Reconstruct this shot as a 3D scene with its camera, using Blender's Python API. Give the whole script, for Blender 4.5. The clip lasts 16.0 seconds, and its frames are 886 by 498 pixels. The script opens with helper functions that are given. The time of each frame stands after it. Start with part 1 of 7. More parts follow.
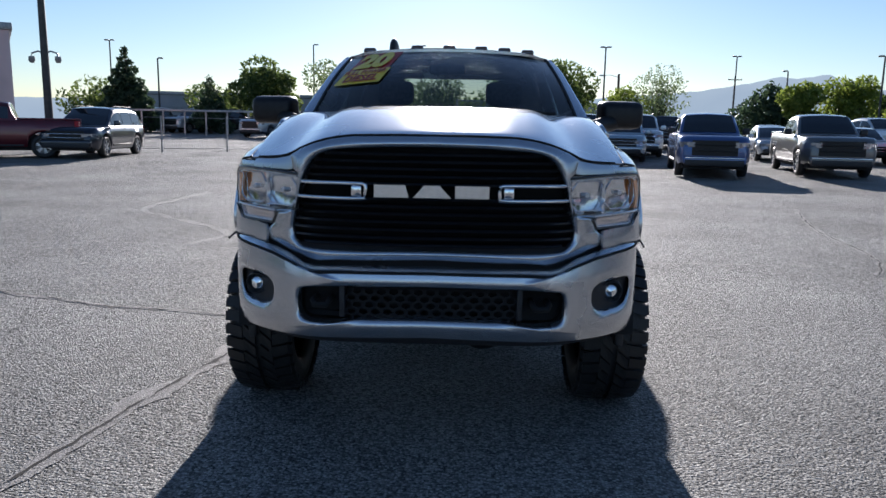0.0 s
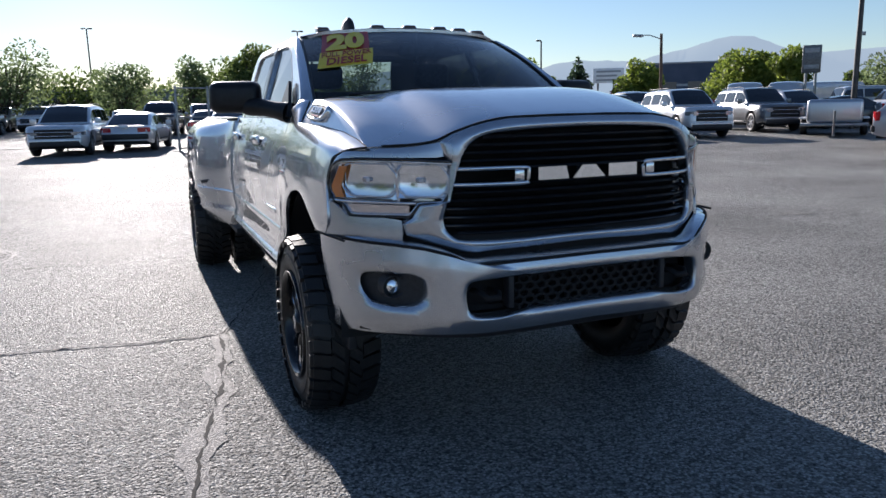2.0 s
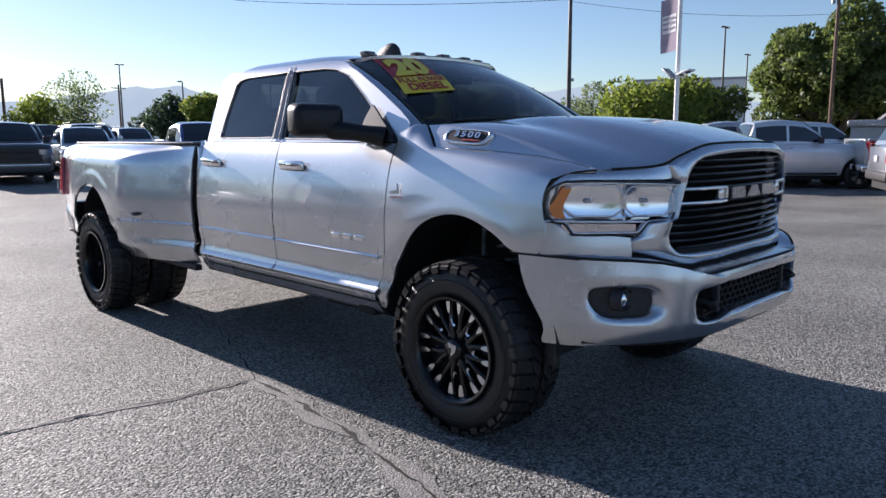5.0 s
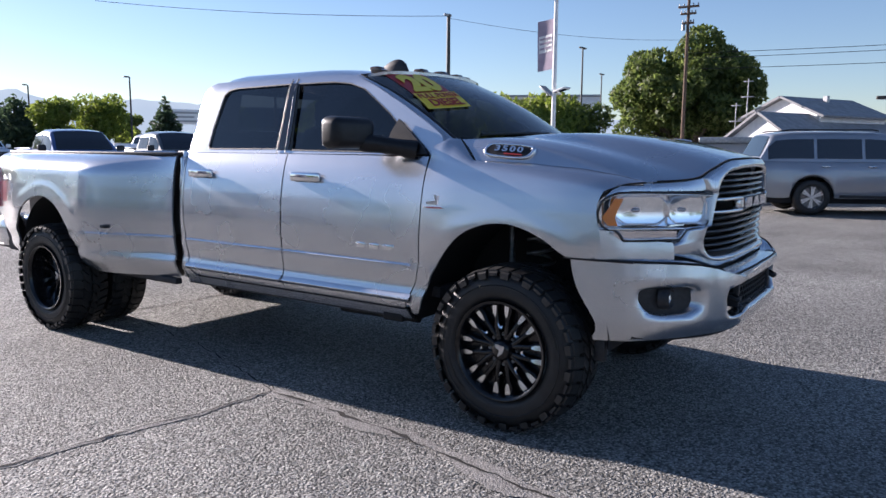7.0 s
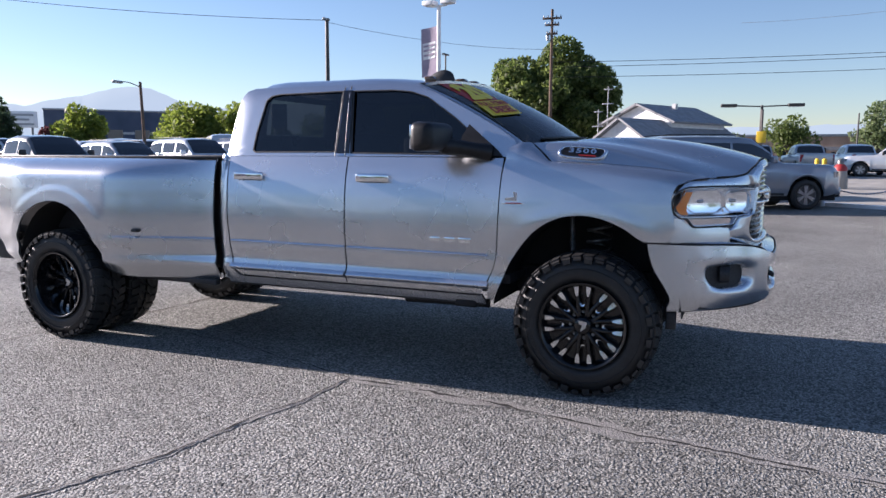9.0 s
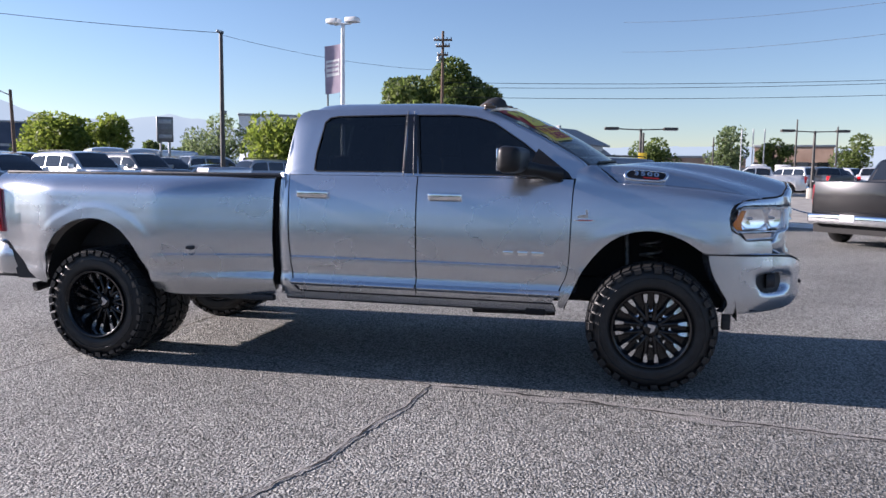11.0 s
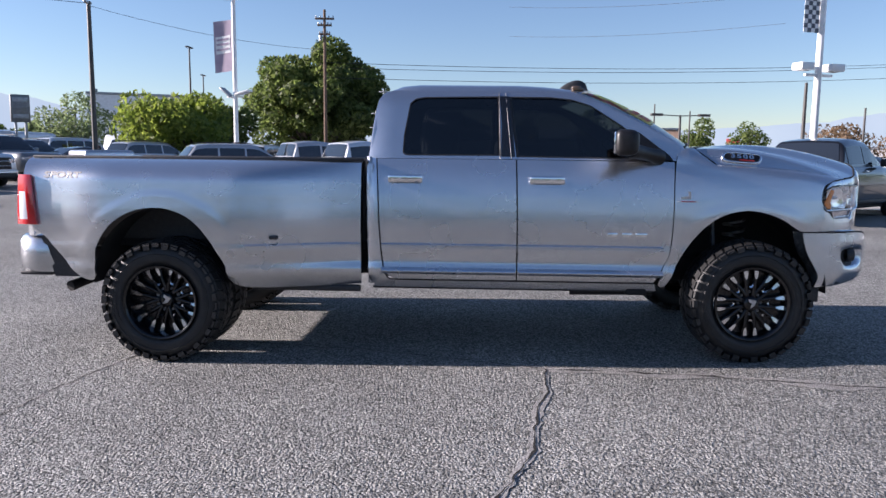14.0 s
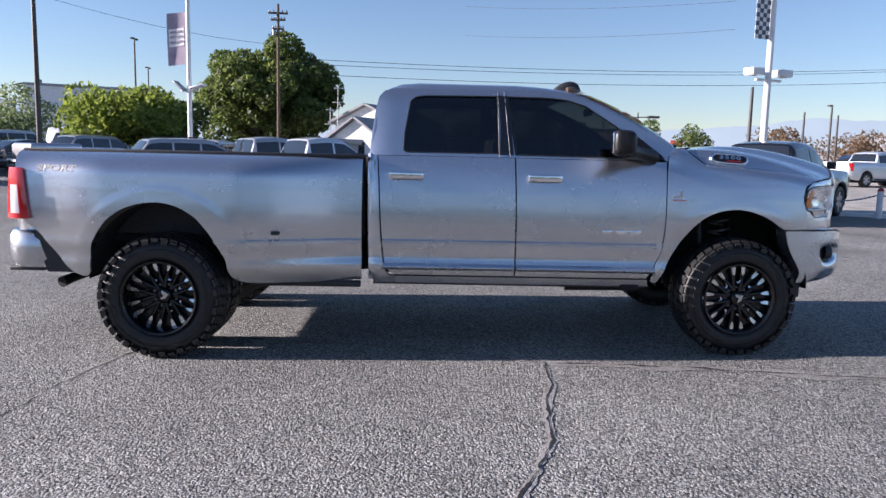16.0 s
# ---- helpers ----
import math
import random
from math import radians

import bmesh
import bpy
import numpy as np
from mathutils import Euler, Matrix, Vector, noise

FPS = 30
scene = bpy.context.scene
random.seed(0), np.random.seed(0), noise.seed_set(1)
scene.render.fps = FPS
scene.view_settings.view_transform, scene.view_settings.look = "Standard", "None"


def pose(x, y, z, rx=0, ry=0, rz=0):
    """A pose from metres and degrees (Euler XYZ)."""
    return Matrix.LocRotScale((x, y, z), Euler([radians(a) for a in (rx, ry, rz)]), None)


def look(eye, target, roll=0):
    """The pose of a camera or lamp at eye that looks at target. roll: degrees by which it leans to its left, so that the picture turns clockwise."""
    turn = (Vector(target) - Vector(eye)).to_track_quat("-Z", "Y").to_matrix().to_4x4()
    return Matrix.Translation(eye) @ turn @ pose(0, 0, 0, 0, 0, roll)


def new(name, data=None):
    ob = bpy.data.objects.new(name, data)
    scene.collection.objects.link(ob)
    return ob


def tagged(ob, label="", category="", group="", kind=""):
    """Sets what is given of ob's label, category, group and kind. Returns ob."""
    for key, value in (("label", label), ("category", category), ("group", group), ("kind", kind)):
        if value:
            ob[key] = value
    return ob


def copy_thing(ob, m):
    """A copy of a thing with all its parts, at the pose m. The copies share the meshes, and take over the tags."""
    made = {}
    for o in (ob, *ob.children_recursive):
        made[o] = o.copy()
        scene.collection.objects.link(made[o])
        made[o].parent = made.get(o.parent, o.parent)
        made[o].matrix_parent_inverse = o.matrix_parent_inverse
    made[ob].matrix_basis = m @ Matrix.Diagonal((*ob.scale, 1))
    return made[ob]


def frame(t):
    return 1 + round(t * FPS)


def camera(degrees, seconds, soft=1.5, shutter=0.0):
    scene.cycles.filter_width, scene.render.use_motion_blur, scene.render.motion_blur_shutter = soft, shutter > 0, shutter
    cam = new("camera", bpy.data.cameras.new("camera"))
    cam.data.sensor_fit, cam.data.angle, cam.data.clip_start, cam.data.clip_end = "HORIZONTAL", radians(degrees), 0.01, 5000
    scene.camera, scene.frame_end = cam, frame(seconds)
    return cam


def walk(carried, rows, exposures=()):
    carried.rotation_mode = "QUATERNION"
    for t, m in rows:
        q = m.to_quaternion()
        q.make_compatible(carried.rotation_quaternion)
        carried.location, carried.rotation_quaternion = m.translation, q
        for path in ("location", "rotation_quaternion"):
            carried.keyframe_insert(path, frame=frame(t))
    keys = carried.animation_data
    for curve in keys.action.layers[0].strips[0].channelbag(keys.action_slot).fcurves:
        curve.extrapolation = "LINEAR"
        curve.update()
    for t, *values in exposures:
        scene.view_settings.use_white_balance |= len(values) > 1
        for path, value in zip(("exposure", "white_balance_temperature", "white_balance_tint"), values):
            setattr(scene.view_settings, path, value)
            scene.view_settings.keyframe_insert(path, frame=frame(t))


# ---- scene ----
cam = camera(62.5, 16.0)
PATH = [
    (0, (0.134, 0.149, 1.53), (0.078, 2.12, 1.195), 1.0),
    (0.5, (-0.301, 0.255, 1.53), (-0.152, 2.219, 1.186), 0.7),
    (1, (-0.803, 0.307, 1.525), (-0.439, 2.243, 1.179), 0.1),
    (1.5, (-1.241, 0.459, 1.507), (-0.675, 2.345, 1.155), -0.5),
    (2, (-1.72, 0.598, 1.516), (-0.971, 2.414, 1.141), -1.2),
    (2.5, (-2.154, 0.729, 1.533), (-1.242, 2.473, 1.179), -1.7),
    (3, (-2.509, 0.939, 1.543), (-1.465, 2.609, 1.193), -2.1),
    (3.5, (-2.919, 1.127, 1.545), (-1.754, 2.72, 1.22), -2.0),
    (4, (-3.173, 1.371, 1.518), (-1.921, 2.898, 1.201), -1.8),
    (4.2, (-3.277, 1.465, 1.527), (-1.993, 2.964, 1.208), -1.6),
    (6.5, (-4.019, 2.1, 1.474), (-2.446, 3.308, 1.215), 1.0),
    (7, (-4.316, 2.305, 1.522), (-2.681, 3.425, 1.252), 0.4),
    (7.5, (-4.582, 2.498, 1.509), (-2.891, 3.535, 1.253), 0.3),
    (8, (-4.782, 2.75, 1.519), (-3.051, 3.716, 1.256), 0.2),
    (8.5, (-5.162, 2.977, 1.525), (-3.377, 3.843, 1.271), 0.0),
    (9, (-5.378, 3.233, 1.504), (-3.556, 4.017, 1.247), 0.2),
    (9.5, (-5.574, 3.517, 1.527), (-3.721, 4.228, 1.274), 0.3),
    (12, (-6.375, 5.054, 1.52), (-4.408, 5.359, 1.32), 1.0),
    (12.5, (-6.401, 5.368, 1.528), (-4.427, 5.611, 1.316), 1.0),
    (13, (-6.476, 5.721, 1.539), (-4.496, 5.885, 1.313), 1.0),
    (13.5, (-6.37, 5.979, 1.514), (-4.387, 6.09, 1.278), 0.7),
    (14, (-6.322, 6.192, 1.51), (-4.34, 6.271, 1.257), 0.6),
    (14.5, (-6.372, 6.386, 1.518), (-4.389, 6.432, 1.26), 0.7),
    (15, (-6.411, 6.458, 1.524), (-4.432, 6.478, 1.239), 0.9),
    (15.5, (-6.432, 6.508, 1.519), (-4.45, 6.486, 1.247), 1.2),
    (16, (-6.407, 6.574, 1.501), (-4.425, 6.512, 1.245), 1.3),
]
walk(cam, [(t, look(eye, target, roll)) for t, eye, target, roll in PATH],
     [(0.0, 0.80, 5750, 15), (4.0, 1.0, 5950, 18), (9.0, 1.30, 5950, 22), (16.0, 1.28, 5900, 22)])

# ---- light ----
SUN_AZ, SUN_EL = -0.4, 18.0          # degrees: azimuth from +y towards +x, and height
world = bpy.data.worlds.new("sky")
scene.world = world
world.use_nodes = True
wn = world.node_tree.nodes
sky = wn.new("ShaderNodeTexSky")
sky.sky_type = 'NISHITA'
sky.sun_disc = False
sky.sun_elevation = radians(SUN_EL)
sky.sun_rotation = radians(SUN_AZ)
sky.air_density, sky.dust_density, sky.ozone_density = 1.0, 0.12, 2.4
wn["Background"].inputs[1].default_value = 0.06
world.node_tree.links.new(sky.outputs[0], wn["Background"].inputs[0])
sun_data = bpy.data.lights.new("sun", 'SUN')
sun_data.energy, sun_data.angle, sun_data.color = 5.0, radians(0.6), (1.0, 0.89, 0.75)
sun = new("sun", sun_data)
_az, _el = radians(SUN_AZ), radians(SUN_EL)
_to = Vector((math.sin(_az) * math.cos(_el), math.cos(_az) * math.cos(_el), math.sin(_el)))
sun.matrix_world = look(_to * 60, (0, 0, 0))


# ---- materials ----
def mat(name, color, rough=0.5, metal=0.0, coat=0.0, spec=0.5, emit=None):
    m = bpy.data.materials.new(name)
    m.use_nodes = True
    b = m.node_tree.nodes["Principled BSDF"]
    b.inputs["Base Color"].default_value = (*color, 1)
    b.inputs["Roughness"].default_value = rough
    b.inputs["Metallic"].default_value = metal
    b.inputs["Coat Weight"].default_value = coat
    b.inputs["Coat Roughness"].default_value = 0.04
    b.inputs["Specular IOR Level"].default_value = spec
    if emit:
        b.inputs["Emission Color"].default_value = (*color, 1)
        b.inputs["Emission Strength"].default_value = emit
    return m


def varied(m, scale, low, high, rough=None, bump=0.0, bump_scale=None, detail=4.0, stretch=None):
    """Noise between two colours, and optionally on roughness and relief, in object space."""
    nt = m.node_tree
    n, l = nt.nodes, nt.links
    b = n["Principled BSDF"]
    co = n.new("ShaderNodeTexCoord")
    src = co.outputs["Object"]
    if stretch:
        mp = n.new("ShaderNodeMapping")
        mp.inputs["Scale"].default_value = stretch
        l.new(src, mp.inputs["Vector"])
        src = mp.outputs[0]
    t = n.new("ShaderNodeTexNoise")
    t.inputs["Scale"].default_value, t.inputs["Detail"].default_value = scale, detail
    l.new(src, t.inputs["Vector"])
    r = n.new("ShaderNodeValToRGB")
    r.color_ramp.elements[0].position, r.color_ramp.elements[1].position = 0.3, 0.7
    r.color_ramp.elements[0].color, r.color_ramp.elements[1].color = (*low, 1), (*high, 1)
    l.new(t.outputs["Fac"], r.inputs[0])
    l.new(r.outputs[0], b.inputs["Base Color"])
    if rough:
        mr = n.new("ShaderNodeMapRange")
        mr.inputs["To Min"].default_value, mr.inputs["To Max"].default_value = rough
        l.new(t.outputs["Fac"], mr.inputs["Value"])
        l.new(mr.outputs[0], b.inputs["Roughness"])
    if bump:
        t2 = n.new("ShaderNodeTexNoise")
        t2.inputs["Scale"].default_value, t2.inputs["Detail"].default_value = bump_scale or scale * 4, 3.0
        l.new(src, t2.inputs["Vector"])
        bp = n.new("ShaderNodeBump")
        bp.inputs["Strength"].default_value, bp.inputs["Distance"].default_value = bump, 0.01
        l.new(t2.outputs["Fac"], bp.inputs["Height"])
        l.new(bp.outputs[0], b.inputs["Normal"])
    return m


def glass_mat(name, tint, base=0.04, rough=0.0, grow=4.5):
    """Thin sheet glass: tinted see-through with a mirror-like gloss that grows towards grazing angles."""
    m = bpy.data.materials.new(name)
    m.use_nodes = True
    n, l = m.node_tree.nodes, m.node_tree.links
    n.remove(n["Principled BSDF"])
    tr, gl = n.new("ShaderNodeBsdfTransparent"), n.new("ShaderNodeBsdfGlossy")
    lw, mx = n.new("ShaderNodeLayerWeight"), n.new("ShaderNodeMixShader")
    lw.inputs[0].default_value = 0.5
    pw, mr = n.new("ShaderNodeMath"), n.new("ShaderNodeMapRange")
    pw.operation = 'POWER'
    pw.inputs[1].default_value = grow
    mr.inputs["To Min"].default_value, mr.inputs["To Max"].default_value = base, 1.0
    tr.inputs[0].default_value = (*tint, 1)
    gl.inputs["Roughness"].default_value = rough
    l.new(lw.outputs["Facing"], pw.inputs[0])
    l.new(pw.outputs[0], mr.inputs["Value"])
    l.new(mr.outputs[0], mx.inputs[0])
    l.new(tr.outputs[0], mx.inputs[1])
    l.new(gl.outputs[0], mx.inputs[2])
    l.new(mx.outputs[0], n["Material Output"].inputs[0])
    return m


def flake_paint():
    """Silver metallic paint under a glossy clear coat, with fine flake and a little dust."""
    m = mat("silver_paint", (0.5, 0.5, 0.52), 0.27, 0.93, 1.0)
    n, l = m.node_tree.nodes, m.node_tree.links
    b = n["Principled BSDF"]
    co = n.new("ShaderNodeTexCoord")
    fl, du = n.new("ShaderNodeTexNoise"), n.new("ShaderNodeTexNoise")
    fl.inputs["Scale"].default_value, fl.inputs["Detail"].default_value = 1400.0, 1.0
    du.inputs["Scale"].default_value, du.inputs["Detail"].default_value = 2.2, 5.0
    l.new(co.outputs["Object"], fl.inputs["Vector"])
    l.new(co.outputs["Object"], du.inputs["Vector"])
    rp = n.new("ShaderNodeValToRGB")
    rp.color_ramp.elements[0].color = (0.55, 0.57, 0.605, 1)
    rp.color_ramp.elements[1].color = (0.575, 0.595, 0.63, 1)
    rp.color_ramp.elements[0].position, rp.color_ramp.elements[1].position = 0.35, 0.65
    l.new(fl.outputs["Fac"], rp.inputs[0])
    l.new(rp.outputs[0], b.inputs["Base Color"])
    for name, lo, hi in (("Roughness", 0.25, 0.29), ("Coat Roughness", 0.0, 0.015)):
        mr = n.new("ShaderNodeMapRange")
        mr.inputs["To Min"].default_value, mr.inputs["To Max"].default_value = lo, hi
        l.new(du.outputs["Fac"], mr.inputs["Value"])
        l.new(mr.outputs[0], b.inputs[name])
    return m


def object_paint(name="car_paint"):
    """Clear-coated paint whose colour each vehicle part carries itself."""
    m = mat(name, (0.5, 0.5, 0.5), 0.3, 0.45, 1.0)
    n, l = m.node_tree.nodes, m.node_tree.links
    b = n["Principled BSDF"]
    oi = n.new("ShaderNodeObjectInfo")
    co = n.new("ShaderNodeTexCoord")
    t = n.new("ShaderNodeTexNoise")
    t.inputs["Scale"].default_value, t.inputs["Detail"].default_value = 1.8, 5.0
    l.new(co.outputs["Object"], t.inputs["Vector"])
    hs = n.new("ShaderNodeHueSaturation")
    mr = n.new("ShaderNodeMapRange")
    mr.inputs["To Min"].default_value, mr.inputs["To Max"].default_value = 0.88, 1.08
    l.new(t.outputs["Fac"], mr.inputs["Value"])
    l.new(mr.outputs[0], hs.inputs["Value"])
    l.new(oi.outputs["Color"], hs.inputs["Color"])
    l.new(hs.outputs[0], b.inputs["Base Color"])
    return m


def asphalt_mat(name, low, high, grain=84.0, bump=0.9):
    """Worn asphalt: stones of several greys, broad bleached and oily areas, rough relief."""
    m = mat(name, low, 0.8, spec=0.28)
    nt = m.node_tree
    n, l = nt.nodes, nt.links
    b = n["Principled BSDF"]
    co = n.new("ShaderNodeTexCoord")
    vo = n.new("ShaderNodeTexVoronoi")
    vo.inputs["Scale"].default_value = grain
    l.new(co.outputs["Object"], vo.inputs["Vector"])
    big = n.new("ShaderNodeTexNoise")
    big.inputs["Scale"].default_value, big.inputs["Detail"].default_value = 0.45, 7.0
    l.new(co.outputs["Object"], big.inputs["Vector"])
    stone = n.new("ShaderNodeSeparateColor")
    l.new(vo.outputs["Color"], stone.inputs[0])
    r1 = n.new("ShaderNodeValToRGB")
    r1.color_ramp.elements[0].color, r1.color_ramp.elements[1].color = (*low, 1), (*high, 1)
    l.new(stone.outputs[0], r1.inputs[0])
    r2 = n.new("ShaderNodeMapRange")
    r2.inputs["From Min"].default_value, r2.inputs["From Max"].default_value = 0.3, 0.7
    r2.inputs["To Min"].default_value, r2.inputs["To Max"].default_value = 0.72, 1.25
    l.new(big.outputs["Fac"], r2.inputs["Value"])
    pit = n.new("ShaderNodeMapRange")
    pit.inputs["From Min"].default_value, pit.inputs["From Max"].default_value = 0.25, 0.75
    pit.inputs["To Min"].default_value, pit.inputs["To Max"].default_value = 1.18, 0.58
    l.new(vo.outputs["Distance"], pit.inputs["Value"])
    both_ = n.new("ShaderNodeMath")
    both_.operation = 'MULTIPLY'
    l.new(r2.outputs[0], both_.inputs[0])
    l.new(pit.outputs[0], both_.inputs[1])
    mx = n.new("ShaderNodeVectorMath")
    mx.operation = 'SCALE'
    l.new(r1.outputs[0], mx.inputs[0])
    l.new(both_.outputs[0], mx.inputs["Scale"])
    l.new(mx.outputs[0], b.inputs["Base Color"])
    ro = n.new("ShaderNodeMapRange")
    ro.inputs["To Min"].default_value, ro.inputs["To Max"].default_value = 0.62, 0.9
    l.new(stone.outputs[1], ro.inputs["Value"])
    l.new(ro.outputs[0], b.inputs["Roughness"])
    fine = n.new("ShaderNodeTexNoise")
    fine.inputs["Scale"].default_value, fine.inputs["Detail"].default_value = grain * 0.85, 3.0
    l.new(co.outputs["Object"], fine.inputs["Vector"])
    cell = n.new("ShaderNodeMath")
    cell.operation = 'MULTIPLY'
    cell.inputs[1].default_value = 0.35
    l.new(vo.outputs["Distance"], cell.inputs[0])
    ad = n.new("ShaderNodeMath")
    ad.operation = 'SUBTRACT'
    l.new(fine.outputs["Fac"], ad.inputs[0])
    l.new(cell.outputs[0], ad.inputs[1])
    bp = n.new("ShaderNodeBump")
    bp.inputs["Strength"].default_value, bp.inputs["Distance"].default_value = bump, 0.05
    l.new(ad.outputs[0], bp.inputs["Height"])
    l.new(bp.outputs[0], b.inputs["Normal"])
    return m


def leaf_mat(name, low, high):
    m = mat(name, low, 0.55)
    n, l = m.node_tree.nodes, m.node_tree.links
    b = n["Principled BSDF"]
    ge = n.new("ShaderNodeNewGeometry")
    r = n.new("ShaderNodeValToRGB")
    r.color_ramp.elements[0].color, r.color_ramp.elements[1].color = (*low, 1), (*high, 1)
    l.new(ge.outputs["Random Per Island"], r.inputs[0])
    l.new(r.outputs[0], b.inputs["Base Color"])
    tl = n.new("ShaderNodeBsdfTranslucent")
    l.new(r.outputs[0], tl.inputs[0])
    mx = n.new("ShaderNodeMixShader")
    mx.inputs[0].default_value = 0.6
    l.new(b.outputs[0], mx.inputs[1])
    l.new(tl.outputs[0], mx.inputs[2])
    l.new(mx.outputs[0], n["Material Output"].inputs[0])
    return m


M_PAINT = flake_paint()
M_CAR = object_paint()
M_CHROME = mat("chrome", (0.82, 0.83, 0.85), 0.08, 1.0)
M_ALLOY = varied(mat("alloy", (0.6, 0.6, 0.62), 0.3, 0.9), 30, (0.5, 0.5, 0.52), (0.68, 0.68, 0.7), (0.22, 0.4))
M_GLOSSBLACK = mat("gloss_black", (0.008, 0.008, 0.01), 0.12, 0.0, 0.6)
M_PLASTIC = varied(mat("black_plastic", (0.02, 0.02, 0.022), 0.55), 60, (0.014, 0.014, 0.016), (0.03, 0.03, 0.033), (0.45, 0.65), 0.12, 300)
M_RUBBER = varied(mat("tyre_rubber", (0.012, 0.012, 0.013), 0.55), 18, (0.007, 0.007, 0.008), (0.018, 0.018, 0.018), (0.42, 0.62), 0.2, 120)
M_DARK = mat("underbody_black", (0.006, 0.006, 0.007), 0.8)
M_STEEL = varied(mat("dull_steel", (0.2, 0.2, 0.2), 0.5, 0.8), 25, (0.1, 0.1, 0.1), (0.28, 0.28, 0.28), (0.35, 0.6))
M_TINT = glass_mat("tinted_glass", (0.075, 0.08, 0.085), 0.07, 0.0, 3.4)
M_SCREEN = glass_mat("windscreen_glass", (0.5, 0.56, 0.56))
M_CLEAR = glass_mat("clear_lens", (0.97, 0.98, 1.0), 0.04)
M_CARGLASS = mat("car_window", (0.012, 0.015, 0.02), 0.04, 0.0, 0.0, 0.9)
M_AMBER = mat("amber_lens", (0.75, 0.22, 0.03), 0.15, 0.0, 1.0)
M_RED = mat("red_lens", (0.5, 0.015, 0.02), 0.15, 0.0, 1.0)
M_WHITELENS = mat("white_lens", (0.75, 0.76, 0.78), 0.15, 0.0, 1.0)
M_REFLECT = mat("lamp_reflector", (0.92, 0.94, 0.96), 0.12, 1.0)
M_CABIN = varied(mat("cabin_cloth", (0.03, 0.03, 0.033), 0.85), 40, (0.02, 0.02, 0.022), (0.045, 0.045, 0.05))
M_STICKY = mat("yellow_vinyl", (0.85, 0.62, 0.03), 0.4)
M_STICKR = mat("red_vinyl", (0.42, 0.018, 0.016), 0.4)
M_GHOST = mat("grey_decal", (0.27, 0.265, 0.26), 0.55, 0.2)
M_BADGERED = mat("badge_red", (0.45, 0.03, 0.03), 0.4)
M_WHITE = varied(mat("white_paint", (0.8, 0.8, 0.8), 0.5), 3, (0.7, 0.7, 0.69), (0.84, 0.84, 0.84), (0.4, 0.6))
M_GALV = varied(mat("galvanised", (0.35, 0.36, 0.37), 0.45, 0.7), 9, (0.26, 0.27, 0.28), (0.42, 0.43, 0.44), (0.35, 0.6))
M_BRONZE = varied(mat("dark_pole_paint", (0.05, 0.045, 0.04), 0.5), 6, (0.035, 0.032, 0.03), (0.075, 0.068, 0.06), (0.4, 0.6))
M_WOODPOLE = varied(mat("weathered_wood", (0.14, 0.09, 0.06), 0.85), 5, (0.09, 0.06, 0.045), (0.2, 0.13, 0.085), (0.75, 0.95), 0.5, 40, stretch=(6, 6, 0.6))
M_CABLE = mat("cable_black", (0.015, 0.015, 0.016), 0.6)
M_ASPHALT = asphalt_mat("asphalt", (0.085, 0.086, 0.082), (0.48, 0.475, 0.45), 76.0, 0.9)
M_SEALED = asphalt_mat("old_asphalt_edge", (0.24, 0.231, 0.218), (0.42, 0.404, 0.38), 110, 0.35)
M_CRACK = mat("crack_dirt", (0.012, 0.011, 0.01), 0.95)
M_CONCRETE = varied(mat("concrete", (0.33, 0.31, 0.28), 0.85), 1.4, (0.25, 0.235, 0.21), (0.4, 0.38, 0.34), (0.75, 0.95), 0.2, 60)
M_BARK = varied(mat("bark", (0.09, 0.07, 0.055), 0.95), 8, (0.05, 0.04, 0.032), (0.14, 0.11, 0.085), None, 0.6, 30, stretch=(3, 3, 0.6))
M_LEAF = leaf_mat("broad_leaf", (0.05, 0.085, 0.018), (0.20, 0.25, 0.07))
M_LEAF_GOLD = leaf_mat("yellow_green_leaf", (0.11, 0.16, 0.022), (0.28, 0.34, 0.06))
M_LEAF_GREY = leaf_mat("grey_green_leaf", (0.09, 0.13, 0.05), (0.24, 0.30, 0.14))
M_NEEDLE = leaf_mat("conifer_needle", (0.03, 0.055, 0.03), (0.08, 0.12, 0.06))
M_RUSSET = leaf_mat("dark_red_leaf", (0.05, 0.018, 0.02), (0.12, 0.04, 0.04))
M_DRY = leaf_mat("dry_scrub", (0.16, 0.11, 0.06), (0.3, 0.2, 0.12))
M_SATIN = varied(mat("satin_black", (0.009, 0.009, 0.01), 0.4, 0.0, 0.0, 0.35), 30, (0.006, 0.006, 0.007), (0.013, 0.013, 0.015), (0.34, 0.46))
M_LAMPIN = mat("lamp_housing", (0.86, 0.88, 0.90), 0.16, 0.92)
M_TURN = mat("turn_lens", (0.80, 0.72, 0.68), 0.14, 0.8, 1.0)
M_MILLED = mat("milled_metal", (0.78, 0.79, 0.81), 0.2, 1.0)
M_WHEEL = varied(mat("wheel_black", (0.005, 0.005, 0.006), 0.22, 0.0, 0.3, 0.35), 30, (0.004, 0.004, 0.005), (0.008, 0.008, 0.009), (0.16, 0.28))


# ---- mesh helpers ----
def finish(bm, name, material, smooth=True):
    me = bpy.data.meshes.new(name)
    if smooth:
        bm.normal_update()
        for f in bm.faces:
            f.smooth = True
        for e in bm.edges:
            if len(e.link_faces) == 2 and e.link_faces[0].normal.dot(e.link_faces[1].normal) < 0.29:
                e.smooth = False
    bm.to_mesh(me)
    bm.free()
    me.materials.append(material)
    return me


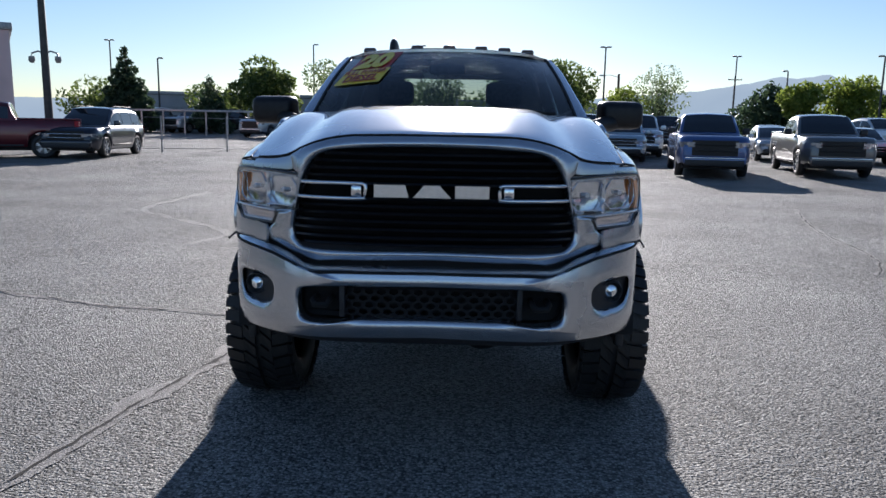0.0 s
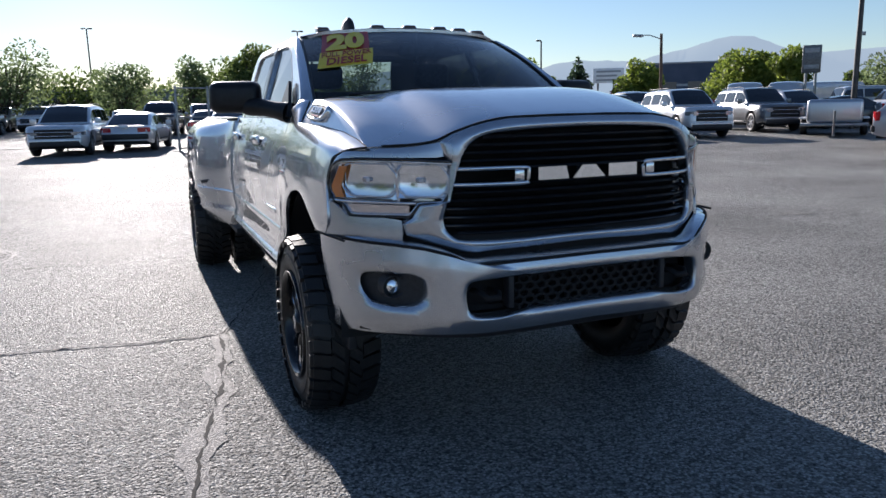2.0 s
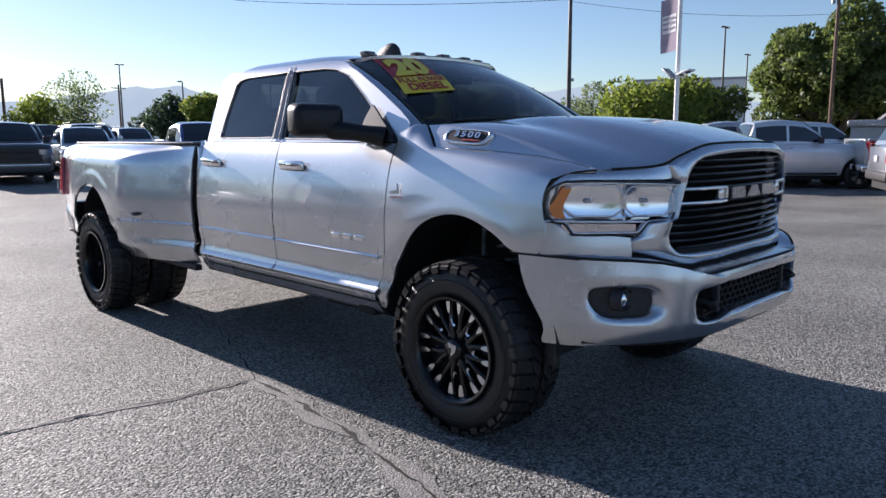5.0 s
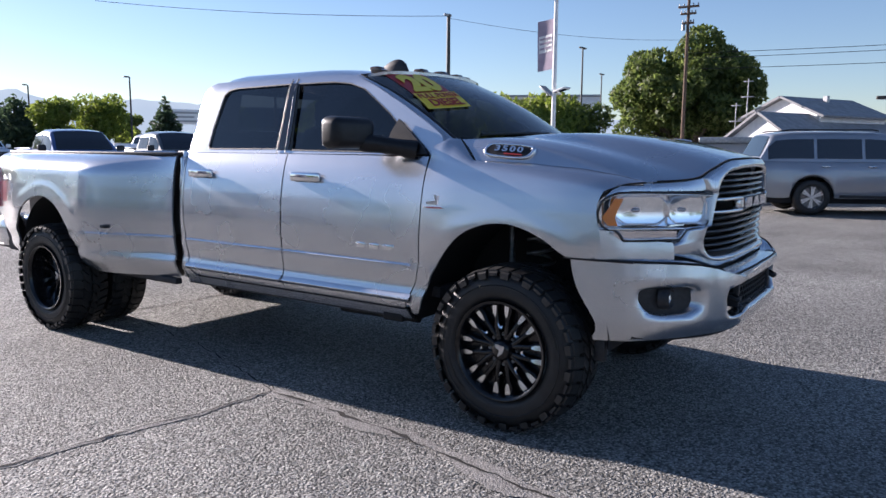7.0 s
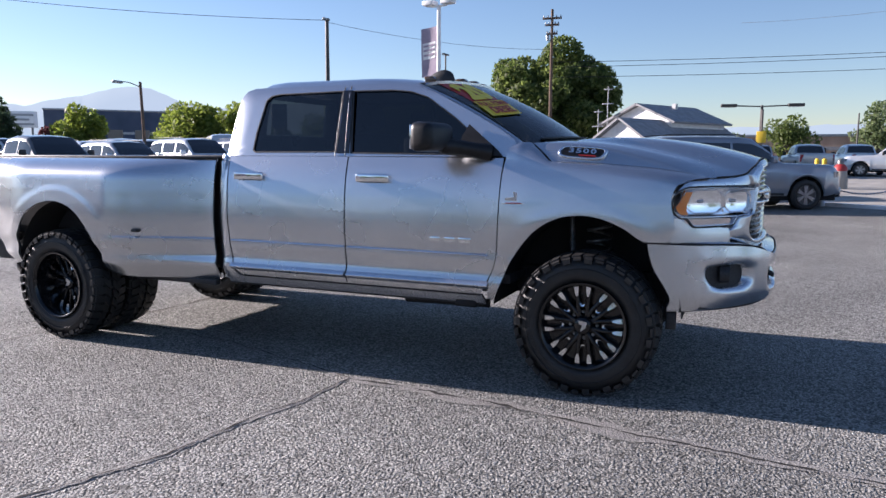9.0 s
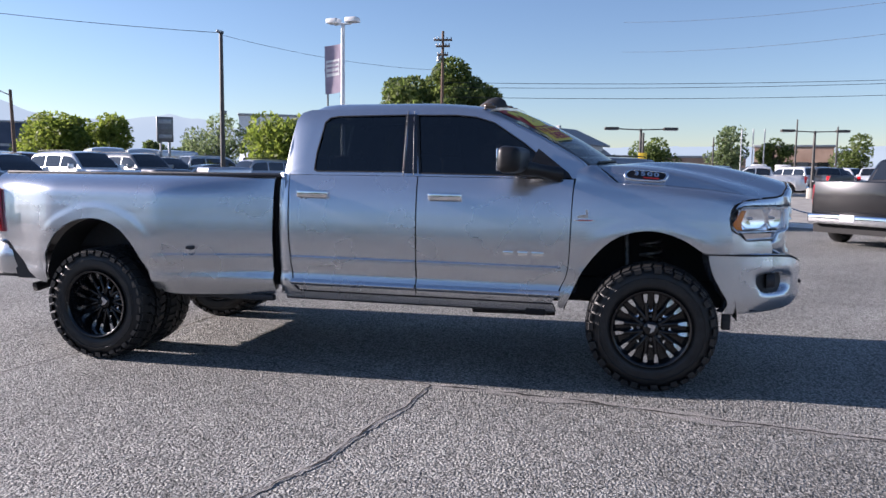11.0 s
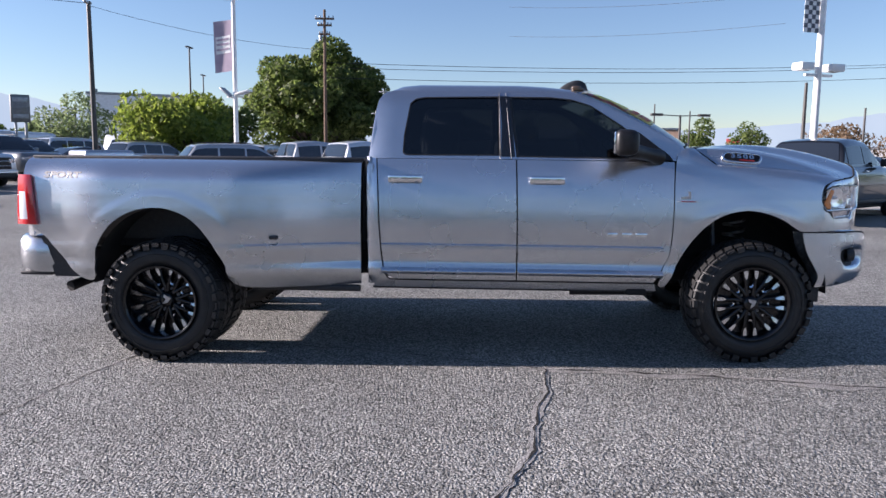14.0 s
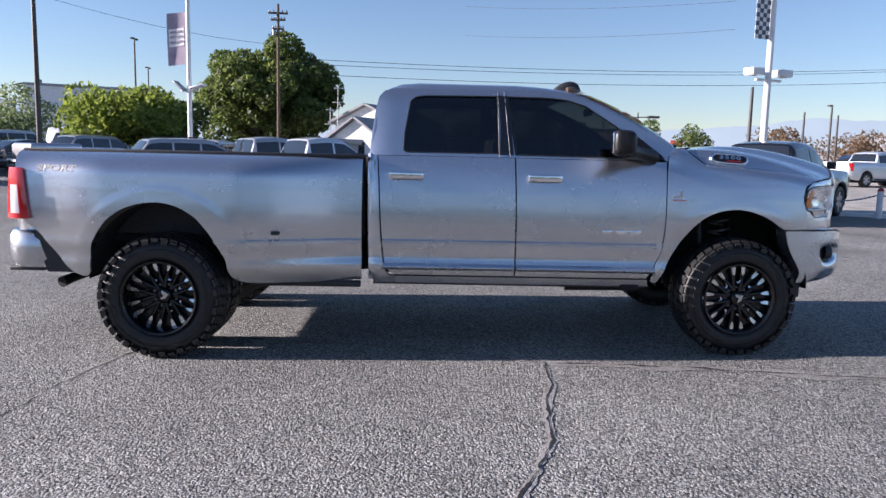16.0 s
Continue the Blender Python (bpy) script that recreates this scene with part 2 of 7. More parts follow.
def part(name, bm, material, parent=None, label="", smooth=True):
    """Links a bmesh as one mesh object under a thing or a part."""
    ob = new(name, finish(bm, name, material, smooth))
    if parent is not None:
        ob.parent = parent
    if label:
        tagged(ob, label)
    return ob


def thing(name, label, category, group="", kind="", at=None):
    ob = new(name)
    ob.empty_display_size = 0.2
    if at is not None:
        ob.matrix_world = at
    return tagged(ob, label, category, group, kind)


def box_bm(x0, x1, y0, y1, z0, z1, bevel=0.0, seg=2, bm=None):
    bm = bm or bmesh.new()
    r = bmesh.ops.create_cube(bm, size=1)
    bmesh.ops.scale(bm, vec=(x1 - x0, y1 - y0, z1 - z0), verts=r["verts"])
    bmesh.ops.translate(bm, vec=((x0 + x1) / 2, (y0 + y1) / 2, (z0 + z1) / 2), verts=r["verts"])
    if bevel:
        es = list({e for v in r["verts"] for e in v.link_edges})
        bmesh.ops.bevel(bm, geom=es, offset=bevel, segments=seg, affect='EDGES', profile=0.5)
    return bm


def tube_bm(points, radii, seg=10, bm=None, caps=True):
    """A round tube through points; one radius, or one for each point."""
    bm = bm or bmesh.new()
    pts = [Vector(p) for p in points]
    if not hasattr(radii, "__len__"):
        radii = [radii] * len(pts)
    rings = []
    for i, p in enumerate(pts):
        d = (pts[min(i + 1, len(pts) - 1)] - pts[max(i - 1, 0)]).normalized()
        a = d.orthogonal().normalized() if abs(d.z) < 0.9 else d.cross(Vector((1, 0, 0))).normalized()
        if abs(d.z) < 0.9:
            a = d.cross(Vector((0, 0, 1))).normalized()
        b = d.cross(a)
        rings.append([bm.verts.new(p + radii[i] * (math.cos(k * math.tau / seg) * a + math.sin(k * math.tau / seg) * b)) for k in range(seg)])
    for r0, r1 in zip(rings, rings[1:]):
        for k in range(seg):
            bm.faces.new((r0[k], r0[(k + 1) % seg], r1[(k + 1) % seg], r1[k]))
    if caps:
        bm.faces.new(rings[0][::-1])
        bm.faces.new(rings[-1])
    return bm


def grid_bm(rows, close_u=False, bm=None, flip=False):
    """Quads over a grid of points."""
    bm = bm or bmesh.new()
    vs = [[bm.verts.new(p) for p in row] for row in rows]
    for r0, r1 in zip(vs, vs[1:]):
        n = len(r0)
        for k in range(n if close_u else n - 1):
            q = (r0[k], r0[(k + 1) % n], r1[(k + 1) % n], r1[k])
            try:
                bm.faces.new(q[::-1] if flip else q)
            except ValueError:
                pass
    return bm


def thicken(bm, t):
    bmesh.ops.remove_doubles(bm, verts=bm.verts, dist=1e-5)
    bmesh.ops.recalc_face_normals(bm, faces=bm.faces)
    bmesh.ops.solidify(bm, geom=list(bm.faces), thickness=t)
    return bm


def mirrored(bm):
    """A copy of bm on the other side of the x = 0 plane."""
    c = bm.copy()
    bmesh.ops.scale(c, vec=(-1, 1, 1), verts=c.verts)
    bmesh.ops.reverse_faces(c, faces=c.faces)
    return c


def resample(pts, n, smooth=True):
    """n points evenly spaced along a polyline, rounded by Catmull-Rom."""
    p = np.array(pts, float)
    if smooth and len(p) > 2:
        q = []
        for i in range(len(p) - 1):
            p0, p1, p2, p3 = p[max(i - 1, 0)], p[i], p[i + 1], p[min(i + 2, len(p) - 1)]
            for k in range(8):
                t = k / 8
                q.append(0.5 * (2 * p1 + (p2 - p0) * t + (2 * p0 - 5 * p1 + 4 * p2 - p3) * t * t + (3 * p1 - 3 * p2 + p3 - p0) * t ** 3))
        q.append(p[-1])
        p = np.array(q)
    d = np.concatenate([[0], np.cumsum(np.linalg.norm(np.diff(p, axis=0), axis=1))])
    s = np.linspace(0, d[-1], n)
    return np.stack([np.interp(s, d, p[:, k]) for k in range(p.shape[1])], 1)


def coons(bottom, top, left, right, nu, nv, smooth=True):
    """A patch over four border lines: bottom and top run from left to right, left and right from bottom to top."""
    b, t = resample(bottom, nu, smooth), resample(top, nu, smooth)
    l, r = resample(left, nv, smooth), resample(right, nv, smooth)
    out = []
    for j in range(nv):
        v = j / (nv - 1)
        row = []
        for i in range(nu):
            u = i / (nu - 1)
            row.append((1 - v) * b[i] + v * t[i] + (1 - u) * l[j] + u * r[j]
                       - ((1 - u) * (1 - v) * b[0] + u * (1 - v) * b[-1] + (1 - u) * v * t[0] + u * v * t[-1]))
        out.append(row)
    return out


def spin_bm(profile, seg, axis='x', bm=None, closed=False):
    """A lathe: (axial, radius) pairs turned round the axis."""
    bm = bm or bmesh.new()
    rings = []
    for k in range(seg):
        a = k * math.tau / seg
        c, s = math.cos(a), math.sin(a)
        ring = []
        for ax, r in profile:
            ring.append(bm.verts.new({'x': (ax, r * c, r * s), 'y': (r * c, ax, r * s), 'z': (r * c, r * s, ax)}[axis]))
        rings.append(ring)
    n = len(profile)
    for k in range(seg):
        r0, r1 = rings[k], rings[(k + 1) % seg]
        for i in range(n if closed else n - 1):
            bm.faces.new((r0[i], r0[(i + 1) % n], r1[(i + 1) % n], r1[i]))
    return bm


def text_mesh(body, size, bold=0.0, depth=0.002):
    """A mesh of lettering in the xy plane, centred."""
    cu = bpy.data.curves.new("lettering", 'FONT')
    cu.body, cu.size, cu.align_x, cu.align_y, cu.extrude, cu.offset, cu.resolution_u = body, size, 'CENTER', 'CENTER', depth, bold, 3
    tmp = new("lettering", cu)
    me = bpy.data.meshes.new_from_object(tmp.evaluated_get(bpy.context.evaluated_depsgraph_get()))
    bpy.data.objects.remove(tmp)
    bpy.data.curves.remove(cu)
    return me


def frame_on(p, right, up):
    """A pose whose x runs along right and y along up."""
    r = Vector(right).normalized()
    n = r.cross(Vector(up)).normalized()
    u = n.cross(r)
    return Matrix(((r.x, u.x, n.x, p[0]), (r.y, u.y, n.y, p[1]), (r.z, u.z, n.z, p[2]), (0, 0, 0, 1)))


def ground_z(x, y):
    """The lot falls a little along the truck and rises gently away from it."""
    d = math.hypot(x + 1, y - 5)
    rise = min(max((y - 12) / 12, 0), 1)
    return 0.035 - 0.009 * (min(max(y, 0), 9) - 4.2) + (0.006 + 0.006 * rise) * min(max(d - 9, 0), 60)


def rounded(loop, times=2, cut=0.25):
    """A closed outline with its corners cut back again and again."""
    p = [np.array(q, float) for q in loop]
    for _ in range(times):
        n = []
        for a, b in zip(p, p[1:] + p[:1]):
            n += [a + (b - a) * cut, b - (b - a) * cut]
        p = n
    return [tuple(float(c) for c in q) for q in p]


# ---- ground ----
xs = np.concatenate([np.linspace(-900, -60, 8), np.linspace(-40, 80, 61), np.linspace(120, 1400, 10)])
ys = np.concatenate([np.linspace(-900, -80, 8), np.linspace(-60, 100, 81), np.linspace(140, 1400, 10)])
bm = grid_bm([[(x, y, ground_z(x, y)) for x in xs] for y in ys])
tagged(part("ground", bm, M_ASPHALT, None), "worn grey asphalt of a large car lot", "ground", kind="structure")


# ---- cracks in the asphalt ----
def crack(line, width, band, seed):
    """A ragged dark crack along a line, with a pale worn band of old sealing round it."""
    rng = np.random.default_rng(seed)
    d = float(np.sum(np.linalg.norm(np.diff(np.array(line), axis=0), axis=1)))
    n = max(12, int(d / 0.035))
    p = resample(line, n)
    tang = np.gradient(p, axis=0)
    tang /= np.linalg.norm(tang, axis=1)[:, None]
    side = np.stack([-tang[:, 1], tang[:, 0]], 1)
    wob = np.array([0.035 * noise.noise((i * 0.11, seed, 0)) + 0.018 * noise.noise((i * 0.45, seed, 3)) for i in range(n)])
    mid = p + side * wob[:, None]
    root = thing("pavement_crack", "dark ragged crack with worn pale edges in the asphalt", "crack", kind="structure")

    def strip(name, half_l, half_r, z, mtl):
        rows = [[(*(mid[i] + side[i] * half_l[i]), ground_z(*p[i]) + z) for i in range(n)], [(*(mid[i] - side[i] * half_r[i]), ground_z(*p[i]) + z) for i in range(n)]]
        part(name, grid_bm(rows), mtl, root)
    if band:
        hl = [max(0.004, band * (0.55 + 0.9 * noise.noise((i * 0.07, 5, seed))) + 0.004 * rng.normal()) for i in range(n)]
        hr = [max(0.004, band * (0.55 + 0.9 * noise.noise((i * 0.08, 9, seed))) + 0.004 * rng.normal()) for i in range(n)]
        strip("worn_edge", hl, hr, 0.004, M_SEALED)
    w = [max(0.0015, width * (0.5 + 1.1 * noise.noise((i * 0.16, 2, seed))) * rng.uniform(0.7, 1.3)) for i in range(n)]
    # near-black strip laid flat along the middle of the crack
    strip("gap", w, [v * rng.uniform(0.6, 1.2) for v in w], 0.007, M_CRACK)


JOIN = (-1.30, 5.66)
crack([(-1.86, 1.6), (-1.73, 2.86), (-1.64, 3.38), (-1.55, 3.95), (-1.45, 4.42), (-1.37, 4.92), (-1.32, 5.32), JOIN], 0.014, 0.10, 1)
crack([JOIN, (-1.8, 5.71), (-2.2, 5.79), (-2.67, 5.86), (-3.05, 5.96), (-3.38, 6.12), (-3.92, 6.29), (-4.89, 6.91)], 0.011, 0.05, 2)
crack([(-9.08, 9.01), (-5.75, 9.11), (-4.75, 9.22), (-3.36, 9.13), (-2.41, 8.91), (-1.72, 8.83), (-1.09, 8.70), (-0.54, 8.57), (0.31, 8.46), (2.26, 8.5), (3.59, 8.53), (4.83, 8.33), (6.81, 7.8)], 0.009, 0.03, 3)
crack([(6.64, 14.63), (5.71, 11.84), (5.31, 9.52), (4.93, 8.54), (4.62, 8.03)], 0.02, 0.06, 4)
crack([(-3.32, 9.18), (-3.23, 10.25), (-4.7, 11.75), (-5.5, 12.87), (-5.36, 15.65)], 0.006, 0.10, 5)
crack([JOIN, (-1.06, 6.31), (-0.78, 7.27), (-0.54, 8.57)], 0.008, 0.04, 6)


# ---- the pickup truck ----
FRONT_AXLE, REAR_AXLE, TYRE_R = 4.17, 8.43, 0.445
truck = thing("pickup_truck", "lifted silver metallic crew-cab dually pickup on black off-road wheels", "pickup truck")

# side: half width by height, smoothed
_z = [0.48, 0.54, 0.60, 0.650, 0.672, 0.735, 0.80, 0.845, 0.858, 0.90, 0.98, 1.05, 1.12, 1.22, 1.30, 1.36, 1.42, 1.47, 1.53]
_x = [0.915, 0.945, 0.976, 1.000, 1.002, 0.981, 0.992, 1.001, 0.992, 0.997, 1.003, 1.002, 0.997, 0.986, 0.972, 0.958, 0.940, 0.920, 0.898]
_zz = np.linspace(0.40, 1.60, 481)
_xx = np.convolve(np.pad(np.interp(_zz, _z, _x), 4, mode='edge'), np.ones(9) / 9, mode='valid')


def ease(a, b, v):
    t = min(max((v - a) / (b - a), 0), 1)
    return t * t * (3 - 2 * t)


def side_x(y, z):
    """Half width of the body side, with the arch lips and the broad rear fenders."""
    w = float(np.interp(z, _zz, _xx))
    w += 0.012 * ease(4.9, 4.5, y) * ease(0.9, 1.1, z)
    if 6.88 < y < 7.0:
        w -= 0.035 * ((y - 6.88) / 0.095) ** 2
    if y < 4.0:
        w -= 0.05 * ((4.0 - y) / 0.4) ** 2 * 0.55
    r = math.hypot((y - 4.19) * 0.98, z - 0.53)
    if y < 5.0:
        w += 0.004 * math.exp(-((r - 0.63) / 0.05) ** 2)
    if y > 6.95:
        fy = ease(6.98, 7.95, y) * (1 - 0.42 * ease(8.85, 9.5, y))
        t = min(max((1.47 - z) / 0.15, 0), 1)
        fz = math.sqrt(1 - (1 - t) ** 2)
        base = w + max(1.0 - w, 0) * 0.25 * ease(1.1, 1.35, z)
        low = 0.72 + 0.28 * ease(0.50, 0.86, z)
        w = base + 0.235 * fy * fz * low
        r2 = math.hypot(y - 8.47, (z - 0.56) * 1.0)
        w += 0.004 * ease(0.70, 0.64, r2) * fy
    return w


def side_panel(name, bottom, top, left, right, nu, nv, label="", smooth=True, thick=0.018, mtl=None):
    """A body panel on the right-hand side and its twin on the left."""
    g = coons(bottom, top, left, right, nu, nv, smooth)
    bm = grid_bm([[(-side_x(y, z), y, z) for y, z in row] for row in g])
    thicken_in(bm, thick)
    m = mirrored(bm)
    a = part(name, bm, mtl or M_PAINT, truck, label)
    b = part(name, m, mtl or M_PAINT, truck, label)
    return a, b


def thicken_in(bm, t):
    """Gives a right-hand skin an inner face t nearer the middle, with its normals outwards."""
    bmesh.ops.recalc_face_normals(bm, faces=bm.faces)
    n = sum((f.normal.x * f.calc_area() for f in bm.faces), 0.0)
    ny = sum((f.normal.y * f.calc_area() for f in bm.faces), 0.0)
    nz = sum((f.normal.z * f.calc_area() for f in bm.faces), 0.0)
    if -n - 0.6 * ny + 0.6 * nz < 0:
        bmesh.ops.reverse_faces(bm, faces=bm.faces)
    skin = list(bm.faces)
    edge = [e for e in bm.edges if e.is_boundary]
    inner = {}
    bm.normal_update()
    for e in edge:
        for v in e.verts:
            if v not in inner:
                inner[v] = bm.verts.new(v.co - v.normal * t)
    for e in edge:
        f = e.link_faces[0]
        l = [lp for lp in f.loops if lp.edge == e][0]
        a, b = l.vert, l.link_loop_next.vert
        bm.faces.new((b, a, inner[a], inner[b]))
    return bm


# front wing
CUT = [(4.425, 0.920, 1.463), (4.30, 0.910, 1.459), (4.10, 0.893, 1.452), (3.80, 0.868, 1.428), (3.62, 0.857, 1.400), (3.505, 0.853, 1.374)]
g = coons([(4.815, 0.575), (4.765, 0.585), (4.655, 0.83), (4.51, 1.02), (4.37, 1.11), (4.22, 1.14), (4.09, 1.125), (3.96, 1.075), (3.86, 1.01), (3.80, 0.99), (3.71, 0.99)],
          [(4.717, 1.47), (4.62, 1.452), (4.50, 1.422), (4.10, 1.392), (3.80, 1.362), (3.665, 1.328)],
          [(4.815, 0.575), (4.80, 0.70), (4.745, 0.87), (4.73, 1.34), (4.717, 1.47)],
          [(3.71, 0.99), (3.66, 1.06), (3.69, 1.22), (3.685, 1.28), (3.665, 1.328)], 60, 26)
rows = [[(-side_x(y, z), y, z) for y, z in row] for row in g]
# the wing's shoulder rolls over to the cut line of the hood
edge = resample([(-0.905, 4.70, 1.545), (-0.868, 4.63, 1.585), (-0.838, 4.572, 1.582), (-0.923, 4.432, 1.464)] + [(-x - 0.003, y, z) for y, x, z in CUT[1:]], 60, False)
for k in range(1, 13):
    f = k / 12
    row = []
    for p0, c in zip(rows[25], edge):
        p0, c = Vector(p0), Vector(c)
        b = Vector((0.72 * p0.x + 0.28 * c.x, 0.5 * (p0.y + c.y), p0.z + 0.86 * (c.z - p0.z)))
        row.append(p0 * (1 - f) ** 2 + b * (2 * f * (1 - f)) + c * f * f)
    rows.append(row)
bm = thicken_in(grid_bm(rows), 0.018)
twin = mirrored(bm)
part("front_fender", bm, M_PAINT, truck)
part("front_fender", twin, M_PAINT, truck)
# doors, below the glass
DOOR_TOP = 1.487
side_panel("front_door", [(5.855, 0.60), (4.86, 0.60)], [(5.87, DOOR_TOP), (4.73, DOOR_TOP - 0.005)],
           [(5.855, 0.60), (5.858, 0.95), (5.87, DOOR_TOP)],
           [(4.86, 0.60), (4.80, 0.72), (4.752, 0.87), (4.738, 1.34), (4.73, DOOR_TOP - 0.005)], 26, 40)
side_panel("rear_door", [(6.74, 0.60), (5.865, 0.60)], [(6.90, DOOR_TOP), (5.88, DOOR_TOP)],
           [(6.74, 0.60), (6.80, 0.622), (6.842, 0.70), (6.868, 0.95), (6.885, 1.30), (6.90, DOOR_TOP)],
           [(5.865, 0.60), (5.868, 0.95), (5.88, DOOR_TOP)], 24, 40)
side_panel("rocker_panel", [(6.93, 0.535), (4.83, 0.535)], [(6.90, 0.592), (4.85, 0.592)], [(6.93, 0.535), (6.90, 0.592)], [(4.83, 0.535), (4.85, 0.592)], 30, 5, "silver lower rocker panel", smooth=False)
side_panel("cab_corner", [(6.955, 0.555), (6.75, 0.555)], [(6.975, 1.50), (6.908, 1.50)],
           [(6.955, 0.555), (6.968, 0.95), (6.975, 1.50)], [(6.75, 0.575), (6.812, 0.600), (6.852, 0.69), (6.878, 0.95), (6.895, 1.30), (6.908, 1.50)], 8, 30)
# load bed
_arch = [(7.925, 0.56), (8.0, 0.73), (8.12, 0.93), (8.24, 1.05), (8.40, 1.115), (8.56, 1.12), (8.72, 1.075), (8.85, 0.98), (8.955, 0.82), (8.995, 0.62)]
side_panel("bedside", [(7.012, 0.555), (7.50, 0.54)] + _arch + [(9.05, 0.575), (9.13, 0.60)],
           [(7.012, 1.475), (8.3, 1.475), (9.56, 1.475)], [(7.012, 0.555), (7.014, 1.0), (7.012, 1.475)],
           [(9.13, 0.60), (9.25, 0.75), (9.37, 0.89), (9.45, 0.95), (9.49, 1.02), (9.54, 1.36), (9.56, 1.475)], 90, 44, "silver dually bedside with a broad flared rear fender")

# raised strips added along the door creases to catch a bright line
for _sy in ((4.80, 5.85), (5.87, 6.86), (7.02, 7.84)):
    for _sz, _h in ((0.862, 0.008), (0.672, 0.020)):
        rows = [[(-side_x(y, _sz + dz) - o, y, _sz + dz) for y in np.linspace(*_sy, 24)] for dz, o in ((-_h * 1.6, -0.002), (-_h * 0.6, _h * 1.1), (-_h * 0.2, _h * 1.15), (_h, 0.0005))]
        if _sz < 0.8 and _sy[0] > 7:
            continue
        bm = grid_bm(rows)
        m2 = mirrored(bm)
        part("body_moulding", bm, M_PAINT, truck)
        part("body_moulding", m2, M_PAINT, truck)

for s in (-1, 1):
    part("door_gap", tube_bm([(s * (side_x(y, 0.596) + 0.001), y, 0.596) for y in np.linspace(4.86, 6.76, 20)], 0.006, 6), M_DARK, truck)

# black strips added below sills and bed, for their dark undersides
for s in (-1, 1):
    part("sill_guard", box_bm(s * 0.90 - 0.03, s * 0.90 + 0.03, 4.85, 6.93, 0.520, 0.534, 0.005), M_PLASTIC, truck)
    part("bed_sill", box_bm(s * 0.96 - 0.03, s * 0.96 + 0.03, 7.02, 7.86, 0.50, 0.545, 0.008), M_PLASTIC, truck)

# ---- greenhouse ----


def cab_x(z):
    return 0.897 - (z - 1.50) * 0.33 - max(0, z - 1.90) ** 2 * 3.0


def radial_match(inner, outer, n):
    """Both outlines sampled at the same angles round their middle."""
    def cast(loop, c, ang):
        d = np.array([math.cos(ang), math.sin(ang)])
        best = 0.0
        for a, b in zip(loop, loop[1:] + loop[:1]):
            a, b = np.array(a) - c, np.array(b) - c
            e = b - a
            den = d[0] * e[1] - d[1] * e[0]
            if abs(den) < 1e-12:
                continue
            t = (a[0] * e[1] - a[1] * e[0]) / den
            u = (a[0] * d[1] - a[1] * d[0]) / den
            if t > 0 and -1e-9 <= u <= 1 + 1e-9:
                best = max(best, t)
        return c + d * best
    c = np.mean(np.array(inner), axis=0)
    angs = set(np.linspace(0, math.tau, n, endpoint=False))
    for p in list(inner) + list(outer):
        angs.add(math.atan2(p[1] - c[1], p[0] - c[0]) % math.tau)
    angs = sorted(angs)
    return [cast(inner, c, a) for a in angs], [cast(outer, c, a) for a in angs]


def ring_panel(inner, outer, n, rows, place, lip=0.0):
    i2, o2 = radial_match(list(map(tuple, inner)), list(map(tuple, outer)), n)
    out = []
    for k in range(rows):
        f = k / (rows - 1)
        out.append([place(*((1 - f) * a + f * b)) for a, b in zip(i2, o2)])
    return grid_bm(out, close_u=True)


WIN_REAR = [(6.67, 1.90), (6.63, 1.935), (6.56, 1.948), (6.0, 1.957), (5.985, 1.515), (6.69, 1.512), (6.715, 1.53), (6.71, 1.66)]
WIN_FRONT = [(5.935, 1.955), (5.62, 1.953), (5.47, 1.938), (5.33, 1.895), (5.10, 1.745), (4.80, 1.512), (4.80, 1.497), (5.875, 1.508)]
OUT_REAR = [(6.80, 1.998), (5.96, 2.0), (5.915, 1.49), (6.97, 1.49), (6.955, 1.65), (6.935, 1.80), (6.91, 1.92), (6.87, 1.975)]
OUT_FRONT = [(5.957, 2.0), (5.60, 2.0), (5.44, 1.985), (5.24, 1.905), (5.0, 1.785), (4.78, 1.665), (4.68, 1.60), (4.63, 1.49), (5.912, 1.49)]
for inner, outer in ((WIN_REAR, OUT_REAR), (WIN_FRONT, OUT_FRONT)):
    bm = ring_panel(inner, outer, 64, 4, lambda y, z: (-cab_x(z) + 0.04 * max(0, (y - 6.84) / 0.13) ** 2, y, z))
    bmesh.ops.remove_doubles(bm, verts=bm.verts, dist=1e-5)
    thicken_in(bm, 0.02)
    m2 = mirrored(bm)
    part("window_surround", bm, M_PAINT, truck)
    part("window_surround", m2, M_PAINT, truck)
    c = np.mean(np.array(inner), axis=0)
    pane = [c + (np.array(p) - c) * 1.01 for p in inner]
    bm = bmesh.new()
    bm.faces.new([bm.verts.new((-cab_x(z) + 0.012, y, z)) for y, z in pane])
    m2 = mirrored(bm)
    part("side_window", bm, M_TINT, truck, "dark tinted side window", smooth=False)
    part("side_window", m2, M_TINT, truck, "dark tinted side window", smooth=False)
    # black rubber seal round the opening
    bm = ring_panel([tuple(c + (np.array(p) - c) * 0.965) for p in inner], inner, 64, 2, lambda y, z: (-cab_x(z) - 0.002, y, z))
    m2 = mirrored(bm)
    part("window_seal", bm, M_RUBBER, truck)
    part("window_seal", m2, M_RUBBER, truck)
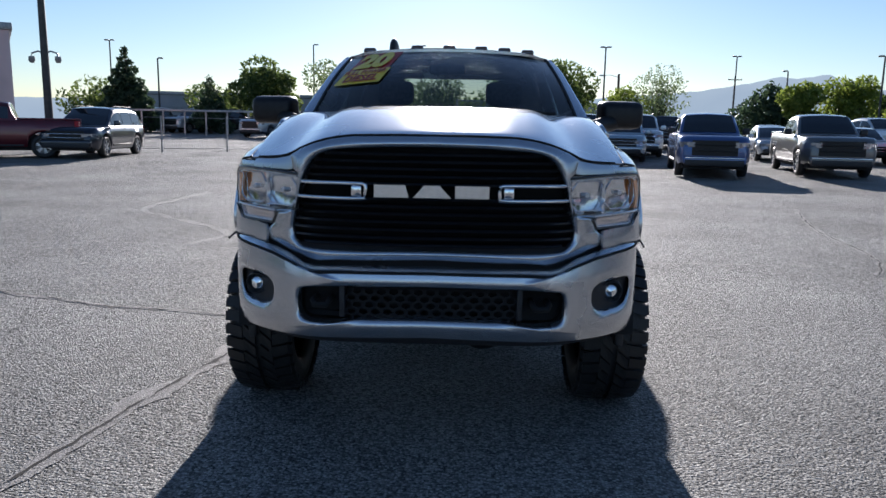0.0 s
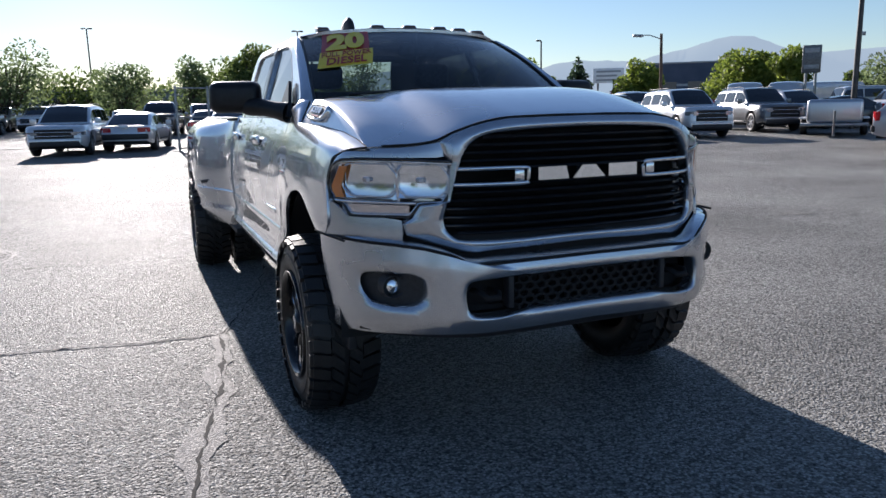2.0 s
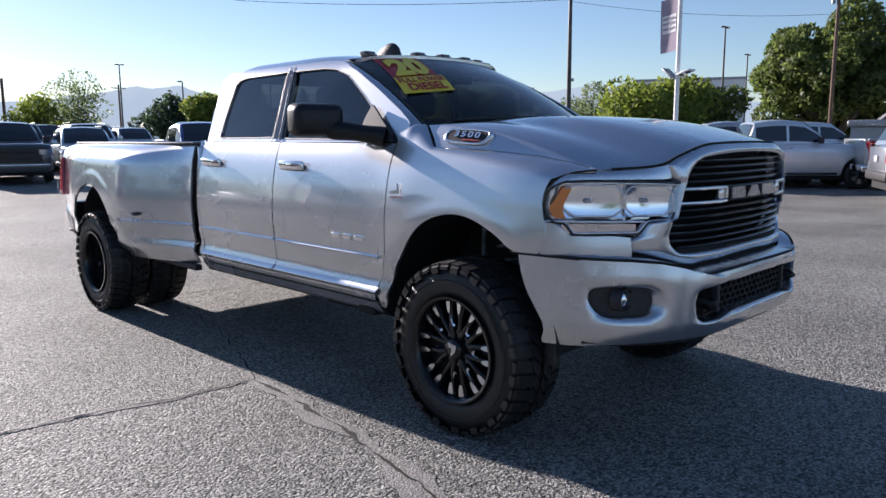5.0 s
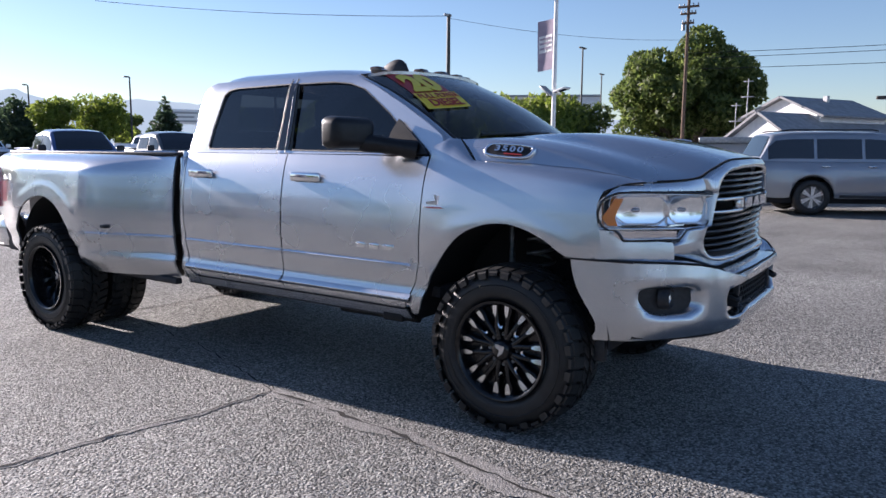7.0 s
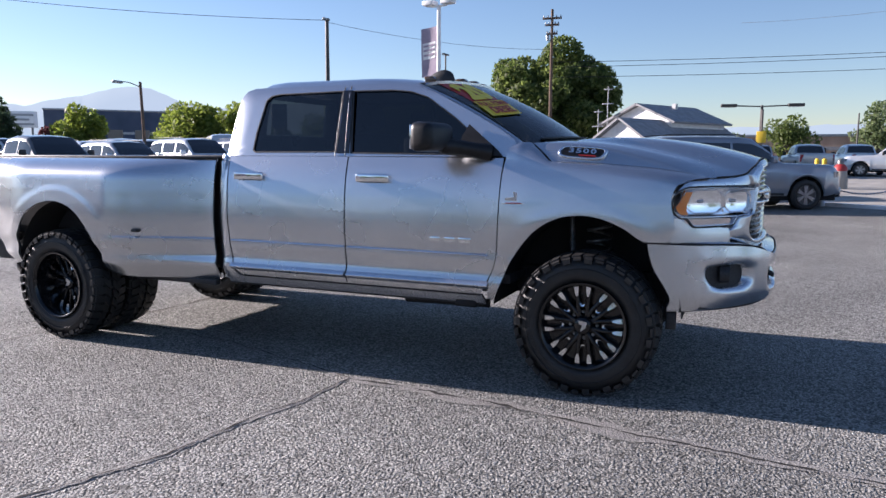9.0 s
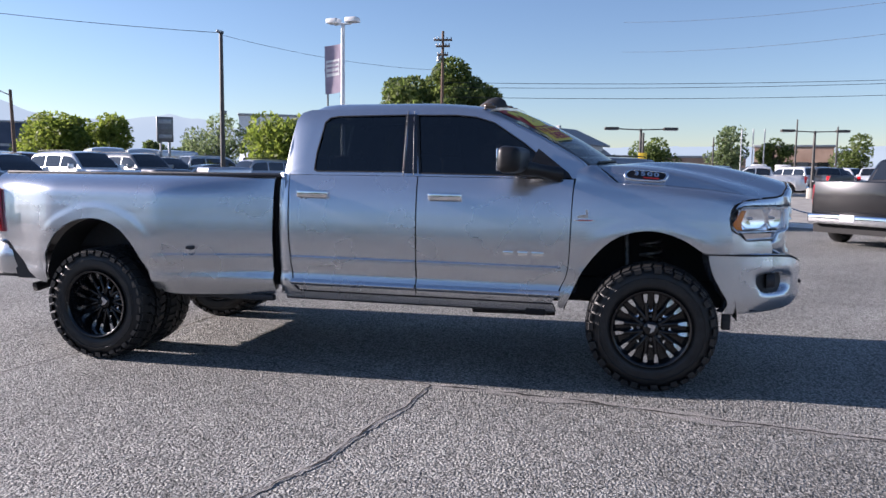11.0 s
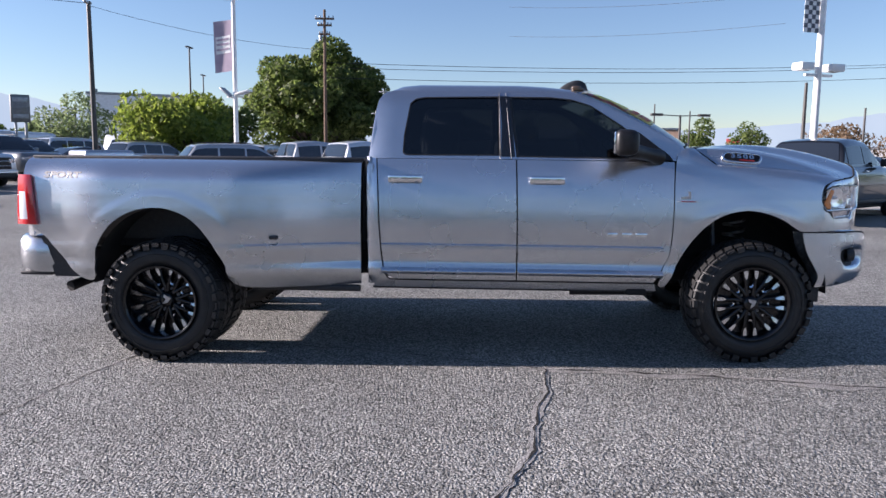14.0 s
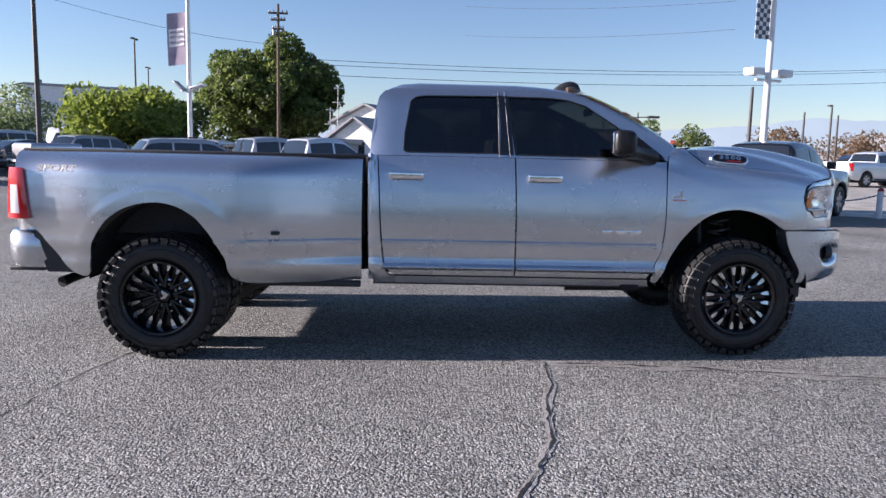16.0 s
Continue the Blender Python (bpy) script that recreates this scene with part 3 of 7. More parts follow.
for sgn in (-1, 1):
    bm = grid_bm([[(sgn * (cab_x(z) + 0.006), y, z) for y in (y0, y1)] for z, y0, y1 in ((1.512, 5.885, 5.985), (1.75, 5.905, 5.985), (1.86, 5.92, 5.992), (1.90, 5.926, 5.996), (1.93, 5.931, 5.998), (1.957, 5.935, 6.0))])
    part("door_pillar", bm, M_GLOSSBLACK, truck, "gloss black door pillar trim")
    # bright steel lines stand in for the glint along the door edges
    for yb, yt in ((5.912, 5.957), (5.995, 6.005)):
        bm = tube_bm([(sgn * (cab_x(z) + 0.006), yb + (yt - yb) * (z - 1.49) / 0.5, z) for z in (1.49, 1.74, 1.86, 1.92, 1.985)], 0.0022, 6)
        part("door_seam", bm, M_STEEL, truck)

# roof
rows = []
for y in [5.16, 5.24, 5.32, 5.42, 5.55, 5.75, 6.0, 6.3, 6.6, 6.75, 6.84, 6.90, 6.935]:
    row = []
    for u in np.linspace(-1, 1, 25):
        edge = cab_x(1.985) - 0.006
        x = u * edge
        crown = 2.066 - 0.014 * u * u - 0.066 * abs(u) ** 11
        front = 5.20 + 0.22 * abs(u) ** 2.4
        rear = 6.935 - 0.085 * abs(u) ** 4
        yy = front + (y - 5.16) * (rear - front) / (6.935 - 5.16)
        drop = 0.034 * ease(5.75, 5.16, y) + 0.10 * max(0, (y - 6.60) / 0.335) ** 2.6
        row.append((x, yy, crown - drop))
    rows.append(row)
bm = grid_bm(rows)
bmesh.ops.recalc_face_normals(bm, faces=bm.faces)
part("roof", thicken(bm, 0.02), M_PAINT, truck)
# back of the cab: a panel round the rear glass
BACK_OUT = [(-0.87, 1.45), (0.87, 1.45), (0.815, 1.70), (0.725, 1.955), (0.4, 1.985), (-0.4, 1.985), (-0.725, 1.955), (-0.815, 1.70)]
BACK_WIN = [(-0.44, 1.66), (0.42, 1.66), (0.41, 1.945), (-0.43, 1.945)]
def back_y(z):
    return float(np.interp(z, [1.45, 1.49, 1.65, 1.80, 1.92, 1.96, 2.0], [6.962, 6.96, 6.943, 6.922, 6.89, 6.865, 6.80]))


bm = ring_panel(BACK_WIN, BACK_OUT, 48, 5, lambda x, z: (x, back_y(z), z))
part("cab_back", thicken(bm, 0.02), M_PAINT, truck)
bm = bmesh.new()
bm.faces.new([bm.verts.new((x * 1.01, back_y(z) - 0.01, z)) for x, z in BACK_WIN])
part("rear_window", bm, M_SCREEN, truck, "", False)
part("cab_back_lower", box_bm(-0.95, 0.95, 6.93, 6.965, 0.56, 1.455, 0.01), M_PAINT, truck)

# windscreen with its black border and the pillars beside it
WS = []
for v in np.linspace(0, 1, 12):
    row = []
    for u in np.linspace(-1, 1, 21):
        bx, by, bz = 0.80 * u, 4.42 + 0.20 * abs(u) ** 2, 1.598 - 0.03 * abs(u) ** 2
        tx, ty, tz = 0.685 * u, 5.235 + 0.20 * abs(u) ** 2.2, 2.03 - 0.045 * abs(u) ** 2.6
        bow = 0.028 * math.sin(v * math.pi)
        row.append((bx + (tx - bx) * v, by + (ty - by) * v - bow * 0.6, bz + (tz - bz) * v + bow))
    WS.append(row)
part("windscreen", grid_bm(WS), M_SCREEN, truck, "clear curved windscreen with a sale sticker")
for sgn in (0, 1):
    k = -1 if sgn else 0
    col = [WS[j][k] for j in range(12)]
    s = 1 if sgn else -1
    outer = [(s * cab_x(z), y, z) for y, z in resample([(4.66, 1.545), (4.68, 1.60), (4.78, 1.667), (5.0, 1.787), (5.24, 1.907), (5.44, 1.987)], 12)]
    mid = [((a[0] * 0.45 + b[0] * 0.55) + s * 0.012, a[1] * 0.5 + b[1] * 0.5 - 0.012, a[2] * 0.5 + b[2] * 0.5 + 0.006) for a, b in zip(col, outer)]
    part("windscreen_pillar", thicken(grid_bm([col, mid, outer]), 0.012), M_PAINT, truck)
    part("windscreen_seal", tube_bm([(p[0], p[1] - 0.004, p[2] + 0.004) for p in col], 0.008, 6), M_PLASTIC, truck)
part("windscreen_seal", tube_bm([(p[0], p[1], p[2] + 0.003) for p in WS[-1]], 0.009, 6), M_PLASTIC, truck)
# cowl and wipers under the glass
rows = [[(0.80 * u, 4.30 + 0.26 * abs(u) ** 2 + d, 1.60 - 0.075 * abs(u) ** 2.2 + h) for u in np.linspace(-1, 1, 21)] for d, h in ((-0.03, -0.02), (0.06, -0.012), (0.13, 0.0))]
part("wiper_cowl", thicken(grid_bm(rows), 0.01), M_PLASTIC, truck)
for x0, x1 in ((-0.62, 0.02), (0.05, 0.66)):
    pts = [(x, 4.40 + 0.20 * (x / 0.8) ** 2 + 0.05, 1.615 + 0.02 * k) for k, x in enumerate(np.linspace(x0, x1, 5))]
    w = part("wiper", tube_bm([(p[0], p[1], 1.628 - 0.03 * (p[0] / 0.8) ** 2) for p in pts], 0.009, 6), M_PLASTIC, truck)

# ---- front: hood, grille, lamps, bumper ----
FASCIA = np.array([(0, 3.168), (.3, 3.178), (.5, 3.213), (.62, 3.278), (.72, 3.363), (.82, 3.465), (.9, 3.555), (.95, 3.625), (.985, 3.70), (1.0, 3.80)])


def fascia_y(x, z=1.2):
    x = abs(x)
    y = float(np.interp(x, FASCIA[:, 0], FASCIA[:, 1]))
    y2 = 0.5 * (float(np.interp(max(x - 0.03, 0), FASCIA[:, 0], FASCIA[:, 1])) + float(np.interp(x + 0.03, FASCIA[:, 0], FASCIA[:, 1])))
    lean = 0.035 * ease(1.33, 1.50, z) + 0.02 * ease(1.06, 0.95, z) * ease(0.84, 0.56, x)
    return 0.5 * (y + y2) + lean


SEAM = [(0, 1.487), (.15, 1.487), (.34, 1.482), (.43, 1.470), (.50, 1.452), (.57, 1.425), (.63, 1.396), (.70, 1.383), (.80, 1.376), (.90, 1.370), (.985, 1.365)]


def hood_point(u, v):
    """The hood's skin: u across from -1 to 1, v from the nose to the windscreen; a flank falls to the cut line."""
    a = min(abs(u), 0.86)
    x0 = a * 0.985
    z0 = float(np.interp(x0, [p[0] for p in SEAM], [p[1] for p in SEAM])) - 0.002
    y0 = fascia_y(x0, z0) + 0.012
    x1 = a * 0.965
    y1, z1 = 4.32 + 0.34 * a ** 2.2, 1.607 - 0.045 * a ** 3.0
    g = math.sin(min(v, 1) * math.pi / 2) ** 0.95
    crown = math.sin(math.pi * min(v * 1.02, 1)) ** 0.8
    bulge = 0.036 * ease(0.64, 0.46, a) * crown
    shoulder = 0.020 * math.exp(-((a - 0.77) / 0.11) ** 2) * crown
    p = Vector((x0 + (x1 - x0) * v, y0 + (y1 - y0) * v, z0 + (z1 - z0) * g + bulge + shoulder))
    if abs(u) > 0.86:
        t = (abs(u) - 0.86) / 0.14
        y = 3.505 + (4.42 - 3.505) * v
        e = Vector((float(np.interp(y, [c[0] for c in CUT[::-1]], [c[1] for c in CUT[::-1]])) - 0.004, y, float(np.interp(y, [c[0] for c in CUT[::-1]], [c[2] for c in CUT[::-1]])) + 0.001))
        bend = Vector((p.x + 0.45 * (e.x - p.x), 0.5 * (p.y + e.y), p.z - 0.38 * (p.z - e.z)))
        p = p * (1 - t) ** 2 + bend * (2 * t * (1 - t)) + e * t * t
    return Vector((math.copysign(p.x, u), p.y, p.z))


rows = [[hood_point(u, v) for u in np.concatenate([np.linspace(-1, -0.86, 10), np.linspace(-0.84, 0.84, 67), np.linspace(0.86, 1, 10)])] for v in np.concatenate([np.linspace(0, 0.12, 6), np.linspace(0.16, 1, 22)])]
bm = grid_bm(rows)
part("hood", thicken(bm, 0.014), M_PAINT, truck, "silver hood with a raised centre bulge")
for s in (-1, 1):
    part("hood_gap", tube_bm([(s * (x - 0.001), y, z - 0.003) for y, x, z in [(4.566, 0.834, 1.572)] + CUT], 0.0035, 6), M_DARK, truck)
    part("wing_gap", tube_bm([(s * x, y, z) for x, y, z in ((0.853, 3.497, 1.370), (0.90, 3.56, 1.363), (0.926, 3.612, 1.354), (0.945, 3.655, 1.325), (0.957, 3.682, 1.29))], 0.005, 6), M_DARK, truck)

# black tube added for the dark gap between hood and grille surround
_seam = [(-x, z) for x, z in SEAM[::-1]] + SEAM[1:]
part("hood_seal", tube_bm([(x, fascia_y(x, z) + 0.006, z - 0.001) for x, z in resample([q for q in _seam if abs(q[0]) < 0.86], 90)], 0.0055, 6), M_DARK, truck)
GRILLE = [(0, 1.437), (.20, 1.434), (.387, 1.424), (.45, 1.413), (.495, 1.394), (.53, 1.355), (.56, 1.288), (.582, 1.19), (.609, 1.09), (.600, 1.042), (.575, 1.014), (.546, 1.0), (.393, .998), (0, 1.006)]
SURROUND = [(0, 1.482), (.34, 1.477), (.43, 1.465), (.50, 1.447), (.57, 1.420), (.615, 1.392), (.60, 1.335), (.578, 1.318), (.60, 1.16), (.61, 1.142), (.69, 1.138), (.715, 1.085), (.745, 1.06), (.735, 1.012), (.694, 1.0), (.602, .966), (.545, .948), (.493, .942), (.394, .952), (0, .965)]


def both(loop):
    return [(-x, z) for x, z in loop] + [(x, z) for x, z in loop[::-1][1:-1]]


i2, o2 = radial_match(rounded(both(GRILLE), 2, 0.2), both(SURROUND), 180)
prof = [(-0.0, -0.045), (0.0, -0.008), (0.05, 0.004), (0.12, 0.012), (0.24, 0.018), (0.42, 0.021), (0.62, 0.018), (0.82, 0.013), (1.0, 0.010), (1.0, -0.03)]
rows = [[(p[0], fascia_y(p[0], p[1]) - out, p[1]) for p in ((1 - f) * a + f * b for a, b in zip(i2, o2))] for f, out in prof]
part("grille_surround", grid_bm(rows, close_u=True), M_PAINT, truck, "silver grille surround")
# header strip over each lamp, and the panel below it
for s in (-1, 1):
    top = [(x, z - 0.006) for x, z in SEAM if x > 0.6]
    rows = []
    strip = [(0.606, 1.397, 1.334)] + [(x, z, 1.330) for x, z in top[:-1]] + [(0.925, 1.354, 1.322), (0.943, 1.338, 1.312), (0.957, 1.308, 1.292)]
    for k in range(4):
        f = k / 3
        rows.append([(s * x, fascia_y(x, (z1 - 0.004) * f + z0 * (1 - f)) + (-0.009 + 0.016 * f * f) * ease(0.60, 0.72, x) + 0.005 * ease(0.72, 0.60, x), (z1 - 0.004) * f + z0 * (1 - f)) for x, z1, z0 in strip])
    part("lamp_header", thicken(grid_bm(rows), 0.012), M_PAINT, truck)
    rows = []
    for k in range(5):
        f = k / 4
        rows.append([(s * x, fascia_y(x, 1.1) + -0.010 + 0.010 * f * f, (zb + (zt - zb) * f)) for x, zb, zt in
                     ((.745, .995, 1.075), (.80, .99, 1.082), (.86, .988, 1.080), (.915, .988, 1.082), (.955, .988, 1.135), (.98, .988, 1.145))])
    part("lower_lamp_panel", thicken(grid_bm(rows), 0.012), M_PAINT, truck)

# grille: dark pocket, slats, chrome brackets, chrome block shapes
gp = both([(x * 0.995, 1.22 + (z - 1.22) * 0.99) for x, z in GRILLE])
bm = bmesh.new()
bm.faces.new([bm.verts.new((x, fascia_y(x) + 0.085, z)) for x, z in gp])
grille = part("grille", bm, M_DARK, truck, "black slatted grille with chrome brackets", False)


def slat_span(z):
    p = np.array(GRILLE[3:11])
    return float(np.interp(z, p[::-1, 1], p[::-1, 0])) if z > 1.03 else 0.56


for z in (1.408, 1.378, 1.348, 1.316, 1.284, 1.222, 1.190, 1.158, 1.124, 1.090, 1.056, 1.026):
    w = slat_span(z) - 0.004
    rows = []
    for dz, dy in ((-0.011, 0.050), (-0.009, 0.006), (-0.002, 0.0), (0.004, 0.005), (0.006, 0.05)):
        rows.append([(x, fascia_y(x) + 0.018 + dy, z + dz) for x in np.linspace(-w, w, 25)])
    part("slat", grid_bm(rows), M_GLOSSBLACK, grille)
for s in (-1, 1):
    path = [(0.572, 1.284), (0.30, 1.284), (0.283, 1.275), (0.278, 1.252), (0.283, 1.231), (0.30, 1.222), (0.582, 1.222)]
    bm = tube_bm([(s * x, fascia_y(x) - 0.004, z) for x, z in resample(path, 30)], 0.009, 8)
    part("chrome_bracket", bm, M_CHROME, grille, "chrome U-shaped bracket")
    part("bracket_end", box_bm(s * 0.318 - 0.022, s * 0.318 + 0.022, fascia_y(.3) - 0.008, fascia_y(.3) + 0.03, 1.231, 1.276, 0.006), M_CHROME, grille)


def block_shape(poly, y, t, parent, name="chrome_block"):
    bm = bmesh.new()
    f = bm.faces.new([bm.verts.new((x, y, z)) for x, z in poly])
    r = bmesh.ops.extrude_face_region(bm, geom=[f])
    bmesh.ops.translate(bm, vec=(0, t, 0), verts=[v for v in r["geom"] if isinstance(v, bmesh.types.BMVert)])
    bmesh.ops.recalc_face_normals(bm, faces=bm.faces)
    return part(name, bm, M_MILLED, parent, "chrome emblem block", False)


_gy = fascia_y(0.1) - 0.012
for poly in ([(-.242, 1.230), (-.242, 1.282), (-.112, 1.282), (-.098, 1.230)],
             [(-.080, 1.230), (-.035, 1.282), (.030, 1.282), (.078, 1.230)],
             [(.094, 1.230), (.094, 1.282), (.236, 1.282), (.236, 1.230)]):
    block_shape(poly, _gy, 0.03, grille)

# headlamps
for s in (-1, 1):
    LAMP = [(.562, 1.312), (.70, 1.320), (.85, 1.324), (.940, 1.320), (.964, 1.29), (.974, 1.21), (.962, 1.145), (.935, 1.138), (.912, 1.085), (.72, 1.090), (.69, 1.142), (.612, 1.148), (.585, 1.20)]
    bm = bmesh.new()
    bm.faces.new([bm.verts.new((s * x, fascia_y(x, 1.2) + 0.10 - 0.03 * (x > 0.9), z)) for x, z in LAMP])
    hl = part("headlamp", bm, M_LAMPIN, truck, "clear headlamp with chrome bowls and an amber corner", False)
    # rim of the housing
    pts = [(s * x, fascia_y(x, 1.2) - 0.004, z) for x, z in resample(LAMP + [LAMP[0]], 60, False)]
    part("lamp_rim", tube_bm(pts, 0.0065, 6, caps=False), M_GLOSSBLACK, hl)
    part("lamp_rim", tube_bm([(s * abs(p[0]) * 0.988 + s * 0.008, p[1] + 0.004, 1.205 + (p[2] - 1.205) * 0.93) for p in pts], 0.006, 6, caps=False), M_CHROME, hl)
    # bowls
    for bx, bz, br, dep in ((.672, 1.236, .074, .055), (.845, 1.236, .078, .055)):
        y0 = fascia_y(bx, 1.2)
        rows = []
        for q in np.linspace(-1, 1, 15):
            row = []
            for p in np.linspace(-1, 1, 25):
                r2 = min(1.0, 0.62 * p * p + 0.30 * q * q + 0.1 * (p * q) ** 2)
                xx = bx + p * br * 1.18
                row.append((s * xx, fascia_y(xx, 1.2) + 0.018 + dep * (1 - r2) * 0.8, bz + q * br))
            rows.append(row)
        part("lamp_bowl", thicken(grid_bm(rows), 0.004), M_REFLECT, hl)
        octo = [(-1.12, -0.45), (-1.12, 0.35), (-0.75, 0.92), (0.85, 0.92), (1.1, 0.55), (1.1, -0.45), (0.75, -0.92), (-0.7, -0.92), (-1.12, -0.45)]
        part("bowl_rim", tube_bm([(s * (bx + p * br), fascia_y(bx + p * br, 1.2) + 0.012, bz + q * br * 0.94) for p, q in resample(octo, 40, False)], 0.0045, 6, caps=False), M_CHROME, hl)
        bm = spin_bm([(0.0, 0.001), (0.0, 0.009), (0.03, 0.012), (0.06, 0.014), (0.07, 0.001)], 14, 'y')
        bmesh.ops.translate(bm, vec=(s * bx, y0 + 0.03, bz), verts=bm.verts)
        part("bulb_cap", bm, M_ALLOY, hl)
    part("bowl_divider", box_bm(s * .752 - 0.006, s * .752 + 0.006, fascia_y(.752) + 0.02, fascia_y(.752) + 0.09, 1.15, 1.31), M_CHROME, hl)
    # amber marker at the wrapped corner
    rows = [[(s * x, fascia_y(x, 1.2) + 0.004, z) for x in np.linspace(xa, xb, 6)] for z, xa, xb in ((1.160, .928, .952), (1.185, .934, .960), (1.205, .936, .962), (1.25, .926, .951), (1.292, .915, .938))]
    part("amber_marker", thicken(grid_bm(rows), 0.004), M_AMBER, hl, "amber side marker")
    # turn signal strip below
    rows = [[(s * x, fascia_y(x, 1.1) + 0.02, z) for x in np.linspace(.715, .93, 12)] for z in (1.094, 1.115, 1.134)]
    part("turn_signal", thicken(grid_bm(rows), 0.006), M_TURN, hl)
    part("signal_divider", tube_bm([(s * x, fascia_y(x, 1.2) - 0.002, 1.146) for x in np.linspace(.70, .97, 14)], 0.006, 6), M_CHROME, hl)
    # clear cover
    xs = np.linspace(.575, .972, 22)
    up = np.interp(xs, [.562, .70, .85, .940, .964, .974], [1.312, 1.320, 1.324, 1.320, 1.29, 1.21])
    lo = np.interp(xs, [.585, .612, .69, .72, .912, .935, .962, .974], [1.20, 1.148, 1.142, 1.090, 1.085, 1.138, 1.145, 1.21])
    rows = [[(s * x, fascia_y(x, 1.2) - 0.008, lo[i] + (up[i] - lo[i]) * f) for i, x in enumerate(xs)] for f in (0, .33, .66, 1)]
    part("lamp_cover", grid_bm(rows), M_CLEAR, hl)

# bumper, by distance along its bow
BUMP = np.array([(0, 3.11), (.2, 3.112), (.4, 3.122), (.5, 3.138), (.6, 3.178), (.7, 3.248), (.8, 3.342), (.88, 3.440), (.935, 3.535), (.965, 3.63), (.985, 3.72), (.992, 3.80)])
_bp = resample(BUMP, 160)
_bs = np.concatenate([[0], np.cumsum(np.linalg.norm(np.diff(_bp, axis=0), axis=1))])


def bump_xy(s):
    return float(np.interp(abs(s), _bs, _bp[:, 0])) * (1 if s >= 0 else -1), float(np.interp(abs(s), _bs, _bp[:, 1]))


def s_of(x):
    return float(np.interp(x, _bp[:, 0], _bs))


S_END = float(_bs[-1])


def end_s(z):
    """Where the bumper ends by the wheel: further forward towards its foot."""
    return S_END - 0.15 * ease(0.93, 0.58, z)


INTAKE = [(0, .862), (.385, .855), (.53, .847), (.558, .835), (.57, .79), (.56, .722), (.523, .700), (.387, .702), (.339, .720), (0, .726)]
MIDOUT = [(0, .915), (.40, .911), (.52, .905), (.565, .915), (.615, .940), (.64, .948), (.64, .622), (.39, .632), (0, .645)]


def on_bumper(s, z, out=0.0):
    x, y = bump_xy(s)
    tuck = 0.05 * max(0, (0.70 - z) / 0.1) ** 2 + 0.015 * ease(0.88, 0.99, z)
    return (x, y + tuck - out, z)


i2, o2 = radial_match(rounded(both(INTAKE), 2, 0.2), both(MIDOUT), 160)
prof = [(0, -0.06), (0, -0.016), (0.02, -0.006), (0.06, 0.004), (0.14, 0.011), (0.28, 0.015), (0.5, 0.016), (0.75, 0.014), (1, 0.012)]
rows = [[on_bumper(p[0], p[1], out) for p in ((1 - f) * a + f * b for a, b in zip(i2, o2))] for f, out in prof]
bumper = part("front_bumper", grid_bm(rows, close_u=True), M_PAINT, truck, "silver painted front bumper with fog lamps")
for s in (-1, 1):
    FOG = [(s_of(.695), .866), (s_of(.885), .861), (s_of(.905), .845), (s_of(.905), .79), (s_of(.87), .727), (s_of(.70), .735)]
    OUT = [(.64, .948), (s_of(.70), .967), (s_of(.80), .978), (s_of(.94), .985), (S_END, .992), *[(end_s(q), q) for q in np.linspace(.975, .61, 16)], (end_s(.588) - 0.02, .588), (s_of(.90), .592), (s_of(.82), .604), (s_of(.65), .621), (.64, .622)]
    i2, o2 = radial_match(rounded(FOG, 3, 0.22), OUT, 260)
    prof = [(0, -0.05), (0, -0.018), (0.04, -0.008), (0.10, 0.002), (0.18, 0.008), (0.30, 0.012), (0.5, 0.013), (0.75, 0.012), (1, 0.012)]
    rows = [[on_bumper(s * p[0], p[1], out * (1 - 0.7 * ease(S_END - 0.45, S_END - 0.2, p[0]))) for p in ((1 - f) * a + f * b for a, b in zip(i2, o2))] for f, out in prof]
    part("bumper_corner", grid_bm(rows, close_u=True), M_PAINT, bumper)
    rows = [[on_bumper(s * q, z, -0.055) for q in np.linspace(s_of(.68), s_of(.915), 8)] for z in (.72, .80, .87)]
    part("fog_recess", grid_bm(rows), M_PLASTIC, bumper, "black fog lamp pocket")
    fx, fy = bump_xy(s_of(.80))
    bm = spin_bm([(0.0, 0.001), (0.004, 0.02), (0.012, 0.036), (0.03, 0.040), (0.05, 0.040)], 20, 'y')
    bmesh.ops.translate(bm, vec=(s * fx, fy + 0.018, 0.808), verts=bm.verts)
    part("fog_lamp", bm, M_REFLECT, bumper, "round clear fog lamp")
    bm = spin_bm([(0.05, 0.040), (0.0, 0.043), (-0.004, 0.048), (0.05, 0.056)], 20, 'y')
    bmesh.ops.translate(bm, vec=(s * fx, fy + 0.02, 0.808), verts=bm.verts)
    part("fog_bezel", bm, M_PLASTIC, bumper)
    # return edge by the wheel
    rows = [[on_bumper(s * end_s(z), z) for z in np.linspace(.595, .992, 20)], [(s * 0.90, on_bumper(end_s(z), z)[1] + 0.03, z) for z in np.linspace(.595, .992, 20)]]
    part("bumper_return", grid_bm(rows), M_PAINT, bumper)
for s in (-1, 1):
    part("fender_gap", tube_bm([(s * (side_x(y, 0.992) - 0.001), y, 0.992) for y in np.linspace(3.50, 3.845, 12)], 0.0055, 6), M_DARK, truck)
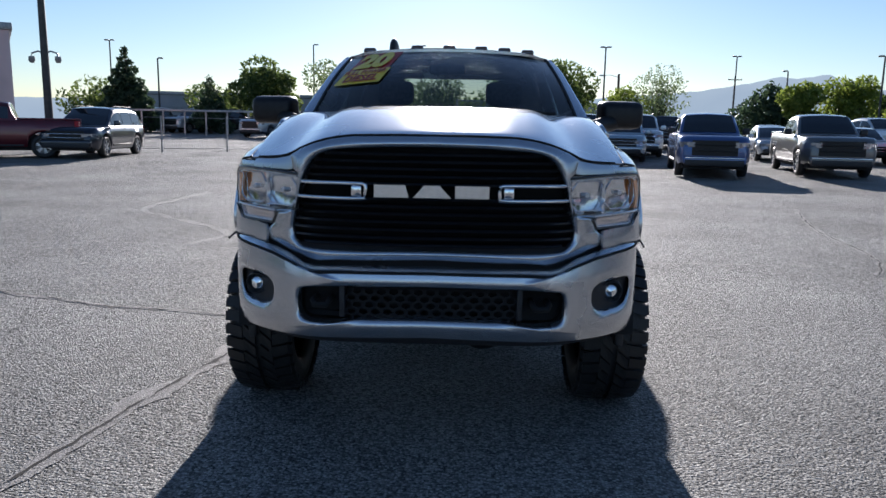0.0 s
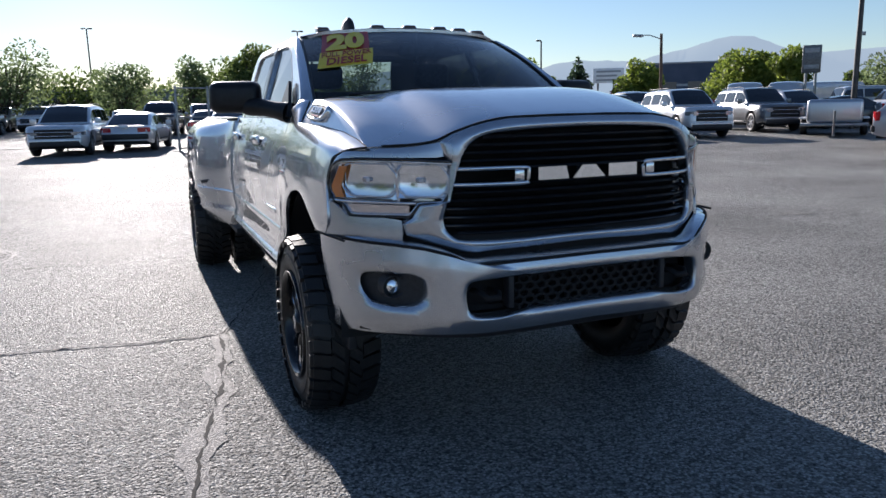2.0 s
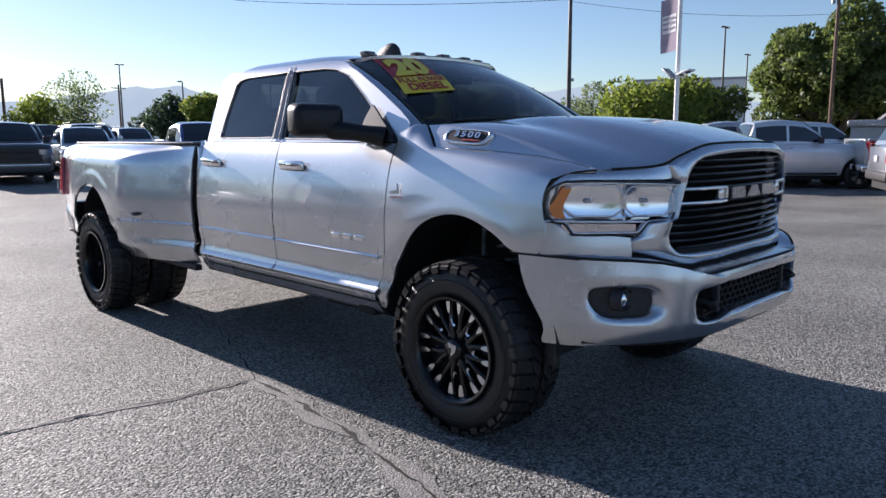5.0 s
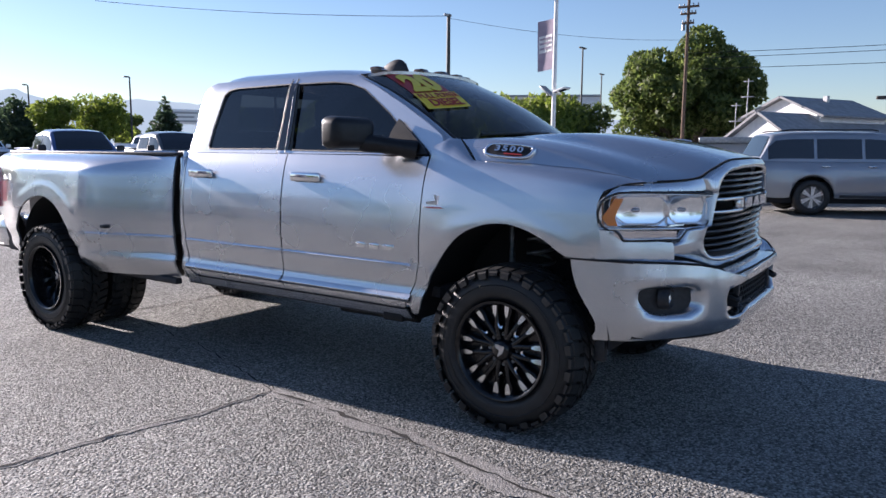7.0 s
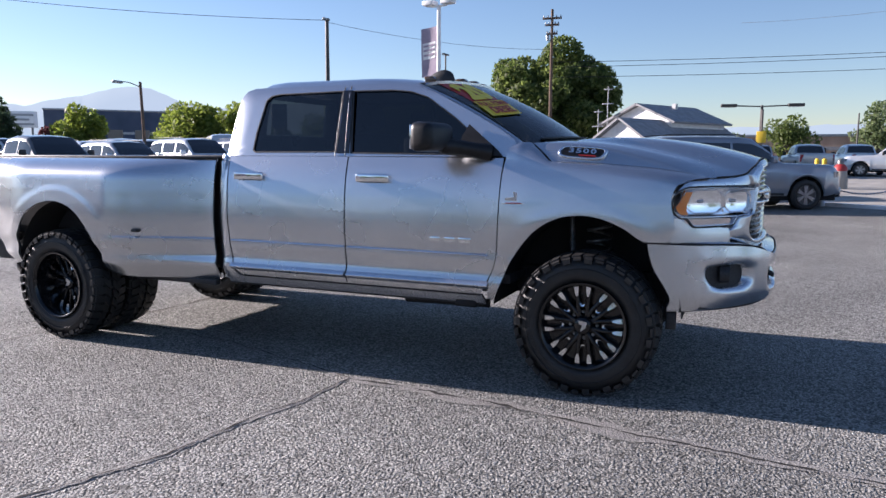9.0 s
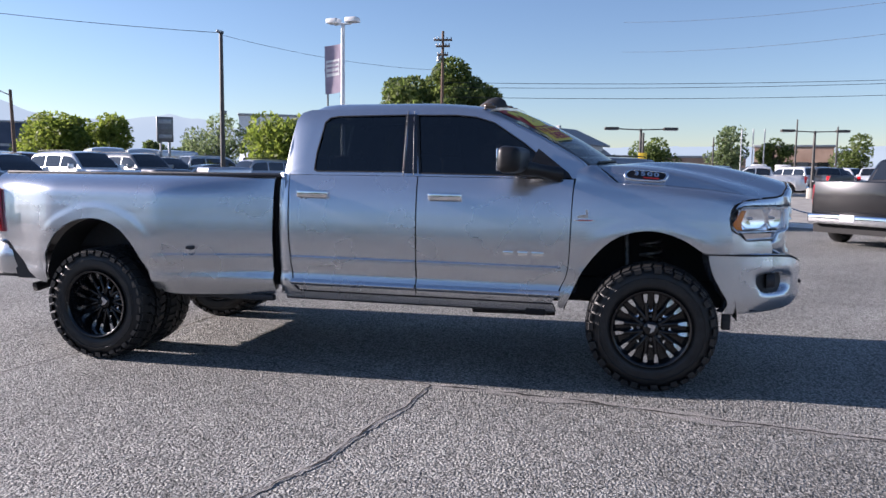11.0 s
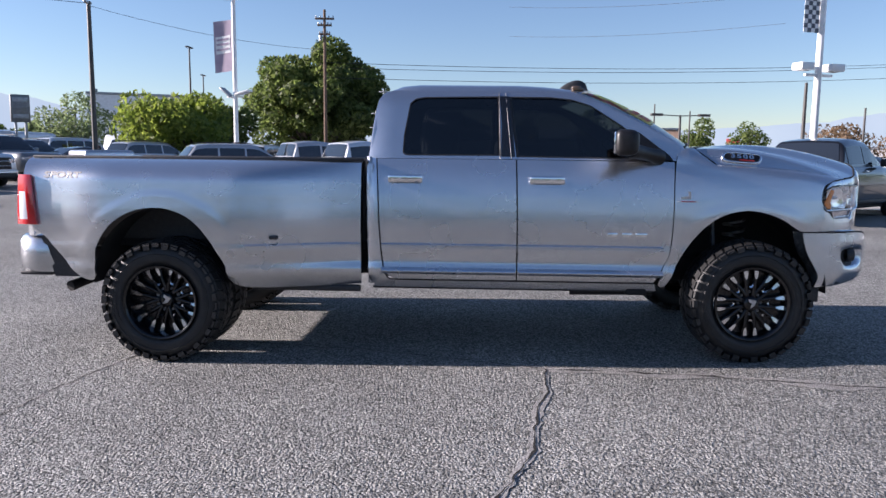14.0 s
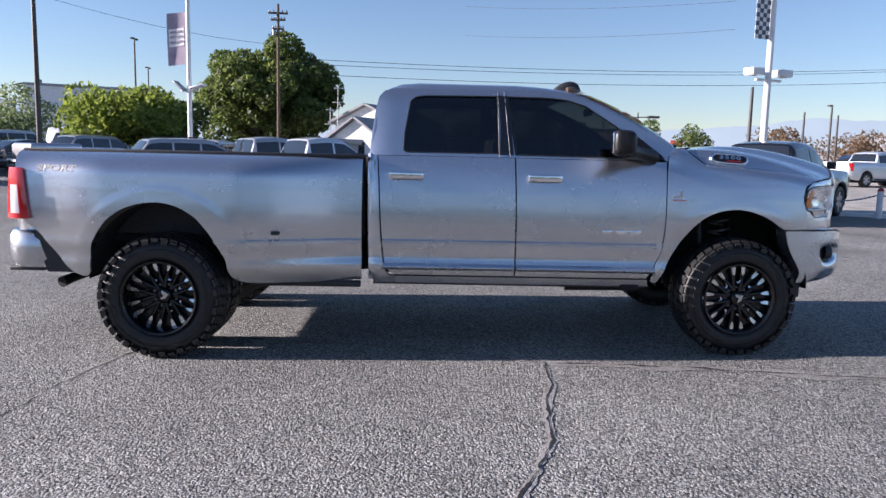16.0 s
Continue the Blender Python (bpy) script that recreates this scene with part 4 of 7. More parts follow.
# upper shelf, dark gap and lower valance
rows = []
for dy, dz in ((0.0, 0.0), (0.02, 0.012), (0.09, 0.022)):
    row = []
    for q in np.linspace(-S_END, S_END, 61):
        a = abs(q)
        z = float(np.interp(a, [0, .40, .52, .565, .615, .64, s_of(.70), s_of(.8), s_of(.94), S_END], [.915, .911, .905, .915, .940, .948, .967, .978, .985, .992]))
        p = on_bumper(q, z, 0.012 if a < .9 else 0.004)
        row.append((p[0] * (1 - 0.4 * dy if a > 0.9 else 1), p[1] + dy * (1 if a < 1.0 else 0.3), p[2] + dz))
    rows.append(row)
part("bumper_shelf", grid_bm(rows), M_PAINT, bumper)
_top = [[0, .40, .52, .565, .615, .64, s_of(.70), s_of(.8), s_of(.94), S_END], [.915, .911, .905, .915, .940, .948, .967, .978, .985, .992]]
# black tube added for the dark line of the gap over the bumper
part("bumper_seal", tube_bm([on_bumper(q, float(np.interp(abs(q), *_top)) + 0.008, 0.006) for q in np.linspace(-S_END + 0.04, S_END - 0.04, 91)], 0.005, 6), M_DARK, truck)
part("bumper_gap", box_bm(-0.74, 0.74, 3.62, 3.66, 0.60, 1.10), M_DARK, truck)
rows = [[(bump_xy(q)[0] * 0.97, bump_xy(q)[1] + 0.10, z) for q in np.linspace(-s_of(.9), s_of(.9), 31)] for z in (.87, 1.02)]
part("gap_backing", grid_bm(rows), M_DARK, truck)
rows = []
for z, dy, sc in ((0.665, 0.03, 1.0), (0.622, 0.045, 1.0), (0.606, 0.07, 0.99), (0.585, 0.16, 0.95)):
    rows.append([(bump_xy(q)[0] * sc, bump_xy(q)[1] + dy, z + 0.02 * (1 - (q / S_END) ** 2) - 0.02) for q in np.linspace(-S_END + 0.34, S_END - 0.34, 41)])
part("air_dam", thicken(grid_bm(rows), 0.008), M_PLASTIC, bumper, "black plastic air dam")
for s in (-1, 1):
    part("air_deflector", box_bm(s * 0.91 - 0.02, s * 0.91 + 0.02, 3.64, 3.70, 0.47, 0.58, 0.008), M_PLASTIC, truck)
# intake: pocket, hexagonal mesh, tow hooks, bolt holes
bm = bmesh.new()
bm.faces.new([bm.verts.new((bump_xy(s)[0], bump_xy(s)[1] + 0.10, z)) for s, z in both(INTAKE)])
intake = part("lower_intake", bm, M_DARK, bumper, "black honeycomb lower intake", False)
hx, hz = 0.052, 0.034
for j in range(-1, 6):
    for i in range(-8, 9):
        cx, cz = i * hx + (j % 2) * hx / 2, 0.715 + j * hz * 0.86
        if abs(cx) > 0.36 or not 0.71 < cz < 0.86:
            continue
        bm = bmesh.new()
        ring = [(cx + 0.029 * math.cos(a), cz + 0.021 * math.sin(a)) for a in (math.pi / 6 + k * math.pi / 3 for k in range(6))]
        inn = [(cx + 0.021 * math.cos(a), cz + 0.0145 * math.sin(a)) for a in (math.pi / 6 + k * math.pi / 3 for k in range(6))]
        o = [bm.verts.new((x, bump_xy(x)[1] + 0.035, z)) for x, z in ring]
        n_ = [bm.verts.new((x, bump_xy(x)[1] + 0.035, z)) for x, z in inn]
        bk = [bm.verts.new((x, bump_xy(x)[1] + 0.055, z)) for x, z in inn]
        for k in range(6):
            bm.faces.new((o[k], o[(k + 1) % 6], n_[(k + 1) % 6], n_[k]))
            bm.faces.new((n_[k], n_[(k + 1) % 6], bk[(k + 1) % 6], bk[k]))
        part("mesh_cell", bm, M_DARK, intake, "", False)
for s in (-1, 1):
    part("tow_hook", tube_bm([(s * 0.43, 3.26, 0.785), (s * 0.43, 3.15, 0.79), (s * 0.44, 3.125, 0.775), (s * 0.49, 3.125, 0.775), (s * 0.50, 3.15, 0.79), (s * 0.50, 3.26, 0.785)], 0.013, 8), M_DARK, bumper)
    part("mesh_bracket", box_bm(s * 0.375 - 0.012, s * 0.375 + 0.012, 3.14, 3.20, 0.72, 0.855, 0.005), M_PLASTIC, intake)
    bm = spin_bm([(0.0, 0.0005), (0.0, 0.007)], 12, 'y')
    bmesh.ops.translate(bm, vec=(s * 0.088, on_bumper(s * 0.088, 0.685, 0.0145)[1], 0.687), verts=bm.verts)
    part("bolt_hole", bm, M_DARK, bumper)

# ---- wheels ----


def tyre_parts(parent, width=0.32, dish=0.02, face=-1):
    """A mud-terrain tyre and black alloy wheel on the x axis; the outer face looks along -x."""
    h = width / 2
    R = TYRE_R
    prof = [(-h + 0.045, 0.262), (-h + 0.012, 0.275), (-h, 0.31), (-h + 0.003, 0.36), (-h + 0.014, 0.395), (-h + 0.035, 0.412), (-h + 0.06, R - 0.020),
            (h - 0.06, R - 0.020), (h - 0.035, 0.412), (h - 0.014, 0.395), (h, 0.33), (h - 0.02, 0.275), (h - 0.05, 0.262)]
    tyre = part("tyre", spin_bm(prof, 72, 'x'), M_RUBBER, parent, "black mud-terrain tyre with chunky tread")
    bm = bmesh.new()

    def lug(a, da, x0, x1, r0, r1, skew=0.0, r1b=None):
        vs = []
        for rr in (r0, r1):
            for (x, sk) in ((x0, -skew), (x1, skew)):
                for d in (-da, da):
                    rad = rr if not (r1b and rr == r1 and x == x0) else r1b
                    an = a + d + sk
                    vs.append(bm.verts.new((x, rad * math.cos(an), rad * math.sin(an))))
        # order: r0x0-, r0x0+, r0x1-, r0x1+, r1x0-, r1x0+, r1x1-, r1x1+
        for q in ((4, 5, 7, 6), (0, 4, 6, 2), (1, 3, 7, 5), (0, 1, 5, 4), (2, 6, 7, 3)):
            bm.faces.new([vs[k] for k in q])
    N = 38
    for k in range(N):
        a = k * math.tau / N
        long = 0.075 if k % 2 else 0.055
        for sg in (-1, 1):
            off = 0 if sg < 0 else math.pi / N
            # shoulder block, running a little down the sidewall
            lug(a + off, 0.062, sg * (h - 0.008), sg * (h - long - 0.03), R - 0.024, R + 0.002, 0.02, R - 0.010)
            lug(a + off, 0.058, sg * (h + 0.007), sg * (h - 0.03), 0.388 if k % 2 else 0.404, R - 0.012, 0.0, 0.418)
        lug(a + 0.05, 0.063, -0.072, -0.012, R - 0.024, R + 0.002, 0.06)
        lug(a + 0.13, 0.063, 0.012, 0.072, R - 0.024, R + 0.002, 0.06)
    bmesh.ops.recalc_face_normals(bm, faces=bm.faces)
    part("tread", bm, M_RUBBER, tyre, "", False)
    for r in (0.352, ):
        bm = spin_bm([(-h - 0.001, r - 0.003), (-h - 0.004, r), (-h - 0.001, r + 0.003)], 64, 'x')
        part("sidewall_rib", bm, M_RUBBER, tyre)
    # block shapes of raised white lettering are not legible: plain raised bars
    for c0 in (0.6, 3.75):
        for k in range(9):
            a = c0 + k * 0.075
            bm = box_bm(-h - 0.003, -h + 0.004, -0.009, 0.009, 0.318, 0.340)
            bmesh.ops.rotate(bm, verts=bm.verts, cent=(0, 0, 0), matrix=Matrix.Rotation(a, 3, 'X'))
            part("sidewall_bar", bm, M_RUBBER, tyre, "", False)
    # wheel
    fx = -h + dish
    rim = part("rim", spin_bm([(-h + 0.01, 0.272), (-h - 0.006, 0.268), (-h - 0.006, 0.256), (-h + 0.02, 0.247), (fx + 0.04, 0.236), (fx + 0.05, 0.10), (fx + 0.05, 0.001)], 64, 'x'),
               M_WHEEL, parent, "gloss black alloy wheel with milled silver accents")
    part("hub", spin_bm([(fx - 0.035, 0.001), (fx - 0.035, 0.045), (fx - 0.02, 0.055), (fx + 0.03, 0.060), (fx + 0.05, 0.085)], 28, 'x'), M_WHEEL, rim, "black hub cap")
    bm = bmesh.new()
    f = [bm.verts.new((fx - 0.0365, y, z)) for y, z in ((-0.026, 0.030), (0.030, 0.030), (0.020, 0.010), (0.0, 0.006), (0.004, -0.034), (-0.022, -0.008))]
    bm.faces.new(f)
    part("cap_emblem", bm, M_ALLOY, rim, "", False)
    for k in range(8):
        a0 = k * math.tau / 8 + 0.2
        for sg in (-1, 1):
            # one arm of a forked spoke
            arm = [(0.055, 0.05 * sg, 0.0), (0.11, 0.13 * sg, -0.006), (0.165, 0.20 * sg, -0.004), (0.215, 0.19 * sg, 0.004), (0.246, 0.24 * sg, 0.004)]
            wid = [0.014, 0.013, 0.014, 0.017, 0.020]
            sect = []
            for (r, da, dx), w in zip(arm, wid):
                an = a0 + da
                er, et = Vector((0, math.cos(an), math.sin(an))), Vector((0, -math.sin(an), math.cos(an)))
                p = er * r
                sect.append([Vector((fx + dx - 0.004, 0, 0)) + p + et * w * q + Vector((dd, 0, 0)) for q, dd in ((-1, 0.05), (-1, 0.008), (-0.55, 0), (0.55, 0), (1, 0.008), (1, 0.05))])
            part("spoke", grid_bm(sect), M_WHEEL, rim)
            # milled wedge at the arm's outer end
            wedge = []
            for r, w in ((0.182, 0.004), (0.205, 0.012), (0.240, 0.014)):
                an = a0 + sg * (0.21 + (r - 0.186) * 0.5)
                er, et = Vector((0, math.cos(an), math.sin(an))), Vector((0, -math.sin(an), math.cos(an)))
                wedge.append([Vector((fx - 0.016, 0, 0)) + er * r + et * w, Vector((fx - 0.012, 0, 0)) + er * r - et * w])
            part("milled_accent", grid_bm(wedge), M_MILLED, rim, "milled silver accent")
        # milled inner edge of the loop between two arms
        loop = []
        for t in np.linspace(-1, 1, 17):
            r = 0.122 + 0.062 * abs(t) ** 1.7
            an = a0 + math.pi / 8 + 0.175 * math.copysign(abs(t) ** 0.55, t) * (1 - 0.25 * abs(t))
            w = 0.005 + 0.005 * abs(t)
            er = Vector((0, math.cos(an), math.sin(an)))
            loop.append([Vector((fx - 0.016, 0, 0)) + er * (r - w), Vector((fx - 0.012, 0, 0)) + er * (r + w)])
        part("milled_accent", grid_bm(loop), M_MILLED, rim, "milled silver accent")
        an = a0 + math.pi / 8
        bm = spin_bm([(fx + 0.012, 0.001), (fx + 0.010, 0.009), (fx + 0.03, 0.011)], 10, 'x')
        bmesh.ops.translate(bm, vec=(0, 0.082 * math.cos(an), 0.082 * math.sin(an)), verts=bm.verts)
        part("lug_nut", bm, M_STEEL, rim)
    return tyre


wheel = new("wheel")
wheel.parent = truck
tyre_parts(wheel, 0.325, 0.045)
wheel.matrix_local = pose(-0.912, FRONT_AXLE, TYRE_R + 0.028, 9)
rear = new("wheel")
rear.parent = truck
tyre_parts(rear, 0.305, 0.135)
rear.matrix_local = pose(-1.095, REAR_AXLE, TYRE_R - 0.004, 31)


def wheel_copy(src, m):
    """A further wheel of the truck: the parts share their meshes."""
    made = {src: src.copy()}
    scene.collection.objects.link(made[src])
    for o in src.children_recursive:
        made[o] = o.copy()
        scene.collection.objects.link(made[o])
        made[o].parent = made[o.parent]
    made[src].matrix_local = m
    return made[src]


wheel_copy(wheel, pose(0.912, FRONT_AXLE, TYRE_R + 0.028, 40, 0, 180))
wheel_copy(rear, pose(-0.735, REAR_AXLE, TYRE_R - 0.004, 12, 0, 180))
wheel_copy(rear, pose(1.095, REAR_AXLE, TYRE_R - 0.004, 75, 0, 180))
wheel_copy(rear, pose(0.735, REAR_AXLE, TYRE_R - 0.004, 55))

# wheel wells, chassis, axles, springs
for s in (-1, 1):
    for yc, zc, r, x0, x1 in ((4.19, 0.54, 0.60, 0.45, 0.965), (8.465, 0.56, 0.565, 0.55, 1.15)):
        rows = [[(s * x, yc + r * math.cos(a) * 0.97, zc + r * math.sin(a)) for a in np.linspace(0.0, math.pi, 25)] for x in (x0, x1)]
        part("wheel_well", grid_bm(rows), M_DARK, truck)
        rows = [[(s * x0, yc + k * r * math.cos(a) * 0.97, zc + k * r * math.sin(a)) for a in np.linspace(0.0, math.pi, 25)] for k in (0.01, 1.0)]
        part("wheel_well", grid_bm(rows), M_DARK, truck)
    part("frame_rail", box_bm(s * 0.44 - 0.04, s * 0.44 + 0.04, 3.35, 9.40, 0.56, 0.74, 0.01), M_DARK, truck)
    part("shock_absorber", tube_bm([(s * 0.66, 4.32, 0.55), (s * 0.645, 4.33, 0.82), (s * 0.64, 4.335, 0.83), (s * 0.62, 4.35, 1.10)], [0.032, 0.032, 0.018, 0.018], 12), M_STEEL, truck, "steel shock absorber")
    coil = [(s * 0.60 + 0.075 * math.cos(t), 4.17 + 0.075 * math.sin(t), 0.60 + t * 0.0125) for t in np.linspace(0, 36, 120)]
    part("coil_spring", tube_bm(coil, 0.011, 6), M_STEEL, truck)
    part("leaf_spring", tube_bm([(s * 0.52, 7.75, 0.66), (s * 0.52, 8.1, 0.57), (s * 0.52, 8.475, 0.53), (s * 0.52, 8.9, 0.57), (s * 0.52, 9.25, 0.66)], 0.03, 6), M_DARK, truck)
for y in (FRONT_AXLE, REAR_AXLE):
    part("axle", tube_bm([(-0.75, y, 0.44), (0.75, y, 0.44)], 0.06, 12), M_DARK, truck)
    bm = bmesh.new()
    bmesh.ops.create_uvsphere(bm, u_segments=14, v_segments=8, radius=0.16)
    bmesh.ops.translate(bm, vec=(0.0 if y > 5 else 0.25, y, 0.44), verts=bm.verts)
    part("differential", bm, M_DARK, truck)
part("drive_shaft", tube_bm([(0.0, 5.4, 0.60), (0, 8.3, 0.48)], 0.05, 10), M_DARK, truck)
part("belly_pan", box_bm(-0.86, 0.86, 4.80, 6.93, 0.60, 0.64), M_DARK, truck)
part("engine_bay", box_bm(-0.44, 0.44, 3.45, 4.7, 0.62, 1.25), M_DARK, truck)
part("transfer_case", box_bm(-0.3, 0.25, 5.2, 5.9, 0.47, 0.64, 0.04), M_DARK, truck)
part("fuel_tank", box_bm(0.35, 0.75, 6.1, 7.5, 0.50, 0.72, 0.05), M_DARK, truck)
for s in (-1, 1):
    part("step_bracket", box_bm(s * 0.85 - 0.10, s * 0.85 + 0.06, 4.90, 5.05, 0.50, 0.56, 0.01), M_DARK, truck)
    part("skid_bar", tube_bm([(s * 0.86, 4.84, 0.52), (s * 0.86, 5.45, 0.51)], 0.03, 8), M_DARK, truck)
part("exhaust_tip", tube_bm([(-0.62, 8.95, 0.62), (-0.68, 9.15, 0.56), (-0.86, 9.26, 0.52), (-0.98, 9.30, 0.50)], [0.034, 0.034, 0.036, 0.04], 16), M_DARK, truck, "dark exhaust tip")

# ---- load bed inside, tailgate, rear bumper, tail lamps ----
for s in (-1, 1):
    part("bed_rail_cap", box_bm(s * 0.90 - 0.065, s * 0.90 + 0.065, 6.99, 9.55, 1.464, 1.486, 0.008), M_PLASTIC, truck, "black plastic bed rail cap")
    part("bed_inner_wall", box_bm(s * 0.83 - 0.01, s * 0.83 + 0.01, 7.0, 9.5, 0.85, 1.47), M_PLASTIC, truck)
part("bed_floor", box_bm(-0.84, 0.84, 7.0, 9.5, 0.80, 0.86), M_DARK, truck)
# front wall black instead of silver: the shade between cab and bed
part("bed_front_wall", box_bm(-0.90, 0.90, 7.02, 7.05, 0.62, 1.47, 0.008), M_DARK, truck)
part("tailgate", box_bm(-0.80, 0.80, 9.50, 9.575, 0.92, 1.485, 0.02, 3), M_PAINT, truck)
for s in (-1, 1):
    part("rear_corner", grid_bm([[(s * (side_x(9.5, z) - 0.12 * ((y - 9.46) / 0.13) ** 2), y + 0.04 * (z - 1.0), z) for y in np.linspace(9.47, 9.59, 6)] for z in np.linspace(0.90, 1.46, 8)]), M_PAINT, truck)
    # lamp wraps the corner
    rows = []
    for z in np.linspace(0.985, 1.345, 10):
        f = (z - 0.985) / 0.36
        y0, y1 = 9.425 + 0.05 * f, 9.60 - 0.01 * f
        rows.append([(s * (side_x(9.42, z) + 0.022 - 0.30 * max(0, (y - 9.50)) ** 1.3 * 3), y, z) for y in np.linspace(y0, y1, 8)])
    tl = part("tail_lamp", thicken(grid_bm(rows), 0.02), M_RED, truck, "red tail lamp with a clear band")
    rows = [[(p[0] + s * 0.0215, p[1], p[2]) for p in r[2:6]] for r in rows[1:7]]
    part("reverse_lens", grid_bm(rows), M_WHITELENS, tl)
rb = part("rear_bumper", box_bm(-0.88, 0.88, 9.46, 9.66, 0.64, 0.88, 0.05, 3), M_PAINT, truck, "silver rear bumper")
for s in (-1, 1):
    rows = []
    for z, o in ((0.625, 0.05), (0.66, 0.01), (0.76, 0.0), (0.86, 0.01), (0.895, 0.05)):
        rows.append([(s * (x - o), y, z) for x, y in ((0.86, 9.675), (0.99, 9.66), (1.085, 9.615), (1.125, 9.53), (1.13, 9.45), (1.125, 9.405 - (0.9 - z) * 0.35))])
    part("bumper_end", thicken(grid_bm(rows), 0.02), M_PAINT, rb)
    bm = bmesh.new()
    f = bm.faces.new([bm.verts.new((s * 1.118, y, z)) for y, z in ((9.43, 0.90), (9.36, 0.905), (9.13, 0.60), (9.33, 0.60))])
    r = bmesh.ops.extrude_face_region(bm, geom=[f])
    bmesh.ops.translate(bm, vec=(-s * 0.12, 0, 0), verts=[v for v in r["geom"] if isinstance(v, bmesh.types.BMVert)])
    bmesh.ops.recalc_face_normals(bm, faces=bm.faces)
    part("bumper_insert", bm, M_PLASTIC, rb, "", False)
    part("bumper_step", box_bm(s * 0.95 - 0.12, s * 0.95 + 0.10, 9.38, 9.64, 0.598, 0.63, 0.01), M_PLASTIC, rb)

# ---- mirrors, handles, roof lights, fin, badges ----
for s in (-1, 1):
    along = Vector((s * 0.25, 0.05, 0)).normalized()
    hm = frame_on((s * 1.155, 5.13, 1.613), along if s > 0 else -along, (0, 0, 1))
    bm = box_bm(-0.155, 0.155, -0.097, 0.097, -0.075, 0.085, 0.05, 4)
    for v in bm.verts:
        f = (v.co.z + 0.075) / 0.16
        v.co.x *= 1 - 0.10 * f
        v.co.y *= 1 - 0.14 * f
    bm.transform(hm)
    mir = part("door_mirror", bm, M_SATIN, truck, "black towing mirror on a thick arm")
    bm = box_bm(-0.125, 0.125, -0.075, 0.075, -0.082, -0.070, 0.004)
    bm.transform(hm)
    part("mirror_glass", bm, M_CHROME, mir)
    arm = resample([(s * 1.10, 5.09, 1.560), (s * 1.02, 5.0, 1.548), (s * 0.95, 4.90, 1.530), (s * 0.90, 4.84, 1.515)], 9)
    bm = tube_bm([tuple(p) for p in arm], [0.05, 0.055, 0.052, 0.05, 0.048, 0.048, 0.05, 0.056, 0.06], 14)
    part("mirror_arm", bm, M_SATIN, mir)
    bm = bmesh.new()
    bm.faces.new([bm.verts.new((s * (cab_x(z) + 0.012), y, z)) for y, z in ((5.06, 1.492), (4.745, 1.490), (4.77, 1.525), (4.99, 1.695), (5.03, 1.62))])
    part("mirror_mount", thicken(bm, 0.02), M_SATIN, mir, "", False)
    for y0, y1 in ((6.56, 6.815), (5.525, 5.78)):
        z = 1.345
        x = side_x(6.0, z)
        hd = part("door_handle", box_bm(s * (x + 0.022) - 0.014, s * (x + 0.022) + 0.014, y0, y1, z - 0.030, z + 0.028, 0.013, 3), M_CHROME, truck, "chrome door handle")
        part("handle_recess", box_bm(s * (x + 0.002) - 0.006, s * (x + 0.002) + 0.006, y0 + 0.02, y1 - 0.02, z - 0.048, z + 0.006, 0.004), M_DARK, hd)
part("fuel_door_badge", box_bm(-1.205, -1.15, 7.60, 7.66, 0.905, 0.93, 0.005), M_PLASTIC, truck)
for x in (-0.548, -0.211, 0.007, 0.225, 0.384, 0.548):
    yy = 5.27 + 0.22 * abs(x / 0.72) ** 2.4
    zz = 2.026 - 0.020 * abs(x / 0.72) ** 2
    bm = box_bm(x - 0.042, x + 0.042, yy - 0.035, yy + 0.06, zz, zz + 0.038, 0.014, 3)
    for v in bm.verts:
        if v.co.z > zz + 0.02:
            v.co.y += 0.025 * (1 if v.co.y < yy else 0.2)
    part("clearance_lamp", bm, mat("smoked_amber", (0.10, 0.06, 0.03), 0.15, 0.0, 1.0) if x == -0.548 else bpy.data.materials["smoked_amber"], truck, "smoked roof clearance lamp")
rows = []
for t in np.linspace(0, 1, 12):
    hgt = 0.085 * math.sin(math.pi * t ** 0.7) ** 0.7 + 0.002
    wd = 0.034 * math.sin(math.pi * (0.08 + 0.88 * t)) ** 0.6
    rows.append([(-0.379 + wd * math.cos(a), 5.29 + 0.24 * t, 2.028 + hgt * math.sin(a) ** 0.8) for a in np.linspace(0, math.pi, 13)])
part("roof_fin", grid_bm(rows), M_PLASTIC, truck, "black shark-fin aerial")

